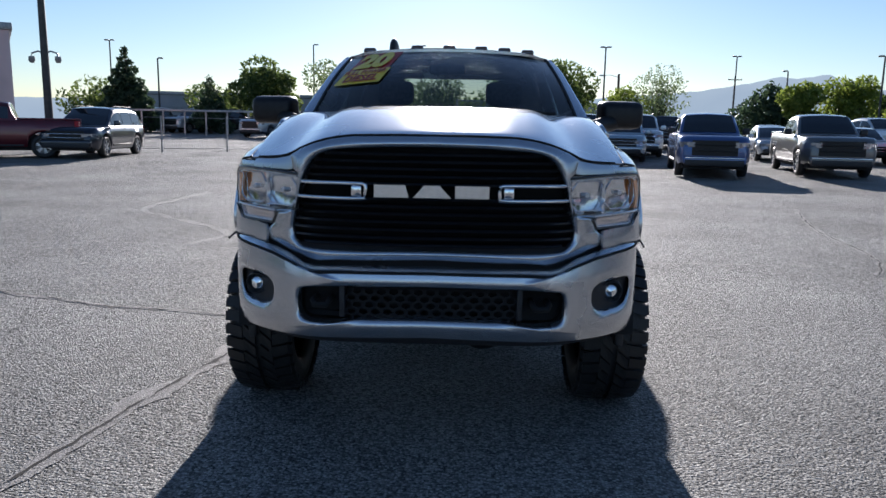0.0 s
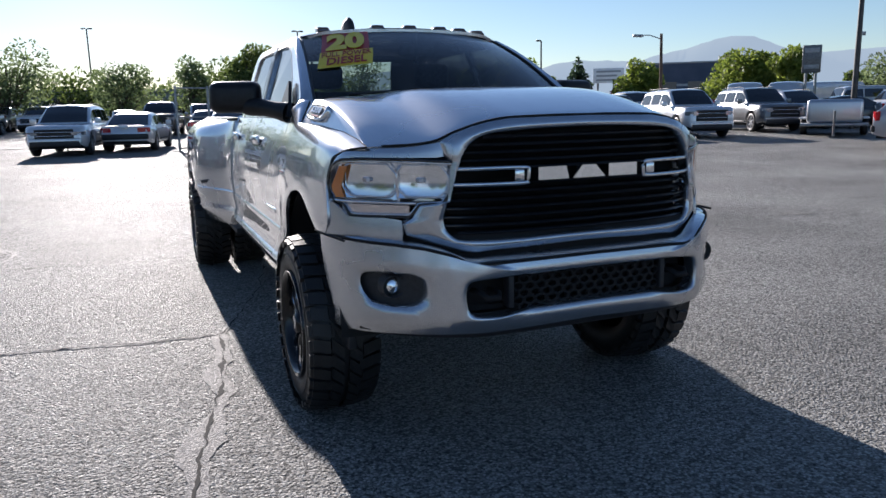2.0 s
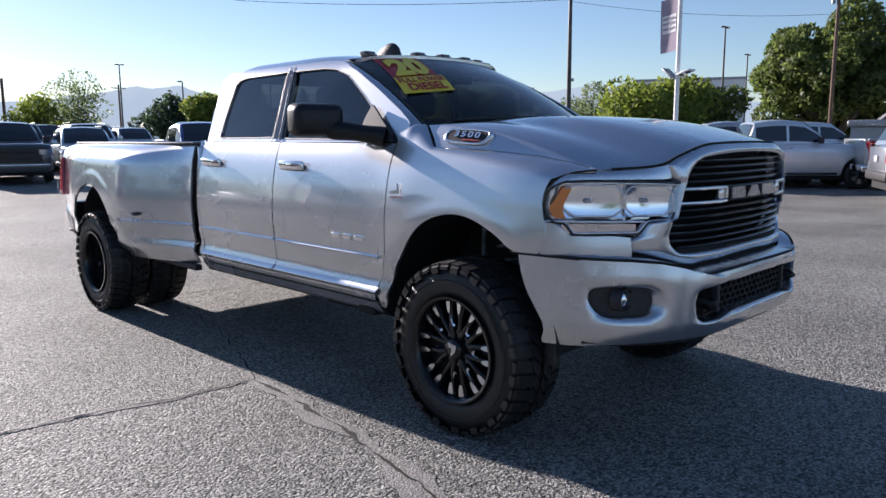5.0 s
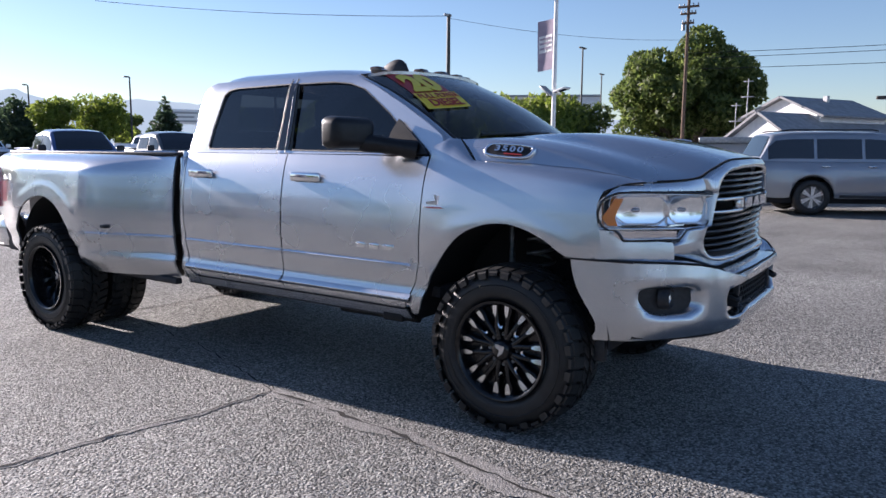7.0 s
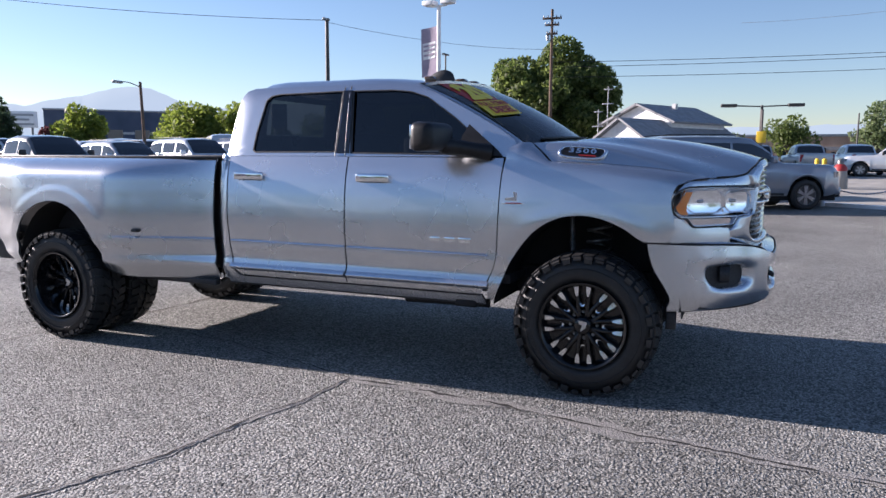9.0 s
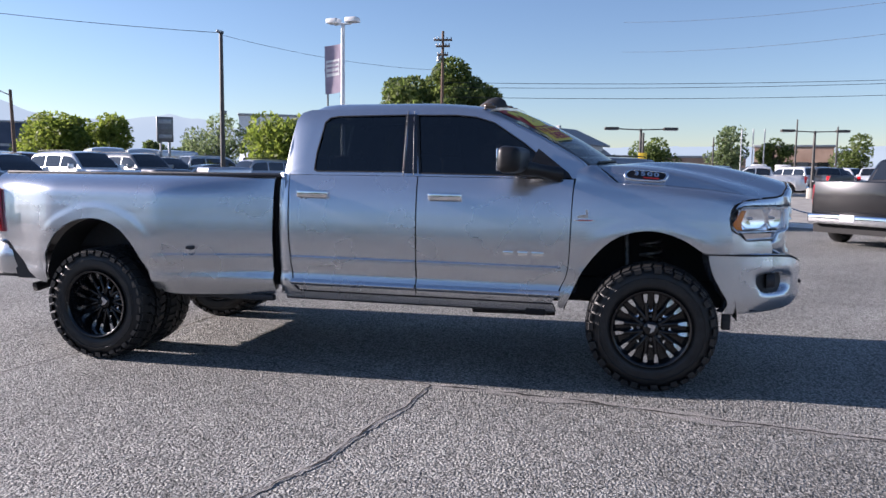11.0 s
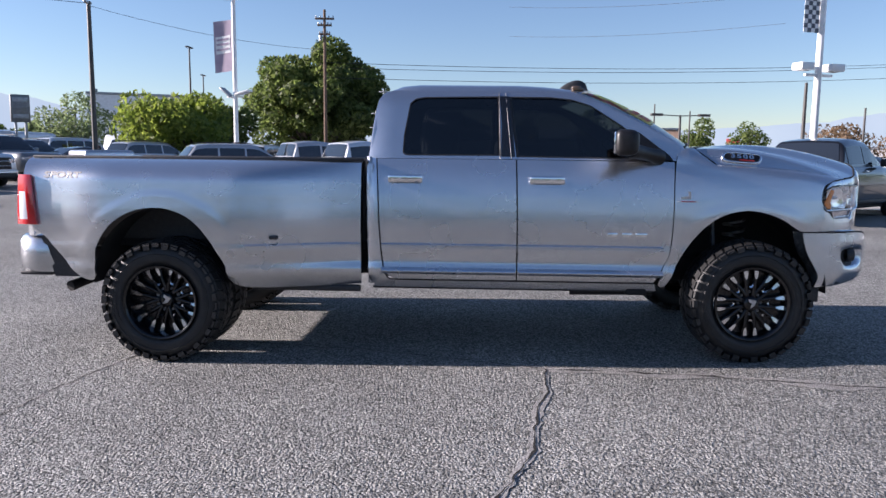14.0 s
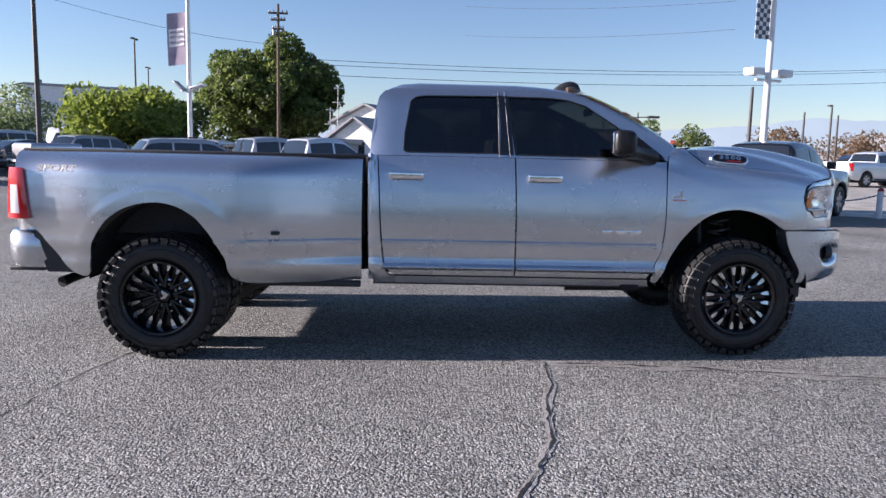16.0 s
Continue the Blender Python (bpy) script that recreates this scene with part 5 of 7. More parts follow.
# hood side badge with number
for s in (-1, 1):
    bu = s * 0.94
    bv = min(np.linspace(0.3, 0.98, 60), key=lambda q: abs(hood_point(bu, q).y - 4.235))
    R = hood_point(bu, bv + 0.1) - hood_point(bu, bv - 0.1)
    R = R if (R.y < 0) == (s < 0) else -R
    d_u = hood_point(bu - s * 0.035, bv) - hood_point(bu + s * 0.035, bv)
    nrm = R.cross(d_u).normalized()
    nrm = nrm if nrm.z > 0 else -nrm
    m = frame_on(hood_point(bu, bv) + nrm * 0.008, R, d_u)
    outl = rounded([(-0.155, 0.004), (-0.125, 0.046), (0.140, 0.046), (0.155, 0.016), (0.125, -0.046), (-0.140, -0.046)], 2, 0.2)
    bm = grid_bm([[m @ Vector((x * k, y * (1 - (1 - k) * 2.2), h)) for x, y in outl] for k, h in ((1.0, -0.03), (1.0, 0.004), (0.97, 0.010), (0.88, 0.010), (0.86, 0.006))], close_u=True)
    bg = part("hood_badge", bm, M_MILLED, truck, "silver-edged black hood badge with a number")
    bm = bmesh.new()
    bm.faces.new([bm.verts.new(m @ Vector((x * 0.875, y * 0.73, 0.0085))) for x, y in outl])
    part("badge_face", bm, M_SATIN, bg, "", False)
    for k, ch in enumerate("3500"):
        me = text_mesh(ch, 0.052, 0.002)
        me.materials.append(M_MILLED)
        t = new("badge_digit", me)
        t.parent = bg
        t.matrix_local = m @ pose((k - 1.5) * 0.045, 0.006, 0.0115) @ Matrix.Diagonal((1.35, 0.9, 1, 1))
    part("badge_bar", box_bm(-0.02, 0.085, -0.0265, -0.0205, 0.011, 0.015), M_BADGERED, bg).matrix_local = m
    # door emblem blocks and fender emblem
    for k, w in ((0, 0.085), (1, 0.085), (2, 0.10)):
        yc = 5.07 - (k - 1) * 0.105
        part("door_emblem", box_bm(s * (side_x(5, 0.952) + 0.003) - 0.006, s * (side_x(5, 0.952) + 0.003) + 0.006, yc - w / 2 + 0.008, yc + w / 2 - 0.008, 0.935, 0.968, 0.004), M_CHROME, truck)
    xe = side_x(4.65, 1.22) + 0.002
    part("fender_emblem", box_bm(s * xe - 0.005, s * xe + 0.005, 4.575, 4.715, 1.196, 1.208, 0.002), M_CHROME, truck, "small chrome and red fender emblem")
    bm = bmesh.new()
    bm.faces.new([bm.verts.new((s * (xe + 0.006), 4.66 + y, 1.24 + z)) for y, z in ((-0.035, 0.03), (-0.02, 0.034), (-0.028, 0.0), (0.035, -0.008), (0.03, -0.022), (-0.04, -0.022))])
    part("fender_emblem", thicken(bm, 0.004), M_ALLOY, truck, "", False)
    part("emblem_bar", box_bm(s * (xe + 0.004) - 0.003, s * (xe + 0.004) + 0.003, 4.59, 4.69, 1.199, 1.205), M_BADGERED, truck)
me = text_mesh("SPORT", 0.085, 0.003, 0.0015)
me.materials.append(M_GHOST)
t = new("bed_lettering", me)
t.parent = truck
tagged(t, "pale grey lettering decal")
_a, _b = Vector((-side_x(9.05, 1.345), 9.05, 1.345)), Vector((-side_x(9.40, 1.345), 9.40, 1.345))
_mid = Vector((-side_x(9.22, 1.345) - 0.004, 9.22, 1.345))
_up = Vector((-side_x(9.22, 1.38), 9.22, 1.38)) - Vector((-side_x(9.22, 1.31), 9.22, 1.31))
_place = frame_on(_mid, _a - _b, _up) @ Matrix.Diagonal((1.25, 0.75, 1, 1))
for v in me.vertices:
    out, p = v.co.z, _place @ v.co
    v.co = (-side_x(p.y, p.z) - 0.0015 - 0.4 * out, p.y, p.z)

# the load bed is a touch shorter than drawn above
for o in truck.children_recursive:
    if o.type == 'MESH' and o.parent.name.split(".")[0] not in ("wheel", "tyre", "rim"):
        if o.matrix_local.translation.y > 7:
            o.matrix_local = Matrix.Translation((0, -0.03 * (o.matrix_local.translation.y - 7.0), 0)) @ o.matrix_local
        else:
            for v in o.data.vertices:
                v.co.y -= 0.03 * max(v.co.y - 7.0, 0)

# sale sticker on the windscreen
def ws_point(u, v, out=0.006):
    j, i = v * 11, (u + 1) * 10
    j0, i0 = min(int(j), 10), min(int(i), 19)
    a, b, c, d = (Vector(WS[j0][i0]), Vector(WS[j0][i0 + 1]), Vector(WS[j0 + 1][i0]), Vector(WS[j0 + 1][i0 + 1]))
    fj, fi = j - j0, i - i0
    p = (a * (1 - fi) + b * fi) * (1 - fj) + (c * (1 - fi) + d * fi) * fj
    return p + Vector((0, -0.46, 0.88)) * out


_o, _r = ws_point(-0.945, 0.37, 0), ws_point(-0.55, 0.385, 0)
_ex = (_r - _o).normalized()
_ey = ws_point(-0.75, 0.96, 0) - ws_point(-0.75, 0.37, 0)
_ey = (_ey - _ex * _ey.dot(_ex)).normalized()
ST_W = (_r - _o).length
ST_H = (ws_point(-0.75, 0.965, 0) - ws_point(-0.75, 0.38, 0)).length


def on_glass(a, b, out):
    """A place on the windscreen by metres along and up from the sticker's lower corner."""
    p = _o + _ex * a + _ey * b
    u, v = -0.75, 0.65
    for _ in range(6):
        q = ws_point(u, v, 0)
        du, dv = (ws_point(u + 0.02, v, 0) - q) / 0.02, (ws_point(u, v + 0.02, 0) - q) / 0.02
        d = du.x * dv.z - dv.x * du.z
        ex, ez = p.x - q.x, p.z - q.z
        u = min(max(u + (ex * dv.z - dv.x * ez) / d, -1), 0)
        v = min(max(v + (du.x * ez - ex * du.z) / d, 0), 0.98)
    return ws_point(u, v, out)


def ws_patch(name, a0, a1, b0, b1, material, out, parent=None, label=""):
    rows = [[on_glass(a, b, out) for a in np.linspace(a0 * ST_W, a1 * ST_W, 16)] for b in np.linspace(b0 * ST_H, b1 * ST_H, 14)]
    return part(name, grid_bm(rows), material, parent or truck, label)


stick = ws_patch("sale_sticker", 0.02, 0.93, 0.36, 1.0, M_STICKR, 0.004, None, "red and yellow windscreen sale sticker")
ws_patch("sticker_band", 0.0, 1.0, 0.0, 0.42, M_STICKY, 0.010, stick)


def ws_text(body, a, b, wide, high, bold, material, out):
    """Lettering laid on the curved glass, fitted to a width and a height."""
    me = text_mesh(body, 0.1, bold, 0.0008)
    me.materials.append(material)
    xs, ys = [v.co.x for v in me.vertices], [v.co.y for v in me.vertices]
    for v in me.vertices:
        fx = (v.co.x - min(xs)) / (max(xs) - min(xs)) - 0.5
        fy = (v.co.y - min(ys)) / (max(ys) - min(ys)) - 0.5
        v.co = on_glass((a + fx * wide) * ST_W, (b + fy * high) * ST_H, out + v.co.z)
    o = new("sticker_lettering", me)
    o.parent = stick


ws_text("20", 0.47, 0.70, 0.74, 0.50, 0.006, M_STICKY, 0.012)
ws_text("FULL POWER", 0.5, 0.325, 0.92, 0.12, 0.001, M_STICKR, 0.015)
ws_text("DIESEL", 0.52, 0.145, 0.74, 0.185, 0.002, M_STICKR, 0.015)

# cabin: dash, seats, wheel, floor
part("dashboard", box_bm(-0.78, 0.78, 4.62, 5.0, 1.15, 1.49, 0.06, 3), M_CABIN, truck)
part("cabin_floor", box_bm(-0.85, 0.85, 4.7, 6.93, 0.66, 0.72), M_CABIN, truck)
for s in (-1, 1):
    part("front_seat", box_bm(s * 0.42 - 0.27, s * 0.42 + 0.27, 5.45, 5.98, 0.8, 1.12, 0.07, 3), M_CABIN, truck)
    part("seat_back", box_bm(s * 0.42 - 0.26, s * 0.42 + 0.26, 5.86, 6.0, 1.05, 1.66, 0.06, 3), M_CABIN, truck)
    part("headrest", box_bm(s * 0.42 - 0.14, s * 0.42 + 0.14, 5.90, 6.0, 1.68, 1.86, 0.05, 3), M_CABIN, truck)
    part("rear_headrest", box_bm(s * 0.5 - 0.13, s * 0.5 + 0.13, 6.80, 6.87, 1.50, 1.63, 0.04, 3), M_CABIN, truck)
part("rear_seat", box_bm(-0.78, 0.78, 6.35, 6.9, 0.8, 1.1, 0.06, 3), M_CABIN, truck)
part("rear_seat_back", box_bm(-0.78, 0.78, 6.76, 6.9, 1.05, 1.50, 0.05, 3), M_CABIN, truck)
bm = spin_bm([(0.014 * math.cos(a), 0.19 + 0.014 * math.sin(a)) for a in np.linspace(0, math.tau, 9)[:-1]], 28, 'y', closed=True)
bmesh.ops.rotate(bm, verts=bm.verts, cent=(0, 0, 0), matrix=Matrix.Rotation(radians(-25), 3, 'X'))
bmesh.ops.translate(bm, vec=(0.42, 5.12, 1.42), verts=bm.verts)
part("steering_wheel", bm, M_CABIN, truck)
part("inner_mirror", box_bm(-0.12, 0.12, 5.12, 5.16, 1.86, 1.93, 0.02), M_CABIN, truck)


# ---- parked vehicles ----
SPECS = {  # length, width, height, wheelbase, tyre radius, hood height, belt height, windscreen base/top and roof/rear glass ends, from the nose
    "pickup": dict(L=5.88, W=2.04, H=1.92, wb=3.75, nose=0.98, r=0.405, hood=1.24, belt=1.27, a0=1.75, a1=2.45, r1=3.75, r0=3.95, bed=True),
    "suv": dict(L=5.35, W=2.05, H=1.93, wb=3.07, nose=0.98, r=0.405, hood=1.22, belt=1.24, a0=1.60, a1=2.35, r1=4.95, r0=5.22, bed=False),
    "crossover": dict(L=5.15, W=1.98, H=1.78, wb=3.07, nose=0.98, r=0.375, hood=1.08, belt=1.12, a0=1.42, a1=2.30, r1=4.55, r0=5.0, bed=False),
    "sedan": dict(L=4.90, W=1.86, H=1.46, wb=2.83, nose=0.95, r=0.335, hood=0.90, belt=0.95, a0=1.30, a1=2.20, r1=3.45, r0=4.35, bed=False),
    "van": dict(L=5.70, W=2.03, H=2.25, wb=3.45, nose=0.95, r=0.36, hood=1.15, belt=1.25, a0=0.75, a1=1.55, r1=5.55, r0=5.68, bed=False),
}
M_CARLAMP = mat("car_headlamp", (0.35, 0.36, 0.38), 0.12, 0.6, 1.0)
WHEEL_PROTO = {}


def car_wheel(parent, r, x, y, rz):
    key = round(r, 3)
    if key not in WHEEL_PROTO:
        h = 0.125
        tyre = finish(spin_bm([(-h + 0.02, r * 0.66), (-h, r * 0.74), (-h + 0.01, r * 0.90), (-h + 0.04, r), (h - 0.04, r), (h, r * 0.8), (h - 0.02, r * 0.66)], 28, 'x'), "tyre", M_RUBBER)
        bm = spin_bm([(-h + 0.02, r * 0.67), (-h - 0.002, r * 0.65), (-h + 0.025, r * 0.60), (-h + 0.07, r * 0.57), (-h + 0.075, 0.001)], 28, 'x')
        rim = finish(bm, "rim", M_STEEL)
        bm = bmesh.new()
        for k in range(6):
            a = k * math.tau / 6
            for sg in (-0.13, 0.13):
                pts = []
                for rr, w in ((0.03, 0.022), (r * 0.62, 0.018)):
                    an = a + sg * (rr / (r * 0.62))
                    er, et = Vector((0, math.cos(an), math.sin(an))), Vector((0, -math.sin(an), math.cos(an)))
                    pts.append((Vector((-h + 0.018, 0, 0)) + er * rr - et * w, Vector((-h + 0.018, 0, 0)) + er * rr + et * w))
                q = [bm.verts.new(v) for v in (pts[0][0], pts[0][1], pts[1][1], pts[1][0])]
                bk = [bm.verts.new(v.co + Vector((0.04, 0, 0))) for v in q]
                bm.faces.new(q)
                for i in range(4):
                    bm.faces.new((q[i], bk[i], bk[(i + 1) % 4], q[(i + 1) % 4]))
        spin_bm([(-h + 0.005, 0.001), (-h + 0.008, 0.04), (-h + 0.03, 0.05)], 14, 'x', bm)
        WHEEL_PROTO[key] = (tyre, rim, finish(bm, "spokes", M_ALLOY, False))
    w = new("wheel")
    w.parent = parent
    w.matrix_local = pose(x, y, r - 0.004, random.uniform(0, 60), 0, rz)
    for name, me in zip(("tyre", "rim", "spokes"), WHEEL_PROTO[key]):
        o = new(name, me)
        o.parent = w


def make_car(kind):
    """One vehicle at the origin, nose towards -y, on the ground."""
    s = SPECS[kind]
    L, W, H, r = s["L"], s["W"], s["H"], s["r"]
    root = thing(kind if kind in ("pickup", "sedan", "van", "crossover") else "suv", "", kind)
    nose = -L / 2
    ax = (nose + s["nose"], nose + s["nose"] + s["wb"])
    # body shell: cross-sections from nose to tail
    ys = set(np.linspace(nose, -nose, 40))
    for c in ax:
        ys |= set(c + (r + 0.085) * np.sin(np.linspace(-math.pi / 2, math.pi / 2, 19)))
    ys |= {nose + 0.02, nose + 0.06, -nose - 0.02, -nose - 0.06}
    rows = []

    def deck(y):
        d = y - nose
        front = s["hood"] - 0.26 * max(0, 1 - d / 0.28) ** 2 - 0.05 * (1 - min(d / s["a0"], 1))
        if d < s["a0"]:
            return front
        if s["bed"]:
            return s["belt"] + 0.03 * (d > s["r0"]) - 0.0
        if kind == "sedan" and d > s["r0"]:
            return s["belt"] - 0.02 * (d - s["r0"])
        return s["belt"] - 0.10 * max(0, (d - L + 0.12) / 0.12)

    def half(y):
        e = max(0, (abs(y) - (L / 2 - 0.55)) / 0.55)
        return W / 2 * (1 - 0.17 * e ** 2.6)

    for y in sorted(ys):
        zb = 0.30 if kind in ("sedan", "crossover") else 0.38
        zb += 0.10 * max(0, (abs(y) - L / 2 + 0.5) / 0.5) ** 2
        for c in ax:
            d = abs(y - c)
            ra = r + 0.085
            if d < ra:
                zb = max(zb, r + math.sqrt(max(ra * ra - d * d, 0)) - 0.01)
        zt, w = deck(y), half(y)
        lip = 0.015 * any(abs(y - c) < r + 0.12 for c in ax)
        prof = [(w * 0.95, zb), (w * 0.992 + lip, max(zb + 0.03, 0.50)), (w + lip, max(zb + 0.06, zt * 0.62)), (w * 0.985, max(zb + 0.08, zt * 0.80)), (w * 0.955, zt - 0.05), (w * 0.90, zt - 0.008), (w * 0.72, zt + 0.012), (0, zt + 0.02)]
        rows.append([(-x, y, z) for x, z in prof] + [(x, y, z) for x, z in prof[::-1][1:]])
    bm = grid_bm(rows)
    for rr in (rows[0], rows[-1]):
        bm.faces.new([bm.verts.new(p) for p in rr])
    bmesh.ops.remove_doubles(bm, verts=bm.verts, dist=1e-5)
    bmesh.ops.recalc_face_normals(bm, faces=bm.faces)
    body = part("body", bm, M_CAR, root)
    part("underbody", box_bm(-W / 2 * 0.86, W / 2 * 0.86, nose + 0.12, -nose - 0.12, 0.26, 0.75), M_DARK, root)
    # greenhouse: one lofted shell, with panes set a little proud of it
    wb, wr = W / 2 * 0.925, W / 2 * (0.74 if not kind == "van" else 0.88)
    zb, zr = s["belt"] - 0.02, H - 0.05
    A0, A1, R1, R0 = (nose + s[k] for k in ("a0", "a1", "r1", "r0"))
    top_y = [A0 - 0.03, A0 + (A1 - A0) * 0.5, A1, A1 + 0.35, (A1 + R1) / 2, R1 - 0.35, R1, (R1 + R0) / 2, R0 + 0.03]
    top_z = [zb - 0.03, zb + (H - 0.06 - zb) * 0.56, H - 0.055, H - 0.012, H, H - 0.02, H - 0.075, zb + (H - 0.06 - zb) * 0.50, zb - 0.03]

    def section(y, u):
        """A point of the cabin: u from 0 at the belt line to 1 on the centre line of the roof."""
        zt = float(np.interp(y, top_y, top_z))
        rise = max(zt - zb, 0.0)
        lean = rise / (H - zb)
        wt = wb + (wr - wb) * lean
        taper = 1 - 0.05 * max(0, 1 - (y - A0) / (A1 - A0)) - 0.03 * max(0, 1 - (R0 - y) / max(R0 - R1, 0.3))
        pts = ((wb, 0.0), (wb + (wt - wb) * 0.80, 0.78), (wt * 0.955, 0.90), (wt * 0.86, 0.965), (wt * 0.55, 0.995), (0.0, 1.02))
        us = (0, 0.55, 0.66, 0.76, 0.88, 1.0)
        x = float(np.interp(u, us, [q[0] for q in pts])) * taper
        z = zb + rise * float(np.interp(u, us, [q[1] for q in pts]))
        return x, z

    us = (0, 0.2, 0.4, 0.55, 0.61, 0.66, 0.71, 0.76, 0.82, 0.88, 0.94, 1.0)
    rows = []
    for y in sorted(set(np.linspace(A0 - 0.03, R0 + 0.03, 30)) | {A1, R1}):
        half_row = [(*section(y, u), ) for u in us]
        rows.append([(-x, y, z) for x, z in half_row] + [(x, y, z) for x, z in half_row[::-1][1:]])
    part("cabin", grid_bm(rows), M_CAR, root)

    def pane(name, y0, y1, u0, u1, both_sides, off, n=9):
        rows = []
        for y in np.linspace(y0, y1, n):
            pts = [section(y, u) for u in np.linspace(u0, u1, 7)]
            if both_sides:
                pts = [(-x, z) for x, z in pts] + [(x, z) for x, z in pts[::-1][1:]]
            rows.append([(x + (off[0] if x > 0 else -off[0]), y + off[1], z + off[2]) for x, z in pts])
        return grid_bm(rows)

    part("windscreen", pane("w", A0 + 0.06, A1 - 0.04, 0.72, 1.0, True, (0, -0.010, 0.012)), M_CARGLASS, root)
    if kind != "van":
        part("rear_window", pane("w", R1 + (0.05 if R0 - R1 > 0.3 else 0.02), R0 - (0.10 if R0 - R1 > 0.3 else 0.03), 0.74, 1.0, True, (0, 0.012, 0.010)), M_CARGLASS, root)
    for sg in (-1, 1):
        # side panes
        n = 2 if kind in ("pickup", "sedan") else (1 if kind == "van" else 3)
        f0, b0 = A0 + (A1 - A0) * 0.42, R0 - (R0 - R1) * 0.45 - 0.06
        if kind == "van":
            b0 = A0 + 1.35
        if kind == "pickup":
            b0 = R1 - 0.02
        for k in range(n):
            ya, yb = f0 + (b0 - f0) * k / n + (0.035 if k else 0), f0 + (b0 - f0) * (k + 1) / n - (0.035 if k < n - 1 else 0)
            bm = pane("s", ya, yb, 0.07, 0.52, False, (0.008, 0, 0), 7)
            if sg < 0:
                bmesh.ops.scale(bm, vec=(-1, 1, 1), verts=bm.verts)
            part("side_window", bm, M_CARGLASS, root)
        part("mirror", box_bm(sg * (W / 2 + 0.09) - 0.11, sg * (W / 2 + 0.09) + 0.11, A0 + 0.28, A0 + 0.40, zb + 0.0, zb + 0.19, 0.04), M_PLASTIC if kind == "pickup" else M_CAR, root)
        for c in ax:
            car_wheel(root, r, sg * (W / 2 - 0.12), c, 0 if sg < 0 else 180)
        # lamps
        hz = s["hood"] - (0.30 if kind != "sedan" else 0.22)
        rows = []
        for z in (hz - 0.06, hz, hz + (0.09 if kind in ("pickup", "suv") else 0.05)):
            rows.append([(sg * (half(nose + d) * 0.985 + 0.008 if d > 0.03 else x), nose + d - 0.012, z) for x, d in ((W * 0.27, 0.0), (W * 0.34, 0.0), (W * 0.385, 0.02), (W * 0.41, 0.10), (W * 0.44, 0.26))])
        part("headlamp", thicken(grid_bm(rows), 0.01), M_CARLAMP, root)
        tz0, tz1 = (0.85, 1.26) if kind in ("pickup", "suv") else ((0.80, 1.08) if kind != "sedan" else (0.72, 0.88))
        rows = [[(sg * (half(-nose - d) * 0.985 + 0.01 if d > 0.03 else x), -nose - d + 0.012, z) for x, d in ((W * (0.36 if kind != "sedan" else 0.25), 0.0), (W * 0.40, 0.01), (W * 0.425, 0.10), (W * 0.45, 0.20))] for z in (tz0, (tz0 + tz1) / 2, tz1)]
        part("tail_lamp", thicken(grid_bm(rows), 0.01), M_RED, root)
    # nose: grille, bars, bumper
    gz0, gz1 = (0.64, s["hood"] - 0.16) if kind in ("pickup", "suv") else (0.60, s["hood"] - 0.16)
    if kind == "sedan":
        gz0, gz1 = 0.45, 0.72
    rows = [[(x, nose - 0.014 + 0.10 * (x / W) ** 2, z) for x in np.linspace(-W * 0.31, W * 0.31, 9)] for z in (gz0, (gz0 + gz1) / 2, gz1)]
    gr = part("grille", thicken(grid_bm(rows), 0.02), M_SATIN, root)
    for z in (gz0 + 0.3 * (gz1 - gz0), gz0 + 0.7 * (gz1 - gz0)):
        part("grille_bar", tube_bm([(x, nose - 0.036 + 0.10 * (x / W) ** 2, z) for x in np.linspace(-W * 0.29, W * 0.29, 7)], 0.012, 6), M_CHROME if kind != "pickup" else M_SATIN, gr)
    part("front_bumper", box_bm(-W * 0.43, W * 0.43, nose - 0.05, nose + 0.25, 0.40, 0.62 if kind != "sedan" else 0.48, 0.06, 3), M_CAR if kind in ("suv", "crossover") else (M_CAR if kind == "pickup" else M_PLASTIC), root)
    if kind in ("pickup", "suv"):
        part("bumper_strip", box_bm(-W * 0.40, W * 0.40, nose - 0.062, nose + 0.1, 0.56, 0.60, 0.012), M_CHROME, root)
    part("lower_grille", box_bm(-W * 0.40, W * 0.40, nose - 0.058, nose + 0.1, 0.34, 0.53, 0.03), M_PLASTIC, root)
    part("rear_bumper", box_bm(-W * 0.44, W * 0.44, -nose - 0.22, -nose + (0.10 if s["bed"] else 0.04), 0.45, 0.66, 0.05, 3), M_CHROME if s["bed"] else M_PLASTIC, root)
    part("plate", box_bm(-0.15, 0.15, -nose + 0.02, -nose + (0.115 if s["bed"] else 0.05), 0.52 if s["bed"] else 0.86, 0.66 if s["bed"] else 1.0, 0.004), M_WHITELENS, root)
    for z in (0.52, ):
        part("door_trim", box_bm(-W / 2 - 0.004, W / 2 + 0.004, ax[0] + 0.6, ax[1] - 0.6, 0.40, 0.46, 0.008), M_PLASTIC, root)
    for sg in (-1, 1):
        for yy in ((A1 + 0.35), (A1 + 1.35)):
            if yy < R1 - 0.1 and kind != "van":
                part("door_handle", box_bm(sg * (W / 2 + 0.004) - 0.015, sg * (W / 2 + 0.004) + 0.015, yy, yy + 0.18, s["belt"] - 0.14, s["belt"] - 0.11, 0.008), M_CHROME, root)
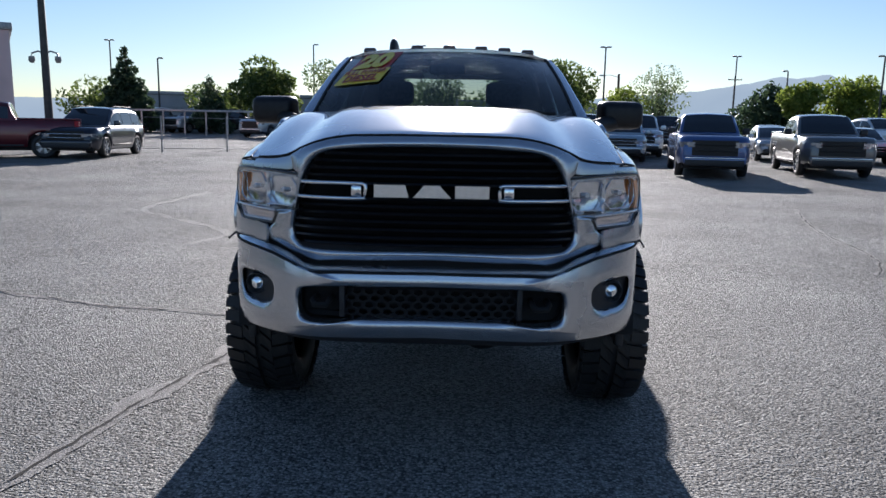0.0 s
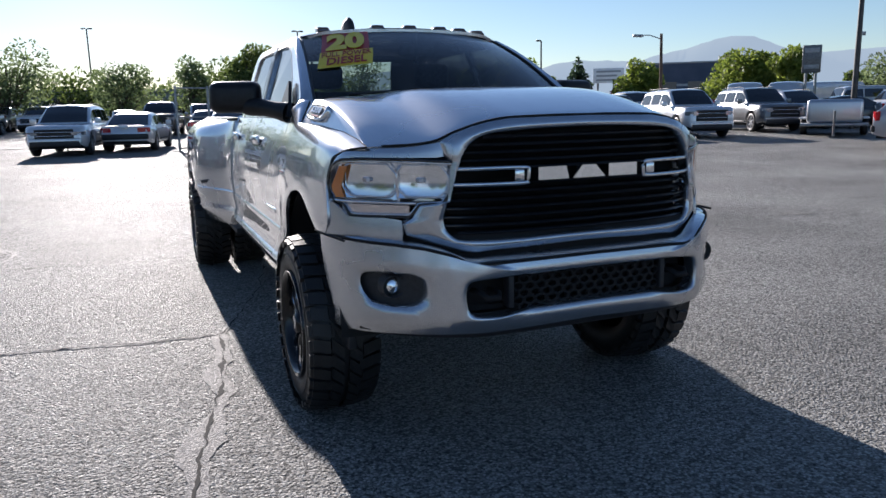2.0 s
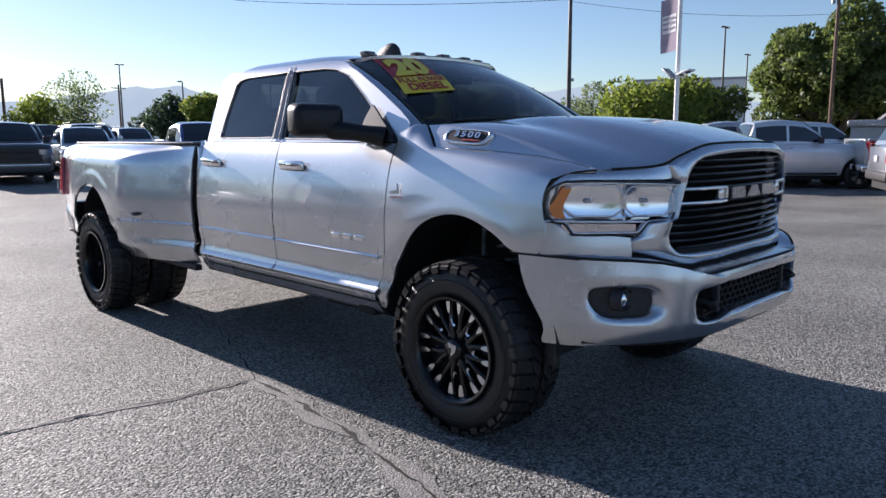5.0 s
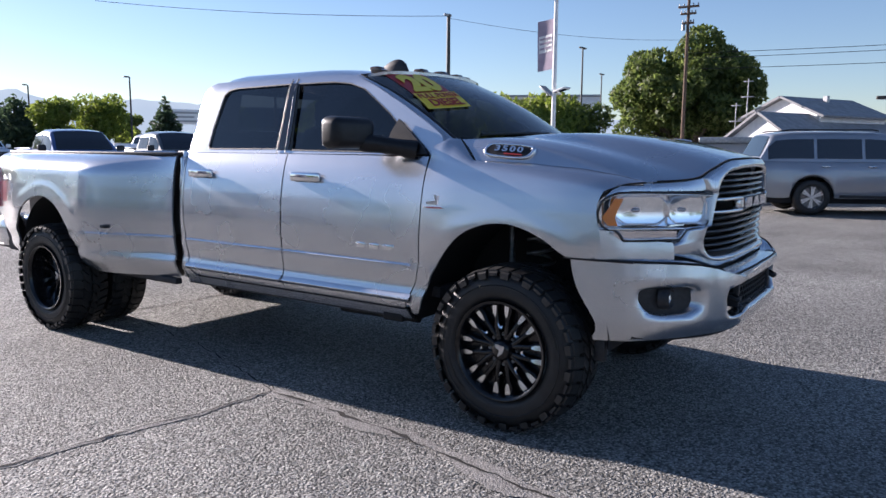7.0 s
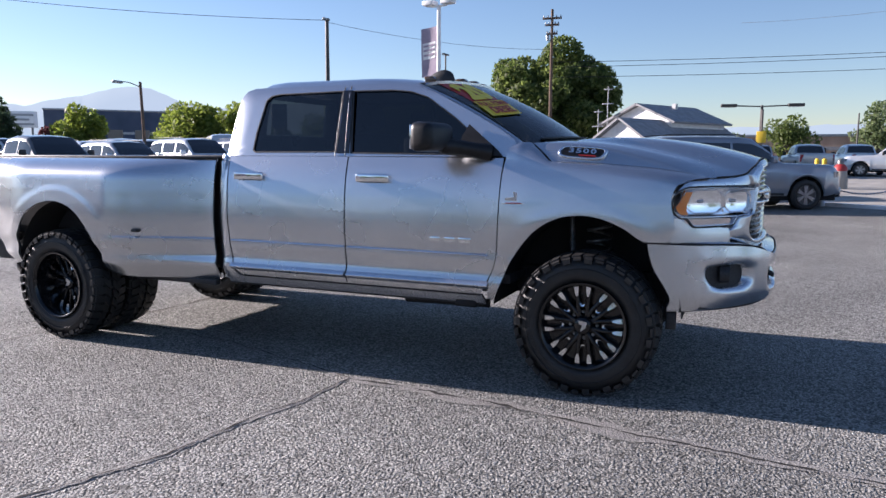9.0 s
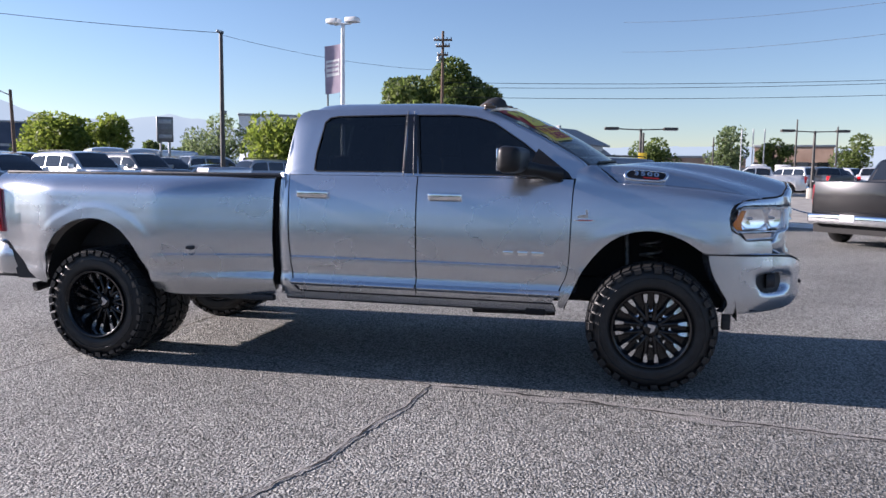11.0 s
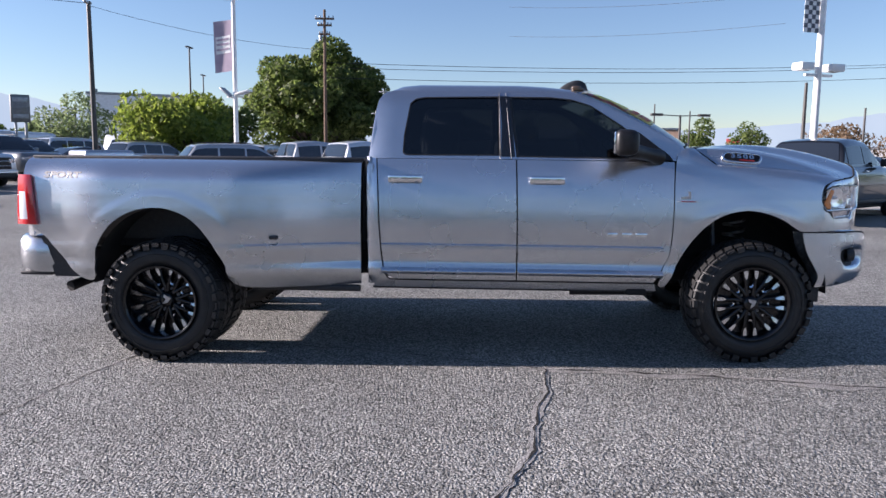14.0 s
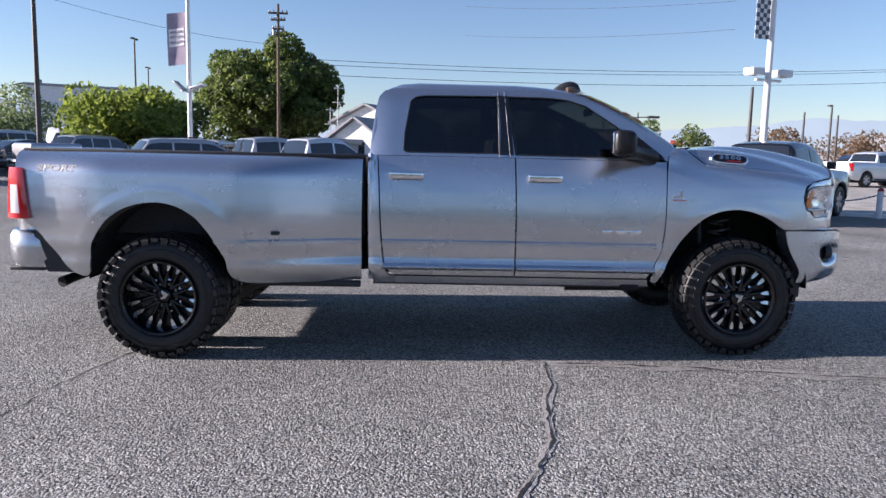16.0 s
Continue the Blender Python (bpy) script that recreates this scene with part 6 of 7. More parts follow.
    if s["bed"]:
        # flat black slab stands in for the dark inside of the open bed
        part("bed_well", box_bm(-W * 0.40, W * 0.40, R0 + 0.12, -nose - 0.10, s["belt"] + 0.0, s["belt"] + 0.06), M_DARK, root)
        for sg in (-1, 1):
            part("bed_rail", box_bm(sg * W * 0.435 - 0.045, sg * W * 0.435 + 0.045, R0 + 0.02, -nose - 0.03, s["belt"] + 0.02, s["belt"] + 0.075, 0.015), M_CAR, root)
        part("tailgate", box_bm(-W * 0.40, W * 0.40, -nose - 0.06, -nose + 0.03, 0.70, s["belt"] + 0.07, 0.02), M_CAR, root)
    elif kind in ("suv", "crossover"):
        for sg in (-1, 1):
            part("roof_rail", tube_bm([(sg * (wr - 0.06), A1 + 0.25, zr + 0.05), (sg * (wr - 0.06), A1 + 0.4, zr + 0.075), (sg * (wr - 0.06), R1 - 0.4, zr + 0.07), (sg * (wr - 0.06), R1 - 0.2, zr + 0.04)], 0.016, 6), M_PLASTIC, root)
        part("tailgate", box_bm(-W * 0.34, W * 0.34, -nose - 0.05, -nose + 0.012, 0.70, s["belt"] - 0.05, 0.015), M_CAR, root)
    return root


PROTOS = {}
SLATE = (0.33, 0.35, 0.385)
GUNMETAL = (0.15, 0.147, 0.14)
STEELBLUE = (0.06, 0.11, 0.27)
WHITE, SILVER, GREY, DKGREY, NAVY, BLUE, MAROON, BLACK, BEIGE, ICE = ((0.72, 0.73, 0.74), (0.45, 0.46, 0.48), (0.17, 0.175, 0.18), (0.045, 0.047, 0.05), (0.012, 0.016, 0.03), (0.02, 0.05, 0.14), (0.12, 0.008, 0.015), (0.012, 0.012, 0.014), (0.4, 0.36, 0.3), (0.42, 0.50, 0.55))
WORDS = {STEELBLUE: "steel blue", SLATE: "slate silver", GUNMETAL: "gunmetal grey", WHITE: "white", SILVER: "silver", GREY: "mid-grey", DKGREY: "dark grey", NAVY: "dark navy", BLUE: "deep blue", MAROON: "maroon", BLACK: "black", BEIGE: "beige", ICE: "pale blue-grey"}
NOUN = {"pickup": "crew-cab pickup truck", "suv": "large sport utility vehicle", "crossover": "crossover", "sedan": "four-door sedan", "van": "panel van"}


def park(kind, color, x, y, turn, where="parked on the lot", group="parked vehicles"):
    m = pose(x, y, ground_z(x, y), 0, 0, turn)
    if kind not in PROTOS:
        ob = PROTOS[kind] = make_car(kind)
        ob.matrix_world = m
    else:
        ob = copy_thing(PROTOS[kind], m)
    for o in ob.children_recursive:
        o.color = (*color, 1)
    tagged(ob, WORDS[color] + " " + NOUN[kind] + " " + where, "car" if kind in ("sedan", "crossover") else kind, group)
    return ob


ROW = "parked in a row"
for k, c, x, y, a in (
        ("crossover", NAVY, -13.63, 27.27, 5), ("crossover", WHITE, -3.87, 31.35, -9), ("pickup", STEELBLUE, 7.93, 24.49, -12), ("pickup", GUNMETAL, 11.81, 25.01, -12),
        ("crossover", SILVER, 16.72, 26.66, -15), ("suv", WHITE, 19.59, 25.51, -17), ("pickup", MAROON, -16.19, 24.73, -62), ("sedan", WHITE, -1.58, 32.60, 168),
        ("sedan", WHITE, 1.95, 31.75, 174), ("pickup", DKGREY, 3.41, 29.18, -8), ("suv", GREY, 24.66, 26.55, -20), ("crossover", ICE, 6.66, 31.48, -12),
        ("crossover", SILVER, 27.95, 27.43, -22), ("crossover", SILVER, 21.40, 14.90, 34), ("pickup", SILVER, 19.70, 12.00, 36), ("pickup", WHITE, 18.24, 10.01, 38),
        ("pickup", SILVER, 20.30, 5.60, 34), ("suv", SLATE, 15.90, 4.05, 27), ("pickup", BLACK, 12.12, -2.39, 42)):
    park(k, c, x, y, a, ROW)
FAR = "far off on the lot"
for k, c, x, y, a in (
        ("pickup", DKGREY, -24.54, 58.33, -25), ("suv", SILVER, -21.48, 58.82, -25), ("suv", BLACK, -19.15, 62.31, 80), ("pickup", SILVER, -13.36, 51.82, -18), ("pickup", BLACK, -10.82, 53.41, -10),
        ("crossover", GREY, -10.51, 62.31, -10), ("crossover", WHITE, -7.86, 60.82, -10), ("sedan", GREY, -16.4, 63.3, 85), ("pickup", DKGREY, -0.2, 46.87, -8), ("sedan", SILVER, -2.19, 50.35, 5), ("sedan", WHITE, -4.72, 48.83, 0),
        ("crossover", SILVER, 2.32, 48.88, 0), ("pickup", SILVER, 4.01, 41.5, -6), ("sedan", GREY, 1.78, 38.38, 170), ("suv", BLACK, 5.81, 36.72, -10), ("pickup", DKGREY, 8.24, 41.14, 10), ("suv", WHITE, 8.18, 35.21, -10),
        ("crossover", WHITE, 12.7, 41.75, -10), ("suv", BLACK, 12.01, 44.94, -12), ("sedan", SILVER, 13.57, 32.94, -12), ("sedan", WHITE, 16.62, 31.94, -12), ("crossover", WHITE, 19.45, 31.53, -14), ("pickup", SILVER, 22.44, 32.95, 165),
        ("sedan", GREY, 17.9, 43.97, -10), ("pickup", WHITE, 23.29, 42.96, 8), ("crossover", BLACK, 27.31, 40.46, 0), ("van", WHITE, 33.72, 33.13, 130), ("van", WHITE, 38.28, 33.82, 60), ("van", WHITE, 30.97, 33.66, 135), ("suv", WHITE, 37.59, 30.08, 60),
        ("suv", GREY, 37.2, 25.75, 80), ("pickup", WHITE, 36.9, 21.58, 80), ("crossover", WHITE, 31.68, 16.97, 85), ("pickup", WHITE, 24.33, 11.21, 40), ("sedan", DKGREY, 28.82, 25.03, 60), ("crossover", SILVER, 31.32, 22.71, 60), ("van", WHITE, 41.79, 27.78, 70),
        ("pickup", WHITE, 27.39, 36, 150), ("suv", SILVER, 29.79, 39.99, 20), ("pickup", MAROON, 35.25, 37.09, 60)):
    park(k, c, x, y, a, FAR)
FUEL = "by the fuel station"
for k, c, x, y, a in (
        ("pickup", WHITE, 44.32, -4.25, 172), ("pickup", SILVER, 46.97, 0.54, 100), ("pickup", WHITE, 48.53, -2.4, 100), ("suv", SILVER, 49.82, 3.58, 95), ("suv", WHITE, 53.67, -8.23, 120), ("pickup", DKGREY, 52.16, -10.14, 100),
        ("pickup", WHITE, 33.33, -18.32, 20), ("suv", WHITE, 52.65, -13.75, 70), ("pickup", SILVER, 50.05, -15.07, -62), ("pickup", WHITE, 47.46, -16.39, -62), ("suv", MAROON, 55.65, -11.67, -62), ("sedan", SILVER, 45.67, -20.28, -60), ("pickup", WHITE, 61.62, -14.71, -62),
        ("suv", GREY, 65.13, -12.35, -62), ("pickup", WHITE, 58.22, -18.15, -62), ("van", WHITE, 63.6, -22.56, -60), ("crossover", BLUE, 42.7, -24.17, -60), ("suv", WHITE, 38.32, -24.61, -60), ("pickup", GREY, 69.64, -9.05, -62), ("sedan", MAROON, 51.65, -24.31, -60)):
    park(k, c, x, y, a, FUEL)


# ---- trees ----
def leaf_cloud(centers, radii, count, size, rng, flat=0.75, drop=0.0):
    """Many small leaf quads spread in clumps, as plain vertex and face lists."""
    n = count
    w = np.array([r ** 2 for r in radii])
    pick = rng.choice(len(centers), n, p=w / w.sum())
    d = rng.normal(size=(n, 3))
    d /= np.linalg.norm(d, axis=1)[:, None]
    rad = rng.uniform(0.55, 1.0, n) ** 0.5
    c = np.array(centers)[pick] + d * (np.array(radii)[pick] * rad)[:, None] * np.array([1, 1, flat])
    c[:, 2] -= drop * rng.uniform(0, 1, n)
    a = rng.normal(size=(n, 3))
    a /= np.linalg.norm(a, axis=1)[:, None]
    b = np.cross(a, d + rng.normal(scale=0.6, size=(n, 3)))
    b /= np.linalg.norm(b, axis=1)[:, None] + 1e-9
    s = size * rng.uniform(0.6, 1.35, n)[:, None]
    v = np.stack([c - a * s, c - b * s * 0.45, c + a * s, c + b * s * 0.45], 1).reshape(-1, 3)
    f = np.arange(n * 4).reshape(-1, 4)
    return v, f


def tree(name, label, x, y, height, width, trunk_h, leaf, seed, count=2600, size=0.2, shape="round", clumps=26, z0=None):
    rng = np.random.default_rng(seed)
    z = ground_z(x, y) if z0 is None else z0
    root = thing(name, label, "tree", at=pose(x, y, z))
    r0 = max(0.05, width * 0.035)
    top = Vector((rng.uniform(-0.2, 0.2), rng.uniform(-0.2, 0.2), height * (0.95 if shape == "cone" else 0.72)))
    bm = tube_bm([(0, 0, -0.1), (0.03, 0.02, trunk_h * 0.5), (top.x * 0.4, top.y * 0.4, trunk_h), (top.x, top.y, top.z)], [r0 * 1.25, r0, r0 * 0.8, r0 * 0.2], 8)
    centers, radii = [], []
    for k in range(clumps):
        if shape == "cone":
            f = (k + 0.5) / clumps
            hz = trunk_h + (height - trunk_h) * f
            rr = width / 2 * (1 - f) ** 0.85
            an = k * 2.4 + rng.uniform(-0.3, 0.3)
            p = Vector((rr * 0.62 * math.cos(an), rr * 0.62 * math.sin(an), hz - 0.1 * height * (1 - f) * 0.3))
            cr = max(0.22, rr * 0.62)
        else:
            u = rng.normal(size=3)
            u /= np.linalg.norm(u)
            rr = rng.uniform(0.1, 1.0) ** 0.45 * 0.86
            zc = (trunk_h + height) / 2
            p = Vector((u[0] * rr * width / 2, u[1] * rr * width / 2, zc + u[2] * rr * (height - trunk_h) / 2))
            cr = width * rng.uniform(0.65, 1.4) / clumps ** 0.5
        centers.append(tuple(p))
        radii.append(cr)
        if shape != "cone" or k % 3 == 0:
            st = Vector((0, 0, trunk_h * rng.uniform(0.7, 1.1) if shape != "cone" else p.z + 0.1))
            mid = st.lerp(p, 0.5) + Vector((0, 0, 0.08 * height if shape != "cone" else 0))
            tube_bm([st, mid, p], [r0 * 0.45, r0 * 0.28, r0 * 0.08], 5, bm)
    part("trunk", bm, M_BARK, root)
    v, f = leaf_cloud(centers, radii, count, size, rng, 0.8 if shape != "cone" else 0.55)
    me = bpy.data.meshes.new("crown")
    me.from_pydata(v.tolist(), [], f.tolist())
    me.materials.append(leaf)
    cr = new("crown", me)
    cr.parent = root
    tagged(cr, kind="stuff")
    return root


BROAD, PINE = "green broad-leaved tree behind the lot", "dark green conifer behind the lot"
tree("tree", "large dense green tree beside a utility pole", 47.0, 17.5, 9.1, 11.1, 0.7, M_LEAF, 1, 52000, 0.19, clumps=110)
tree("tree", "low spreading yellow-green tree", 34.4, 23.1, 4.6, 7.3, 0.8, M_LEAF_GOLD, 2, 9000, 0.17, clumps=60)
tree("tree", "low spreading yellow-green tree", 37.9, 22.2, 4.6, 5.5, 0.8, M_LEAF, 3, 6500, 0.17, clumps=50)
for i, (x, y, h, w, t, lf, n, sz, sh, lb) in enumerate((
        (-25.9, 56.4, 6.3, 4.4, 0.9, M_NEEDLE, 9000, 0.18, "cone", PINE), (-19.6, 56.8, 4.4, 3.2, 0.6, M_NEEDLE, 3600, 0.15, "cone", PINE), (-17.1, 64.1, 6.0, 6.2, 0.8, M_LEAF, 6500, 0.19, "round", BROAD),
        (-10.2, 63.6, 6.4, 6.5, 0.9, M_LEAF_GREY, 3600, 0.16, "round", BROAD), (-2.2, 62.7, 5.1, 5.3, 0.7, M_LEAF_GREY, 3000, 0.15, "round", BROAD), (2.8, 66.5, 6.0, 4.2, 0.8, M_LEAF_GREY, 2200, 0.17, "round", BROAD),
        (6.7, 60.2, 6.6, 6.1, 0.9, M_LEAF, 6500, 0.17, "round", BROAD), (10.6, 49.5, 3.8, 3.5, 0.5, M_LEAF_GOLD, 3600, 0.12, "round", BROAD), (13.0, 50.8, 5.2, 4.6, 0.7, M_LEAF_GREY, 2400, 0.11, "round", BROAD),
        (29.3, 72.6, 5.5, 9.1, 0.8, M_NEEDLE, 5200, 0.26, "cone", PINE), (29.4, 65.9, 5.7, 4.1, 0.8, M_LEAF_GOLD, 4200, 0.20, "round", BROAD), (33.6, 65.8, 5.4, 5.2, 0.8, M_LEAF_GOLD, 4200, 0.21, "round", BROAD),
        (38.4, 69.9, 4.7, 3.1, 0.7, M_LEAF, 2400, 0.23, "round", BROAD), (44.6, 72.2, 6.3, 4.7, 0.9, M_NEEDLE, 3600, 0.24, "cone", PINE), (46.7, 64.0, 5.3, 5.1, 0.7, M_LEAF_GOLD, 3800, 0.23, "round", BROAD),
        (63.3, 89.2, 4.7, 3.2, 0.7, M_RUSSET, 1500, 0.31, "round", "dark red-leaved tree behind the lot"), (50.2, 53.6, 5.4, 6.4, 0.8, M_LEAF_GOLD, 4600, 0.21, "round", BROAD), (49.2, 47.1, 5.5, 3.9, 0.8, M_LEAF_GOLD, 3600, 0.20, "round", BROAD),
        (50.8, 52.1, 5.3, 3.4, 0.7, M_LEAF_GOLD, 2600, 0.21, "round", BROAD), (67.9, 55.9, 4.2, 2.7, 0.6, M_LEAF, 1800, 0.24, "round", BROAD), (47.5, 35.8, 5.3, 5.1, 0.7, M_LEAF_GREY, 4200, 0.14, "round", BROAD),
        (69.2, 53.9, 3.3, 2.4, 0.5, M_LEAF_GREY, 1400, 0.24, "round", BROAD), (70.2, 52.9, 4.4, 2.7, 0.6, M_LEAF_GREY, 1500, 0.24, "round", BROAD), (-22.13, 65.81, 3.6, 6.0, 0.5, M_LEAF, 2200, 0.2, "round", BROAD),
        (-29.99, 59.85, 4.0, 6.0, 0.5, M_LEAF, 2200, 0.2, "round", BROAD), (7.49, 71.92, 3.8, 10.0, 0.4, M_LEAF, 3000, 0.25, "round", BROAD), (-4.58, 75.83, 3.6, 12.0, 0.4, M_LEAF, 3000, 0.25, "round", BROAD),
        (75.89, 6.86, 3.6, 5.0, 0.8, M_LEAF_GREY, 2200, 0.22, "round", BROAD), (81.77, 0.38, 5.6, 5.0, 0.8, M_LEAF, 2200, 0.22, "round", BROAD), (89.63, -8.5, 7.4, 5.0, 1.0, M_LEAF_GREY, 2000, 0.25, "round", BROAD),
        (91.57, -14.36, 7.0, 4.0, 0.6, M_LEAF, 2000, 0.25, "round", BROAD), (73.56, -32.53, 4.6, 7.0, 0.5, M_DRY, 2200, 0.22, "round", "dry brown scrub far off"), (79.56, -44.43, 4.2, 8.0, 0.4, M_DRY, 2200, 0.22, "round", "dry brown scrub far off"),
        (57.67, -46.14, 6.0, 6.0, 0.6, M_LEAF_GOLD, 2600, 0.2, "round", BROAD), (53.68, -50.09, 5.4, 5.0, 0.6, M_LEAF, 2400, 0.2, "round", BROAD), (97.49, -25.16, 6.4, 5.0, 0.8, M_LEAF, 1800, 0.25, "round", BROAD),
        (103.45, -34.05, 6.0, 6.0, 0.8, M_LEAF, 1800, 0.25, "round", BROAD))):
    tree("conifer" if sh == "cone" else "tree", lb, x, y, h, w, t, lf, 10 + i, n, sz, sh, 30 if sh == "cone" else 24)

for i, (x, y, h, w) in enumerate(((-46, -8, 6.5, 8), (-42, 3, 5.0, 7), (-50, 11, 8.0, 7), (-44, 19, 5.4, 8), (-52, 27, 7.2, 9), (-46, 38, 6.0, 8), (-48, 50, 7.5, 9), (-38, -24, 6.5, 9), (-20, -42, 7, 9), (4, -48, 6, 10), (24, -40, 6, 8))):
    tree("tree", "green broad-leaved tree across the lot", x, y, h, w, 0.9, M_LEAF if i % 2 else M_LEAF_GREY, 400 + i, 2200, 0.26)

# ---- poles, lamps, wires ----


def lamp_pole(x, y, h, heads, label="tall dark parking-lot lamp pole", mtl=None, span=0.3, turn=0.0, head_size=(0.42, 0.26, 0.12)):
    z = ground_z(x, y)
    k = max(1.0, h / 9)
    span, head_size = span * k, tuple(q * k for q in head_size)
    root = thing("street_lamp", label, "street lamp", "lot lamps", at=pose(x, y, z, 0, 0, turn))
    part("pole", tube_bm([(0, 0, -0.05), (0, 0, h)], [0.10 * k, 0.065 * k], 10), mtl or M_BRONZE, root)
    part("base", spin_bm([(0.0, 0.26), (0.55, 0.26), (0.6, 0.22), (0.6, 0.001)], 14, 'z'), M_CONCRETE, root)
    for sg in heads:
        part("arm", tube_bm([(0, 0, h - 0.06), (sg * span, 0, h)], 0.035, 6), mtl or M_BRONZE, root)
        hw, hd, hh = head_size
        hb = part("lamp_head", box_bm(sg * span - hw / 2, sg * span + hw / 2, -hd / 2, hd / 2, h - hh / 2, h + hh / 2, 0.03), mtl or M_BRONZE, root)
        part("lens", box_bm(sg * span - hw * 0.38, sg * span + hw * 0.38, -hd * 0.38, hd * 0.38, h - hh / 2 - 0.012, h - hh / 2 + 0.01), M_WHITELENS, hb)
    return root


for x, y, h, heads in ((-17.9, 87.7, 9.8, (1, )), (-28.7, 69.2, 6.5, (1, )), (-5.8, 96.0, 10.7, (-1, 1)), (12.7, 69.2, 8.1, (-1, 1)), (36.8, 103.7, 10.7, (-1, 1)),
                       (33.0, 60.4, 6.8, (-1, )), (31.6, 74.7, 6.6, (-1, )), (-41.1, 85.7, 9.8, (-1, 1)), (76.7, 38.3, 12.6, (-1, 1)), (97.3, 44.4, 11.7, (-1, 1)),
                       (66.8, -11.4, 6.3, ()), (66.0, -14.6, 5.6, ()), (46.8, -21.2, 4.8, ()), (47.7, -23.7, 5.4, (1, )), (51.0, -26.1, 4.9, ()),
                       (73.0, -5.0, 5.0, ()), (26.4, -8.1, 4.6, ())):
    lamp_pole(x, y, h, heads)
for x, y, h in ((34.5, 3.27, 3.76), (40.2, -6.6, 3.9)):
    lamp_pole(x, y, h, (-1, 1), "dark T-shaped lamp pole with two flat heads", None, 1.55, 100, (0.75, 0.28, 0.15))


def utility_pole(x, y, h, cross=(), lamp=0, label="weathered wooden utility pole", lean=0.0, turn=0, mtl=None, girth=0.16):
    z = ground_z(x, y)
    root = thing("utility_pole", label, "utility pole", at=pose(x, y, z, lean, 0, turn))
    part("pole", tube_bm([(0, 0, -0.1), (0, 0, h)], [girth, girth * 0.7], 12), mtl or M_WOODPOLE, root)
    for zc, w in cross:
        part("crossarm", box_bm(-w, w, -0.06, 0.06, zc - 0.06, zc + 0.06, 0.01), mtl or M_WOODPOLE, root)
        for k in (-0.9, -0.45, 0.45, 0.9):
            part("insulator", spin_bm([(zc + 0.06, 0.03), (zc + 0.12, 0.045), (zc + 0.2, 0.02), (zc + 0.2, 0.001)], 8, 'z'), M_GALV, root).location = (k * w, 0, 0)
    if lamp:
        part("lamp_arm", tube_bm([(0, 0, h - 0.3), (lamp * 0.8, 0, h - 0.1), (lamp * 1.6, 0, h - 0.12)], 0.03, 6), M_GALV, root)
        part("lamp_head", box_bm(lamp * 1.6 - 0.3, lamp * 1.6 + 0.3, -0.12, 0.12, h - 0.22, h - 0.08, 0.04), M_GALV, root)
    return root


utility_pole(40.88, 15.71, 10.31, ((9.76, 0.6), (9.36, 0.45), (8.81, 0.35)), 0, "brown wooden utility pole with crossarms", turn=95, girth=0.12)
part("transformer", spin_bm([(0.0, 0.001), (0.0, 0.11), (0.32, 0.11), (0.34, 0.001)], 14, 'z'), M_GALV, bpy.data.objects["utility_pole"]).location = (0.26, 0, 8.41)
utility_pole(27.69, 23.98, 8.10, (), 0, "dark weathered pole with small cameras", mtl=M_BRONZE, girth=0.13)
utility_pole(26.22, 35.14, 5.11, (), -1, "leaning utility pole with a street lamp arm", lean=-2, girth=0.11)
utility_pole(15.02, 74.21, 6.03, (), -1, "utility pole with a street lamp arm")
utility_pole(-16.25, 28.80, 8.5, (), 0, "dark pole with two dome cameras on curved arms", mtl=M_BRONZE)
_p = bpy.data.objects["utility_pole.004"]
for s in (-1, 1):
    part("camera_arm", tube_bm([(0, 0, 3.76), (s * 0.25, 0, 3.86), (s * 0.50, 0, 3.78), (s * 0.52, 0, 3.66)], 0.035, 6), M_GALV, _p)
    part("dome_camera", spin_bm([(0.0, 0.001), (0.0, 0.11), (-0.15, 0.12), (-0.24, 0.07), (-0.25, 0.001)], 14, 'z'), M_GALV, _p).location = (s * 0.52, 0, 3.66)
for xx in (-21.0, 39.0, 15.0):
    utility_pole(xx, 110.0, 8.5, ((8.0, 1.0), ), 0)
part("camera_box", box_bm(0.05, 0.35, -0.06, 0.06, 4.02, 4.18, 0.02), M_GALV, bpy.data.objects["utility_pole.001"])
part("camera_box", box_bm(-0.35, 0.2, -0.06, 0.06, 7.98, 8.10, 0.02), M_GALV, bpy.data.objects["utility_pole.001"])


def wire(a, b, sag, r=0.014):
    a, b = Vector(a), Vector(b)
    pts = [a.lerp(b, t) - Vector((0, 0, sag * 4 * t * (1 - t))) for t in np.linspace(0, 1, 25)]
    tagged(part("overhead_wire", tube_bm(pts, r, 5, caps=False), M_CABLE), "thin black overhead wire between poles", "wire", "overhead wires")


wire((27.69, 23.98, 8.30), (19.32, 41.94, 9.56), 0.25, 0.014)
wire((27.69, 23.98, 8.20), (40.88, 15.71, 8.11), 0.35, 0.010)
wire((40.88, 15.56, 7.32), (56.80, -33.96, 9.66), 0.50, 0.017)
wire((40.88, 15.71, 7.02), (56.80, -33.81, 9.47), 0.50, 0.017)
wire((40.88, 15.86, 6.40), (56.80, -33.66, 8.55), 0.50, 0.017)
wire((33.63, 4.39, 9.34), (21.83, -5.20, 7.51), 0.2, 0.006)
wire((33.63, 4.39, 7.84), (21.83, -5.20, 6.47), 0.2, 0.006)

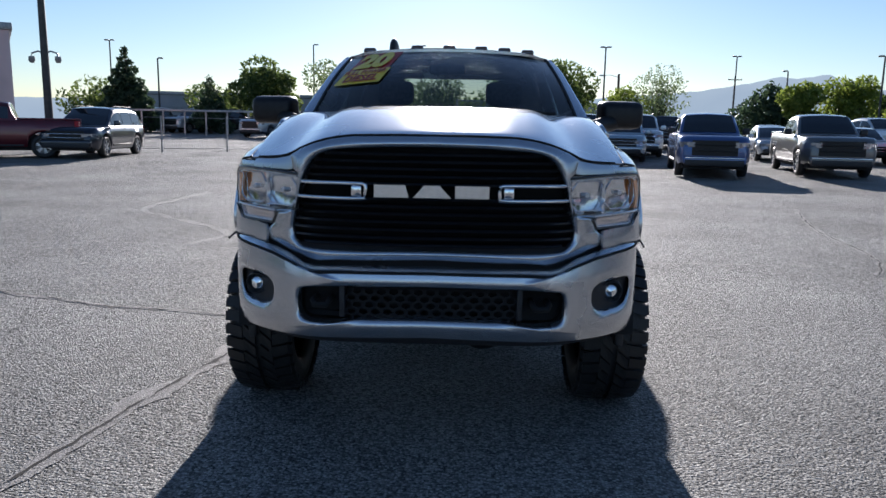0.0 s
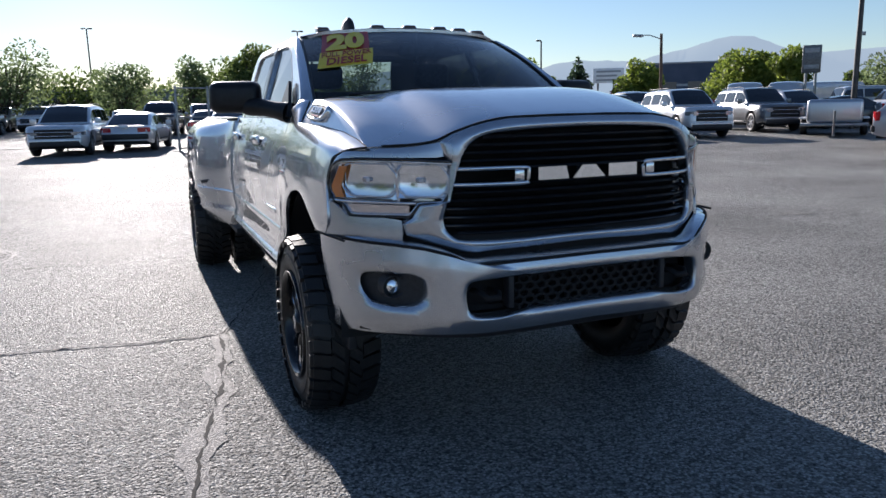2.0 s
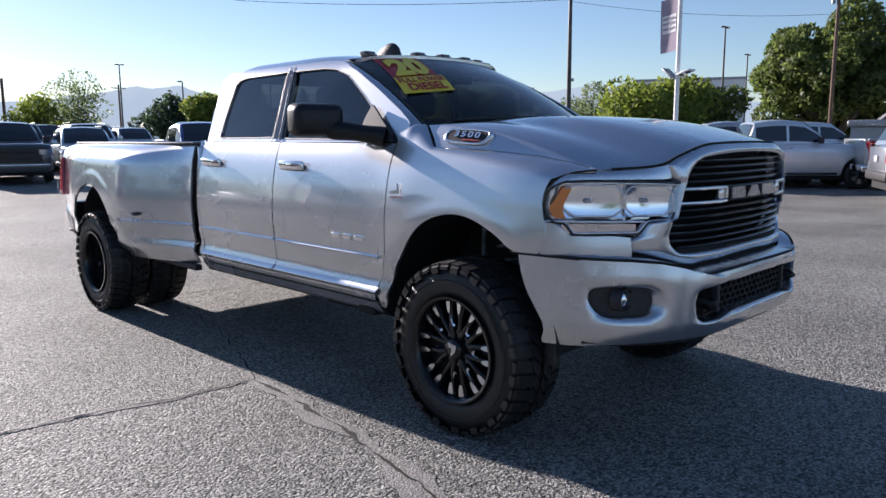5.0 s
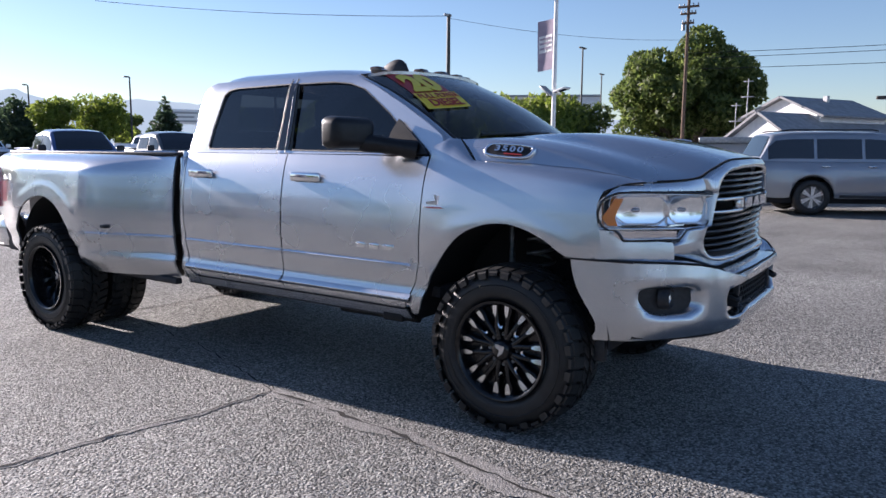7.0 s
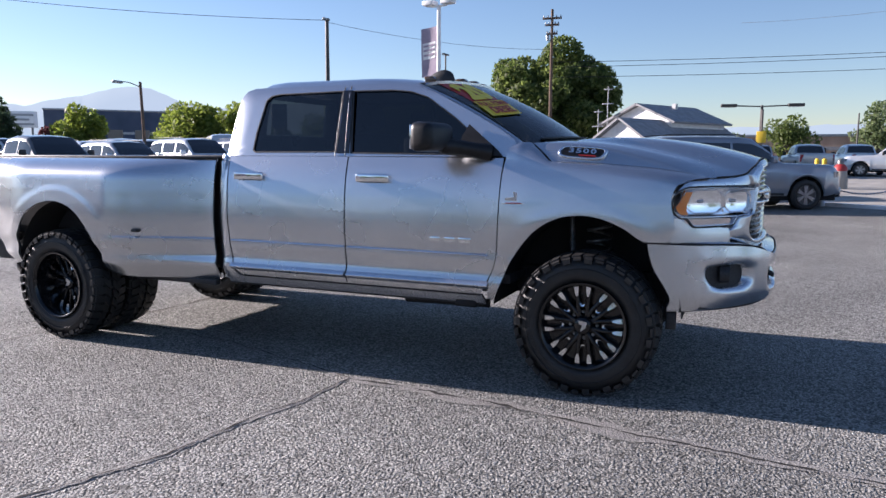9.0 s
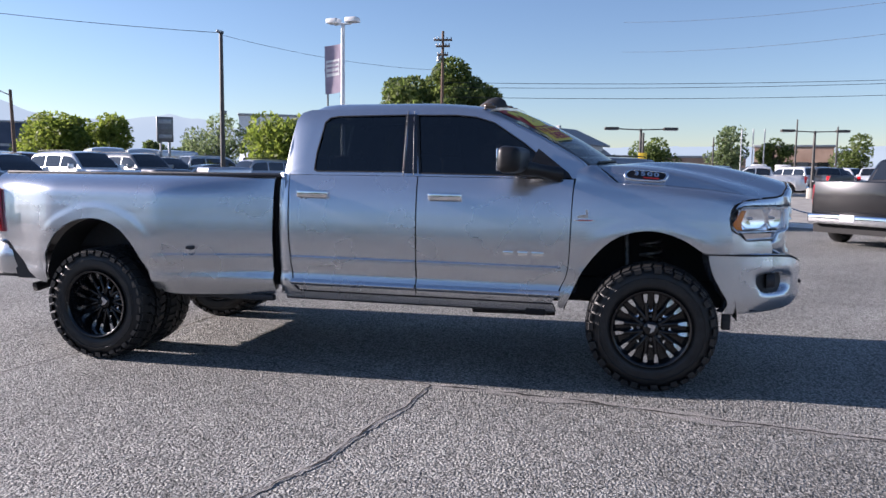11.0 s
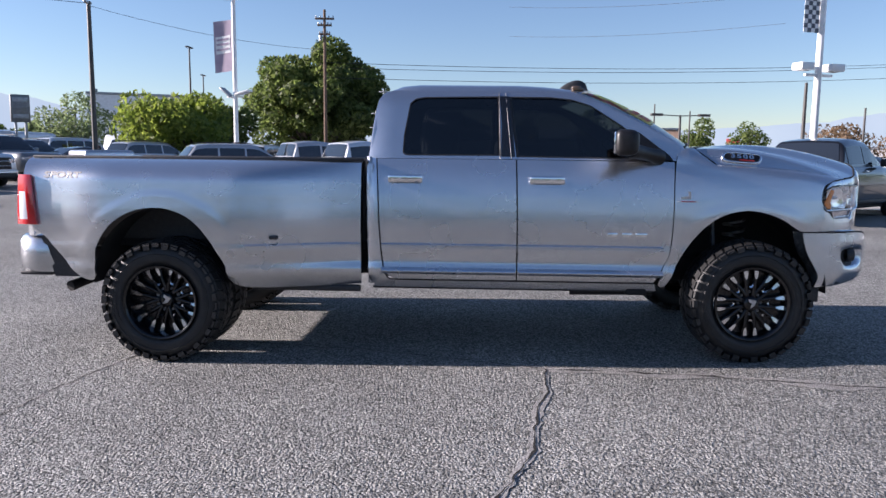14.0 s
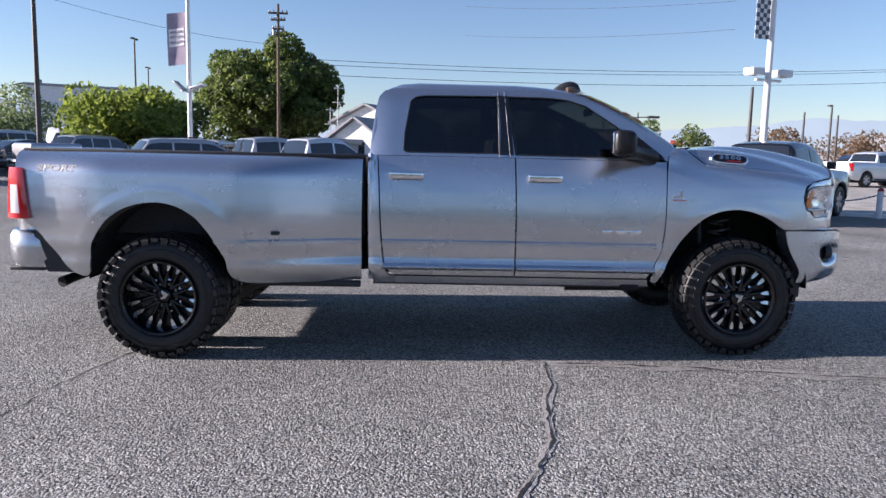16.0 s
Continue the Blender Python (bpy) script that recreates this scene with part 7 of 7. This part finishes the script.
# banner poles
def banner_pole(x, y, h, turn, label, checker):
    z = ground_z(x, y)
    root = thing("banner_pole", label, "banner pole", at=pose(x, y, z, 0, 0, turn) @ Matrix.Scale(0.86 if checker else 0.73, 4))
    r = 0.10 if checker else 0.11
    part("pole", tube_bm([(0, 0, -0.05), (0, 0, h)], [r * 1.2, r], 12), M_WHITE, root)
    if checker:
        hz = 4.42
        part("lamp_bracket", box_bm(-0.55, 0.55, -0.05, 0.05, hz - 0.20, hz - 0.12, 0.01), M_WHITE, root)
        for s in (-1, 1):
            hb = part("lamp_head", box_bm(s * 0.62 - 0.26, s * 0.62 + 0.26, -0.22, 0.22, hz - 0.02, hz + 0.20, 0.03), M_WHITE, root, "white floodlight box")
            part("lens", box_bm(s * 0.62 - 0.22, s * 0.62 + 0.22, -0.2, 0.2, hz - 0.032, hz - 0.01), M_WHITELENS, hb)
        cell, z1 = 0.135, 5.55
        grey_print = varied(mat("faded_print", (0.09, 0.10, 0.13), 0.8), 4, (0.07, 0.08, 0.10), (0.13, 0.14, 0.17))
        cloth = part("banner", box_bm(-0.72, -0.12, -0.006, 0.006, z1, z1 + 1.62), M_WHITE, root, "black and white checkered banner")
        for i in range(12):
            for j in range(4):
                if (i + j) % 2:
                    part("checker_square", box_bm(-0.72 + j * 0.15, -0.57 + j * 0.15, -0.010, 0.010, z1 + i * cell, z1 + (i + 1) * cell), grey_print, cloth)
    else:
        # curled cloth with a pale panel that carries illegible lettering
        cloth_m = bpy.data.materials.get("banner_cloth") or varied(mat("banner_cloth", (0.34, 0.28, 0.36), 0.8), 2, (0.30, 0.25, 0.32), (0.40, 0.33, 0.41))
        rows = [[(-0.13 - 1.05 * u, 0.09 * math.sin(u * 3.2 + v * 1.5) * u, 6.45 + 2.75 * v - 0.12 * u) for u in np.linspace(0, 1, 8)] for v in np.linspace(0, 1, 10)]
        cloth = part("banner", thicken(grid_bm(rows), 0.008), cloth_m, root, "muted purple banner with a pale panel")
        rows = [[(-0.24 - 0.85 * u, 0.09 * math.sin((0.1 + 0.8 * u) * 3.2 + v * 1.5) * (0.1 + 0.8 * u) - 0.012, 6.45 + 2.75 * v - 0.12 * u) for u in np.linspace(0, 1, 8)] for v in np.linspace(0.36, 0.70, 5)]
        panel = part("panel", thicken(grid_bm(rows), 0.03), M_WHITE, cloth)
        for v in (0.44, 0.54, 0.63):
            rows = [[(-0.32 - 0.7 * u, 0.09 * math.sin((0.2 + 0.65 * u) * 3.2 + v * 1.5) * (0.2 + 0.65 * u) - 0.035, 6.45 + 2.75 * (v + d) - 0.1 * u) for u in np.linspace(0, 1, 6)] for d in (-0.02, 0.02)]
            part("printed_bar", thicken(grid_bm(rows), 0.006), cloth_m, panel)
        hz = 5.1
        for s, tl in ((-1, 40), (1, -14)):
            o = part("solar_panel", box_bm(-0.42, 0.42, -0.28, 0.28, -0.05, 0.05, 0.02), M_GALV if s < 0 else M_WHITE, root, "tilted floodlight panel")
            o.matrix_local = pose(s * 0.50, 0, hz + 0.15, 0, tl, 0)
            part("panel_face", box_bm(-0.36, 0.36, -0.24, 0.24, -0.058, -0.045), M_CARGLASS, o)
        part("cross_bracket", box_bm(-0.5, 0.5, -0.05, 0.05, hz - 0.12, hz - 0.04, 0.01), M_WHITE, root)
        part("lamp_bracket", box_bm(-0.55, 0.55, -0.06, 0.06, 10.25, 10.35, 0.01), M_WHITE, root)
        for s in (-1, 1):
            part("lamp_head", box_bm(s * 0.62 - 0.36, s * 0.62 + 0.36, -0.3, 0.3, 10.35, 10.62, 0.04), M_WHITE, root, "white floodlight box")


banner_pole(23.50, 15.88, 10.35, 260, "white steel pole with a muted purple banner and floodlights", False)
banner_pole(14.35, -3.13, 7.4, 292, "white steel pole with a checkered banner and floodlights", True)

# pylon sign of the lot
sign = thing("pylon_sign", "dark pylon sign on two grey posts", "sign", at=pose(32.36, 30.43, ground_z(32.36, 30.43), 0, 0, -50))
for s in (-1, 1):
    part("post", tube_bm([(s * 0.24, 0, 0), (s * 0.24, 0, 2.73)], 0.07, 8), M_GALV, sign)
_c = part("cabinet", box_bm(-0.46, 0.46, -0.13, 0.13, 2.68, 4.13, 0.03), M_STEEL, sign)
for _z0, _z1, _m in ((1.05, 1.3, M_GALV), (0.62, 0.85, M_STEEL), (0.2, 0.42, M_GALV)):
    part("printed_bar", box_bm(-0.36, 0.36, -0.145, -0.125, 2.68 + _z0, 2.68 + _z1, 0.01), _m, _c)

# ---- buildings ----
M_WALL = varied(mat("grey_wall", (0.42, 0.42, 0.43), 0.85), 0.5, (0.36, 0.36, 0.37), (0.48, 0.48, 0.49))
M_NAVYWALL = varied(mat("navy_wall", (0.05, 0.07, 0.12), 0.7), 0.4, (0.04, 0.06, 0.10), (0.07, 0.09, 0.14))
M_TAN = varied(mat("tan_stucco", (0.40, 0.27, 0.20), 0.9), 0.6, (0.34, 0.22, 0.16), (0.46, 0.32, 0.24))
M_PINKWALL = varied(mat("pale_pink_siding", (0.72, 0.55, 0.54), 0.8), 0.7, (0.66, 0.50, 0.49), (0.78, 0.60, 0.59))
M_ROOF = varied(mat("grey_shingle", (0.27, 0.27, 0.28), 0.9), 3, (0.22, 0.22, 0.23), (0.33, 0.33, 0.34), None, 0.3, 20)


def hall(label, x, y, w, d, h, turn, mtl, stripe=None, windows=0, seams=0):
    z = ground_z(x, y)
    root = thing("building", label, "building", at=pose(x, y, z, 0, 0, turn))
    wl = part("wall", box_bm(-w / 2, w / 2, -d / 2, d / 2, -0.3, h), mtl, root, "", False)
    part("roof", box_bm(-w / 2 - 0.15, w / 2 + 0.15, -d / 2 - 0.15, d / 2 + 0.15, h + 0.004, h + 0.35, 0.05), M_GALV, root)
    if stripe:
        part("fascia", box_bm(-w / 2 - 0.05, w / 2 + 0.05, -d / 2 - 0.05, -d / 2 + 0.05, h * 0.5, h * 0.5 + 0.5), stripe, root)
    for k in range(windows):
        xc = -w / 2 + (k + 0.5) * w / windows
        wd = part("window", box_bm(xc - w / windows * 0.28, xc + w / windows * 0.28, -d / 2 - 0.06, -d / 2 + 0.02, h * 0.25, h * 0.6), M_CARGLASS, root, "", False)
        part("sill", box_bm(xc - w / windows * 0.31, xc + w / windows * 0.31, -d / 2 - 0.12, -d / 2 + 0.02, h * 0.25 - 0.1, h * 0.25), M_GALV, wd)
    for k in range(1, seams):
        xc = -w / 2 + k * w / seams
        part("wall_seam", box_bm(xc - 0.08, xc + 0.08, -d / 2 - 0.05, -d / 2 + 0.02, -0.2, h), mtl, root)
    return root


hall("big pale grey warehouse behind the trees", 103.2, 55.5, 15.2, 12, 8.8, -64.8, M_WHITE, None, 0, 7)
hall("long low navy and grey building", 118.39, 133.37, 32, 14, 9.6, -41, M_NAVYWALL, M_GALV, 6)
hall("low pale building with small windows", -26.15, 77.8, 22, 12, 3.2, 18, M_WALL, M_GALV, 6)
hall("low grey building behind the fence", -2.7, 83.84, 34, 10, 3.0, 2, M_WALL, None, 7)
hall("long low tan shopping building", 111.84, 3.61, 34, 14, 3.6, -92, M_TAN, M_ROOF, 9)
hall("brown two-storey building far off", 121.46, -22.74, 11, 12, 5.6, -100, M_TAN, M_PLASTIC, 4)
hall("low white building far off", 107.43, -48.8, 30, 10, 2.6, -112, M_WALL, None, 8)
hall("low white building far off", 89.55, -60.36, 16, 10, 4.6, -120, M_WALL, None, 4)
hall("pale pink ribbed metal building", -28.87, 38.3, 9.0, 9, 5.4, 33, M_PINKWALL, None, 0, 24)
hall("long low grey sales building", -62, 16, 70, 12, 4.0, 90, M_WALL, M_NAVYWALL, 12)
hall("white shed beside the tree", 37.62, 11.85, 3.2, 3, 1.75, -80, M_WALL, None, 2)


def gable_house(label, x, y, w, d, h, ridge, turn):
    root = thing("house", label, "house", at=pose(x, y, ground_z(x, y), 0, 0, turn))
    bm = bmesh.new()
    pts = [(-w / 2, -0.3), (w / 2, -0.3), (w / 2, h), (0, ridge), (-w / 2, h)]
    for yy in (-d / 2, d / 2):
        bm.faces.new([bm.verts.new((px, yy, pz)) for px, pz in pts])
    for (a, b) in ((pts[1], pts[2]), (pts[4], pts[0])):
        bm.faces.new([bm.verts.new(v) for v in ((a[0], -d / 2, a[1]), (b[0], -d / 2, b[1]), (b[0], d / 2, b[1]), (a[0], d / 2, a[1]))])
    part("wall", bm, M_WHITE, root, "", False)
    for s in (-1, 1):
        bm = bmesh.new()
        o = 0.35
        e = Vector((s * (w / 2 + o), 0, h - (ridge - h) * o / (w / 2)))
        bm.faces.new([bm.verts.new(v) for v in ((0, -d / 2 - o, ridge + 0.05), (e.x, -d / 2 - o, e.z + 0.05), (e.x, d / 2 + o, e.z + 0.05), (0, d / 2 + o, ridge + 0.05))])
        part("roof", thicken(bm, 0.12), M_ROOF, root, "", False)
    part("window", box_bm(-0.6, 0.6, -d / 2 - 0.05, -d / 2 + 0.05, 0.9, 1.9), M_CARGLASS, root, "", False)
    part("chimney", box_bm(w * 0.1, w * 0.1 + 0.25, -0.12, 0.12, ridge - 0.5, ridge + 0.25), M_GALV, root, "", False)


gable_house("long white gabled house with a grey shingle roof", 43.35, 8.83, 4.6, 6, 3.24, 4.24, -116)
gable_house("low white gabled outhouse with a grey roof", 41.01, 8.25, 3.6, 10, 2.03, 3.23, -116)
for mx, my, mh in ((38.58, 12.16, 4.00), (39.68, 11.83, 5.38)):
    mast = thing("camera_mast", "thin white mast with small crossbars beside the house", "mast", "white masts", at=pose(mx, my, ground_z(mx, my), 0, 0, 80))
    part("pole", tube_bm([(0, 0, 0), (0, 0, mh)], [0.035, 0.028], 8), M_GALV, mast)
    for dz, w in ((0.15, 0.45), (1.0, 0.6)):
        part("crossbar", box_bm(-w * 0.6, w * 0.6, -0.03, 0.03, mh - dz - 0.03, mh - dz + 0.03, 0.01), M_GALV, mast)
board = thing("sign_board", "white roadside board with dark printed lines", "sign", at=pose(83.73, 122.01, ground_z(83.73, 122.01), 0, 0, -37))
_b = part("board", box_bm(-2.9, 2.9, -0.15, 0.15, 5.2, 8.0, 0.05), M_WHITE, board)
for k in range(3):
    part("printed_bar", box_bm(-2.3, 2.3 - 0.7 * (k % 2), -0.2, -0.12, 5.6 + 0.8 * k, 5.95 + 0.8 * k), M_GALV, _b)
for q in (-2, 2):
    part("post", tube_bm([(q, 0, 0), (q, 0, 5.2)], 0.2, 8), M_STEEL, board)

# ---- fence by the far lot ----
fence = thing("wire_fence", "low wire fence on thin steel posts", "fence")
posts = [(-14.71, 29.39), (-12.48, 30.39), (-10.03, 31.27), (-7.03, 32.06), (-7.11, 32.43), (-4.21, 32.83), (-3.53, 33.05)]
for x, y in posts:
    part("post", tube_bm([(x, y, ground_z(x, y)), (x, y, ground_z(x, y) + 1.5)], 0.03, 6), M_GALV, fence)
for (x0, y0), (x1, y1) in zip(posts, posts[1:]):
    for h in (0.15, 1.42):
        part("rail", tube_bm([(x0, y0, ground_z(x0, y0) + h), (x1, y1, ground_z(x1, y1) + h)], 0.008, 5), M_GALV, fence)
gate = thing("fence_gate", "open tubular steel gate standing on the lot", "gate")
_g0, _g1 = Vector((-0.24, 29.67, 0)), Vector((0.98, 30.57, 0))
for _g in (_g0, _g1):
    part("post", tube_bm([(_g.x, _g.y, ground_z(_g.x, _g.y)), (_g.x, _g.y, ground_z(_g.x, _g.y) + 2.4)], 0.045, 8), M_GALV, gate)
for h in (0.12, 1.25, 2.32):
    part("rail", tube_bm([(_g.x, _g.y, ground_z(_g.x, _g.y) + h) for _g in (_g0, _g1)], 0.03, 6), M_GALV, gate)
for _fx, _fy in ((0.34, 25.11), (0.03, 25.64)):
    part("foot_bar", tube_bm([(_g0.x, _g0.y, ground_z(_g0.x, _g0.y) + 0.05), (_fx, _fy, ground_z(_fx, _fy) + 0.05)], 0.035, 6), M_GALV, gate)
rail = thing("steel_guardrail", "pale steel guardrail in front of dark parked cars", "guardrail")
for k in range(9):
    x, y = -27.5 + k * 1.5, 52.0 + k * 0.12
    part("post", box_bm(x - 0.05, x + 0.05, y - 0.05, y + 0.05, ground_z(x, y), ground_z(x, y) + 1.75), M_GALV, rail)
part("rail", box_bm(-28.0, -15.0, 52.3, 52.4, ground_z(0, 52) + 1.70, ground_z(0, 52) + 1.85, 0.02), M_GALV, rail)

# ---- box trailer among the rows ----
trl = thing("box_trailer", "silver aluminium box trailer with a tongue", "trailer", at=pose(23.91, 21.79, ground_z(23.91, 21.79), 0, 0, -50))
part("box", box_bm(-0.95, 0.95, -1.6, 1.6, 0.48, 1.38, 0.14, 3), M_ALLOY, trl)
part("deck", box_bm(-1.15, 1.15, -1.7, 1.7, 0.38, 0.48, 0.02), M_GALV, trl)
part("tongue", tube_bm([(0, -1.6, 0.45), (0, -2.9, 0.45)], 0.05, 8), M_STEEL, trl)
part("jack", tube_bm([(0, -2.7, 0.05), (0, -2.7, 0.95)], 0.04, 8), M_STEEL, trl)
for s in (-1, 1):
    part("fender", box_bm(s * 1.08 - 0.14, s * 1.08 + 0.14, -0.45, 0.45, 0.62, 0.70, 0.03), M_WHITE, trl)
    car_wheel(trl, 0.335, s * 1.06, 0.0, 0 if s < 0 else 180)

# ---- fuel station side: kerb, bollards with chain, bin, pumps ----
rows = [[(x, y, ground_z(x, y) + 0.012) for x in np.linspace(a, a + 46, 24)] for y, a in ((2.16, 17.97), (0.13, 16.44), (-3.12, 14.00), (-9.60, 9.12), (-30.69, -6.74))]
tagged(part("pavement", grid_bm(rows), M_CONCRETE), "pale concrete forecourt", "pavement", kind="structure")
kerb = [(17.93, 2.10), (15.86, -0.65), (12.21, -5.50), (7.92, -11.20)]
bm = bmesh.new()
for (x0, y0), (x1, y1) in zip(kerb, kerb[1:]):
    n = Vector((y0 - y1, x1 - x0, 0)).normalized() * 0.12
    a, b = Vector((x0, y0, 0)), Vector((x1, y1, 0))
    z0, z1 = ground_z(x0, y0), ground_z(x1, y1)
    q = [a - n + Vector((0, 0, z0)), b - n + Vector((0, 0, z1)), b + n + Vector((0, 0, z1)), a + n + Vector((0, 0, z0))]
    lo = [bm.verts.new(v) for v in q]
    hi = [bm.verts.new(v + Vector((0, 0, 0.10))) for v in q]
    bm.faces.new(hi)
    for i in range(4):
        bm.faces.new((lo[i], lo[(i + 1) % 4], hi[(i + 1) % 4], hi[i]))
bmesh.ops.recalc_face_normals(bm, faces=bm.faces)
tagged(part("kerb", bm, M_WHITE, None, "", False), "white painted kerb", "kerb", kind="structure")
M_BLUECHAIN = mat("blue_chain", (0.25, 0.32, 0.42), 0.5)
M_REDCAP = mat("red_cap", (0.35, 0.03, 0.03), 0.5)
M_YELLOW = varied(mat("yellow_paint", (0.75, 0.5, 0.02), 0.5), 4, (0.62, 0.42, 0.02), (0.8, 0.56, 0.04))
bol = [(17.30, 1.60), (16.01, -0.12), (14.72, -1.83), (13.42, -3.55), (12.13, -5.27), (10.84, -6.99)]
for x, y in bol:
    z = ground_z(x, y)
    b = thing("bollard", "white pipe bollard with a red cap", "bollard", "chained bollards", at=pose(x, y, z))
    part("pipe", tube_bm([(0, 0, 0), (0, 0, 0.70)], 0.075, 14), M_WHITE, b)
    part("cap", spin_bm([(0.70, 0.078), (0.74, 0.075), (0.78, 0.045), (0.79, 0.001)], 14, 'z'), M_REDCAP, b)
for (x0, y0), (x1, y1) in zip(bol, bol[1:]):
    ch = thing("barrier_chain", "blue-grey plastic chain hung between bollards", "chain", "barrier chains")
    for k in range(22):
        t0, t1 = k / 22, (k + 1) / 22
        p = [Vector((x0 + (x1 - x0) * t, y0 + (y1 - y0) * t, ground_z(x0, y0) + 0.62 - 0.22 * 4 * t * (1 - t))) for t in (t0, (t0 + t1) / 2, t1)]
        part("link", tube_bm(p, [0.012, 0.026, 0.012], 5), M_BLUECHAIN, ch)
bin_ = thing("litter_bin", "round concrete litter bin with a red lid", "litter bin", at=pose(27.50, 0.29, ground_z(27.50, 0.29)))
part("drum", spin_bm([(0.0, 0.30), (0.35, 0.29), (0.72, 0.25), (0.75, 0.22), (0.75, 0.001)], 18, 'z'), M_CONCRETE, bin_)
part("lid", spin_bm([(0.72, 0.26), (0.85, 0.25), (0.98, 0.15), (1.0, 0.001)], 18, 'z'), M_REDCAP, bin_)
part("cap", spin_bm([(0.98, 0.12), (1.10, 0.13), (1.2, 0.06), (1.21, 0.001)], 14, 'z'), M_STEEL, bin_)
yb = thing("yellow_tub", "yellow plastic tub on the forecourt", "tub", at=pose(27.54, 0.74, ground_z(27.54, 0.74)))
part("tub", box_bm(-0.24, 0.24, -0.24, 0.24, 0.0, 0.58, 0.03), M_YELLOW, yb)
for x, y in ((29.06, 1.03), (28.54, 0.79)):
    b = thing("bollard", "yellow steel guard bollard", "bollard", at=pose(x, y, ground_z(x, y)))
    part("pipe", tube_bm([(0, 0, 0), (0, 0, 1.15)], 0.09, 12), M_YELLOW, b)
    part("cap", spin_bm([(1.15, 0.09), (1.2, 0.05), (1.21, 0.001)], 12, 'z'), M_YELLOW, b)
for x, y in ((55.63, -6.38), (57.29, -8.47)):
    p = thing("fuel_pump", "white fuel dispenser with dark display", "fuel pump", "fuel pumps", at=pose(x, y, ground_z(x, y), 0, 0, -98))
    part("cabinet", box_bm(-0.55, 0.55, -0.35, 0.35, 0.15, 2.1, 0.04), M_WHITE, p)
    part("display", box_bm(-0.4, 0.4, -0.37, -0.33, 1.3, 1.75, 0.01), M_CARGLASS, p)
    part("plinth", box_bm(-1.1, 1.1, -0.7, 0.7, 0.0, 0.15, 0.02), M_CONCRETE, p)
    part("hose", tube_bm([(-0.55, 0, 1.7), (-0.75, 0, 1.2), (-0.7, 0, 0.7), (-0.57, 0, 1.0)], 0.025, 6), M_CABLE, p)
sg = thing("yellow_sign", "small yellow sign on a dark post", "sign", at=pose(31.6, 3.23, ground_z(31.6, 3.23), 0, 0, -95))
part("post", tube_bm([(0, 0, 0), (0, 0, 3.4)], 0.05, 8), M_BRONZE, sg)
part("board", box_bm(-0.21, 0.21, -0.08, -0.05, 1.9, 2.42, 0.01), M_YELLOW, sg)
for k, (x, y) in enumerate(((79.64, -8.67), (79.63, -9.84), (79.62, -11))):
    b = thing("vent_pipe", "tall grey vent pipe", "vent pipe", "vent pipes", at=pose(x, y, ground_z(x, y)))
    part("pipe", tube_bm([(0, 0, 0), (0, 0, 6.2)], 0.07, 8), M_GALV, b)
rs = thing("billboard", "small red and white roadside billboard far off", "sign", at=pose(182.15, -58.99, ground_z(182.15, -58.99), 0, 0, -110))
part("post", tube_bm([(0, 0, 0), (0, 0, 4.0)], 0.2, 8), M_GALV, rs)
part("board", box_bm(-1.5, 1.5, -0.2, 0.2, 3.6, 6.0, 0.05), M_STEEL, rs)
part("header", box_bm(-1.55, 1.55, -0.24, 0.24, 5.0, 6.1, 0.05), M_REDCAP, rs)

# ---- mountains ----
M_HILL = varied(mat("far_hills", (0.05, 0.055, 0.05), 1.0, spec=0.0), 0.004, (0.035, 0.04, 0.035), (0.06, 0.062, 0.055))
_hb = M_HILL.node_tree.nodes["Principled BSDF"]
_hb.inputs["Emission Color"].default_value = (0.26, 0.31, 0.345, 1)      # even glow put in for the airlight of the long distance
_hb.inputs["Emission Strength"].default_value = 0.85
RIDGE = [(-180, 2.0), (-150, 3.2), (-125, 4.6), (-100, 3.8), (-80, 3.0), (-60, 1.2), (-30, 1.4), (-10, 1.6), (5, 1.8), (12, 2.3), (18.6, 2.9), (22.3, 3.75), (23.6, 3.5), (25.4, 3.85), (27.2, 3.1), (29.3, 2.7), (31, 3.2), (33.1, 3.4), (37, 3.2), (39, 3.6), (41.6, 4.3), (43.4, 4.7), (45, 4.6), (46.5, 3.9), (49, 3.3), (53.5, 3.5), (56, 3.9), (58, 3.6), (62, 2.8), (70, 2.2), (80, 2.0), (92, 2.05), (98.6, 2.2), (104, 2.0), (110, 2.3), (114.9, 2.6), (116.3, 2.9), (117.8, 3.1), (120, 3.0), (123, 2.9), (130, 3.0), (150, 2.5), (180, 2.0)]
azs = np.linspace(-180, 180, 721)
elev = np.interp(azs, [p[0] for p in RIDGE], [p[1] for p in RIDGE])
elev = elev + np.array([0.10 * noise.noise((a * 0.9, 0, 0)) + 0.05 * noise.noise((a * 3.1, 4, 0)) for a in azs])
rows = []
for f, dist in ((0.0, 1150), (0.35, 1180), (0.7, 1240), (1.0, 1300), (0.6, 1420)):
    row = []
    for a, e in zip(azs, elev):
        rr = dist + 40 * noise.noise((a * 0.35, f * 3, 7))
        h = math.tan(radians(e)) * 1300 * f * (1 + 0.10 * noise.noise((a * 0.8, f * 5, 2)) * (f < 1))
        row.append((rr * math.sin(radians(a)), rr * math.cos(radians(a)), h + 1.5 * f))
    rows.append(row)
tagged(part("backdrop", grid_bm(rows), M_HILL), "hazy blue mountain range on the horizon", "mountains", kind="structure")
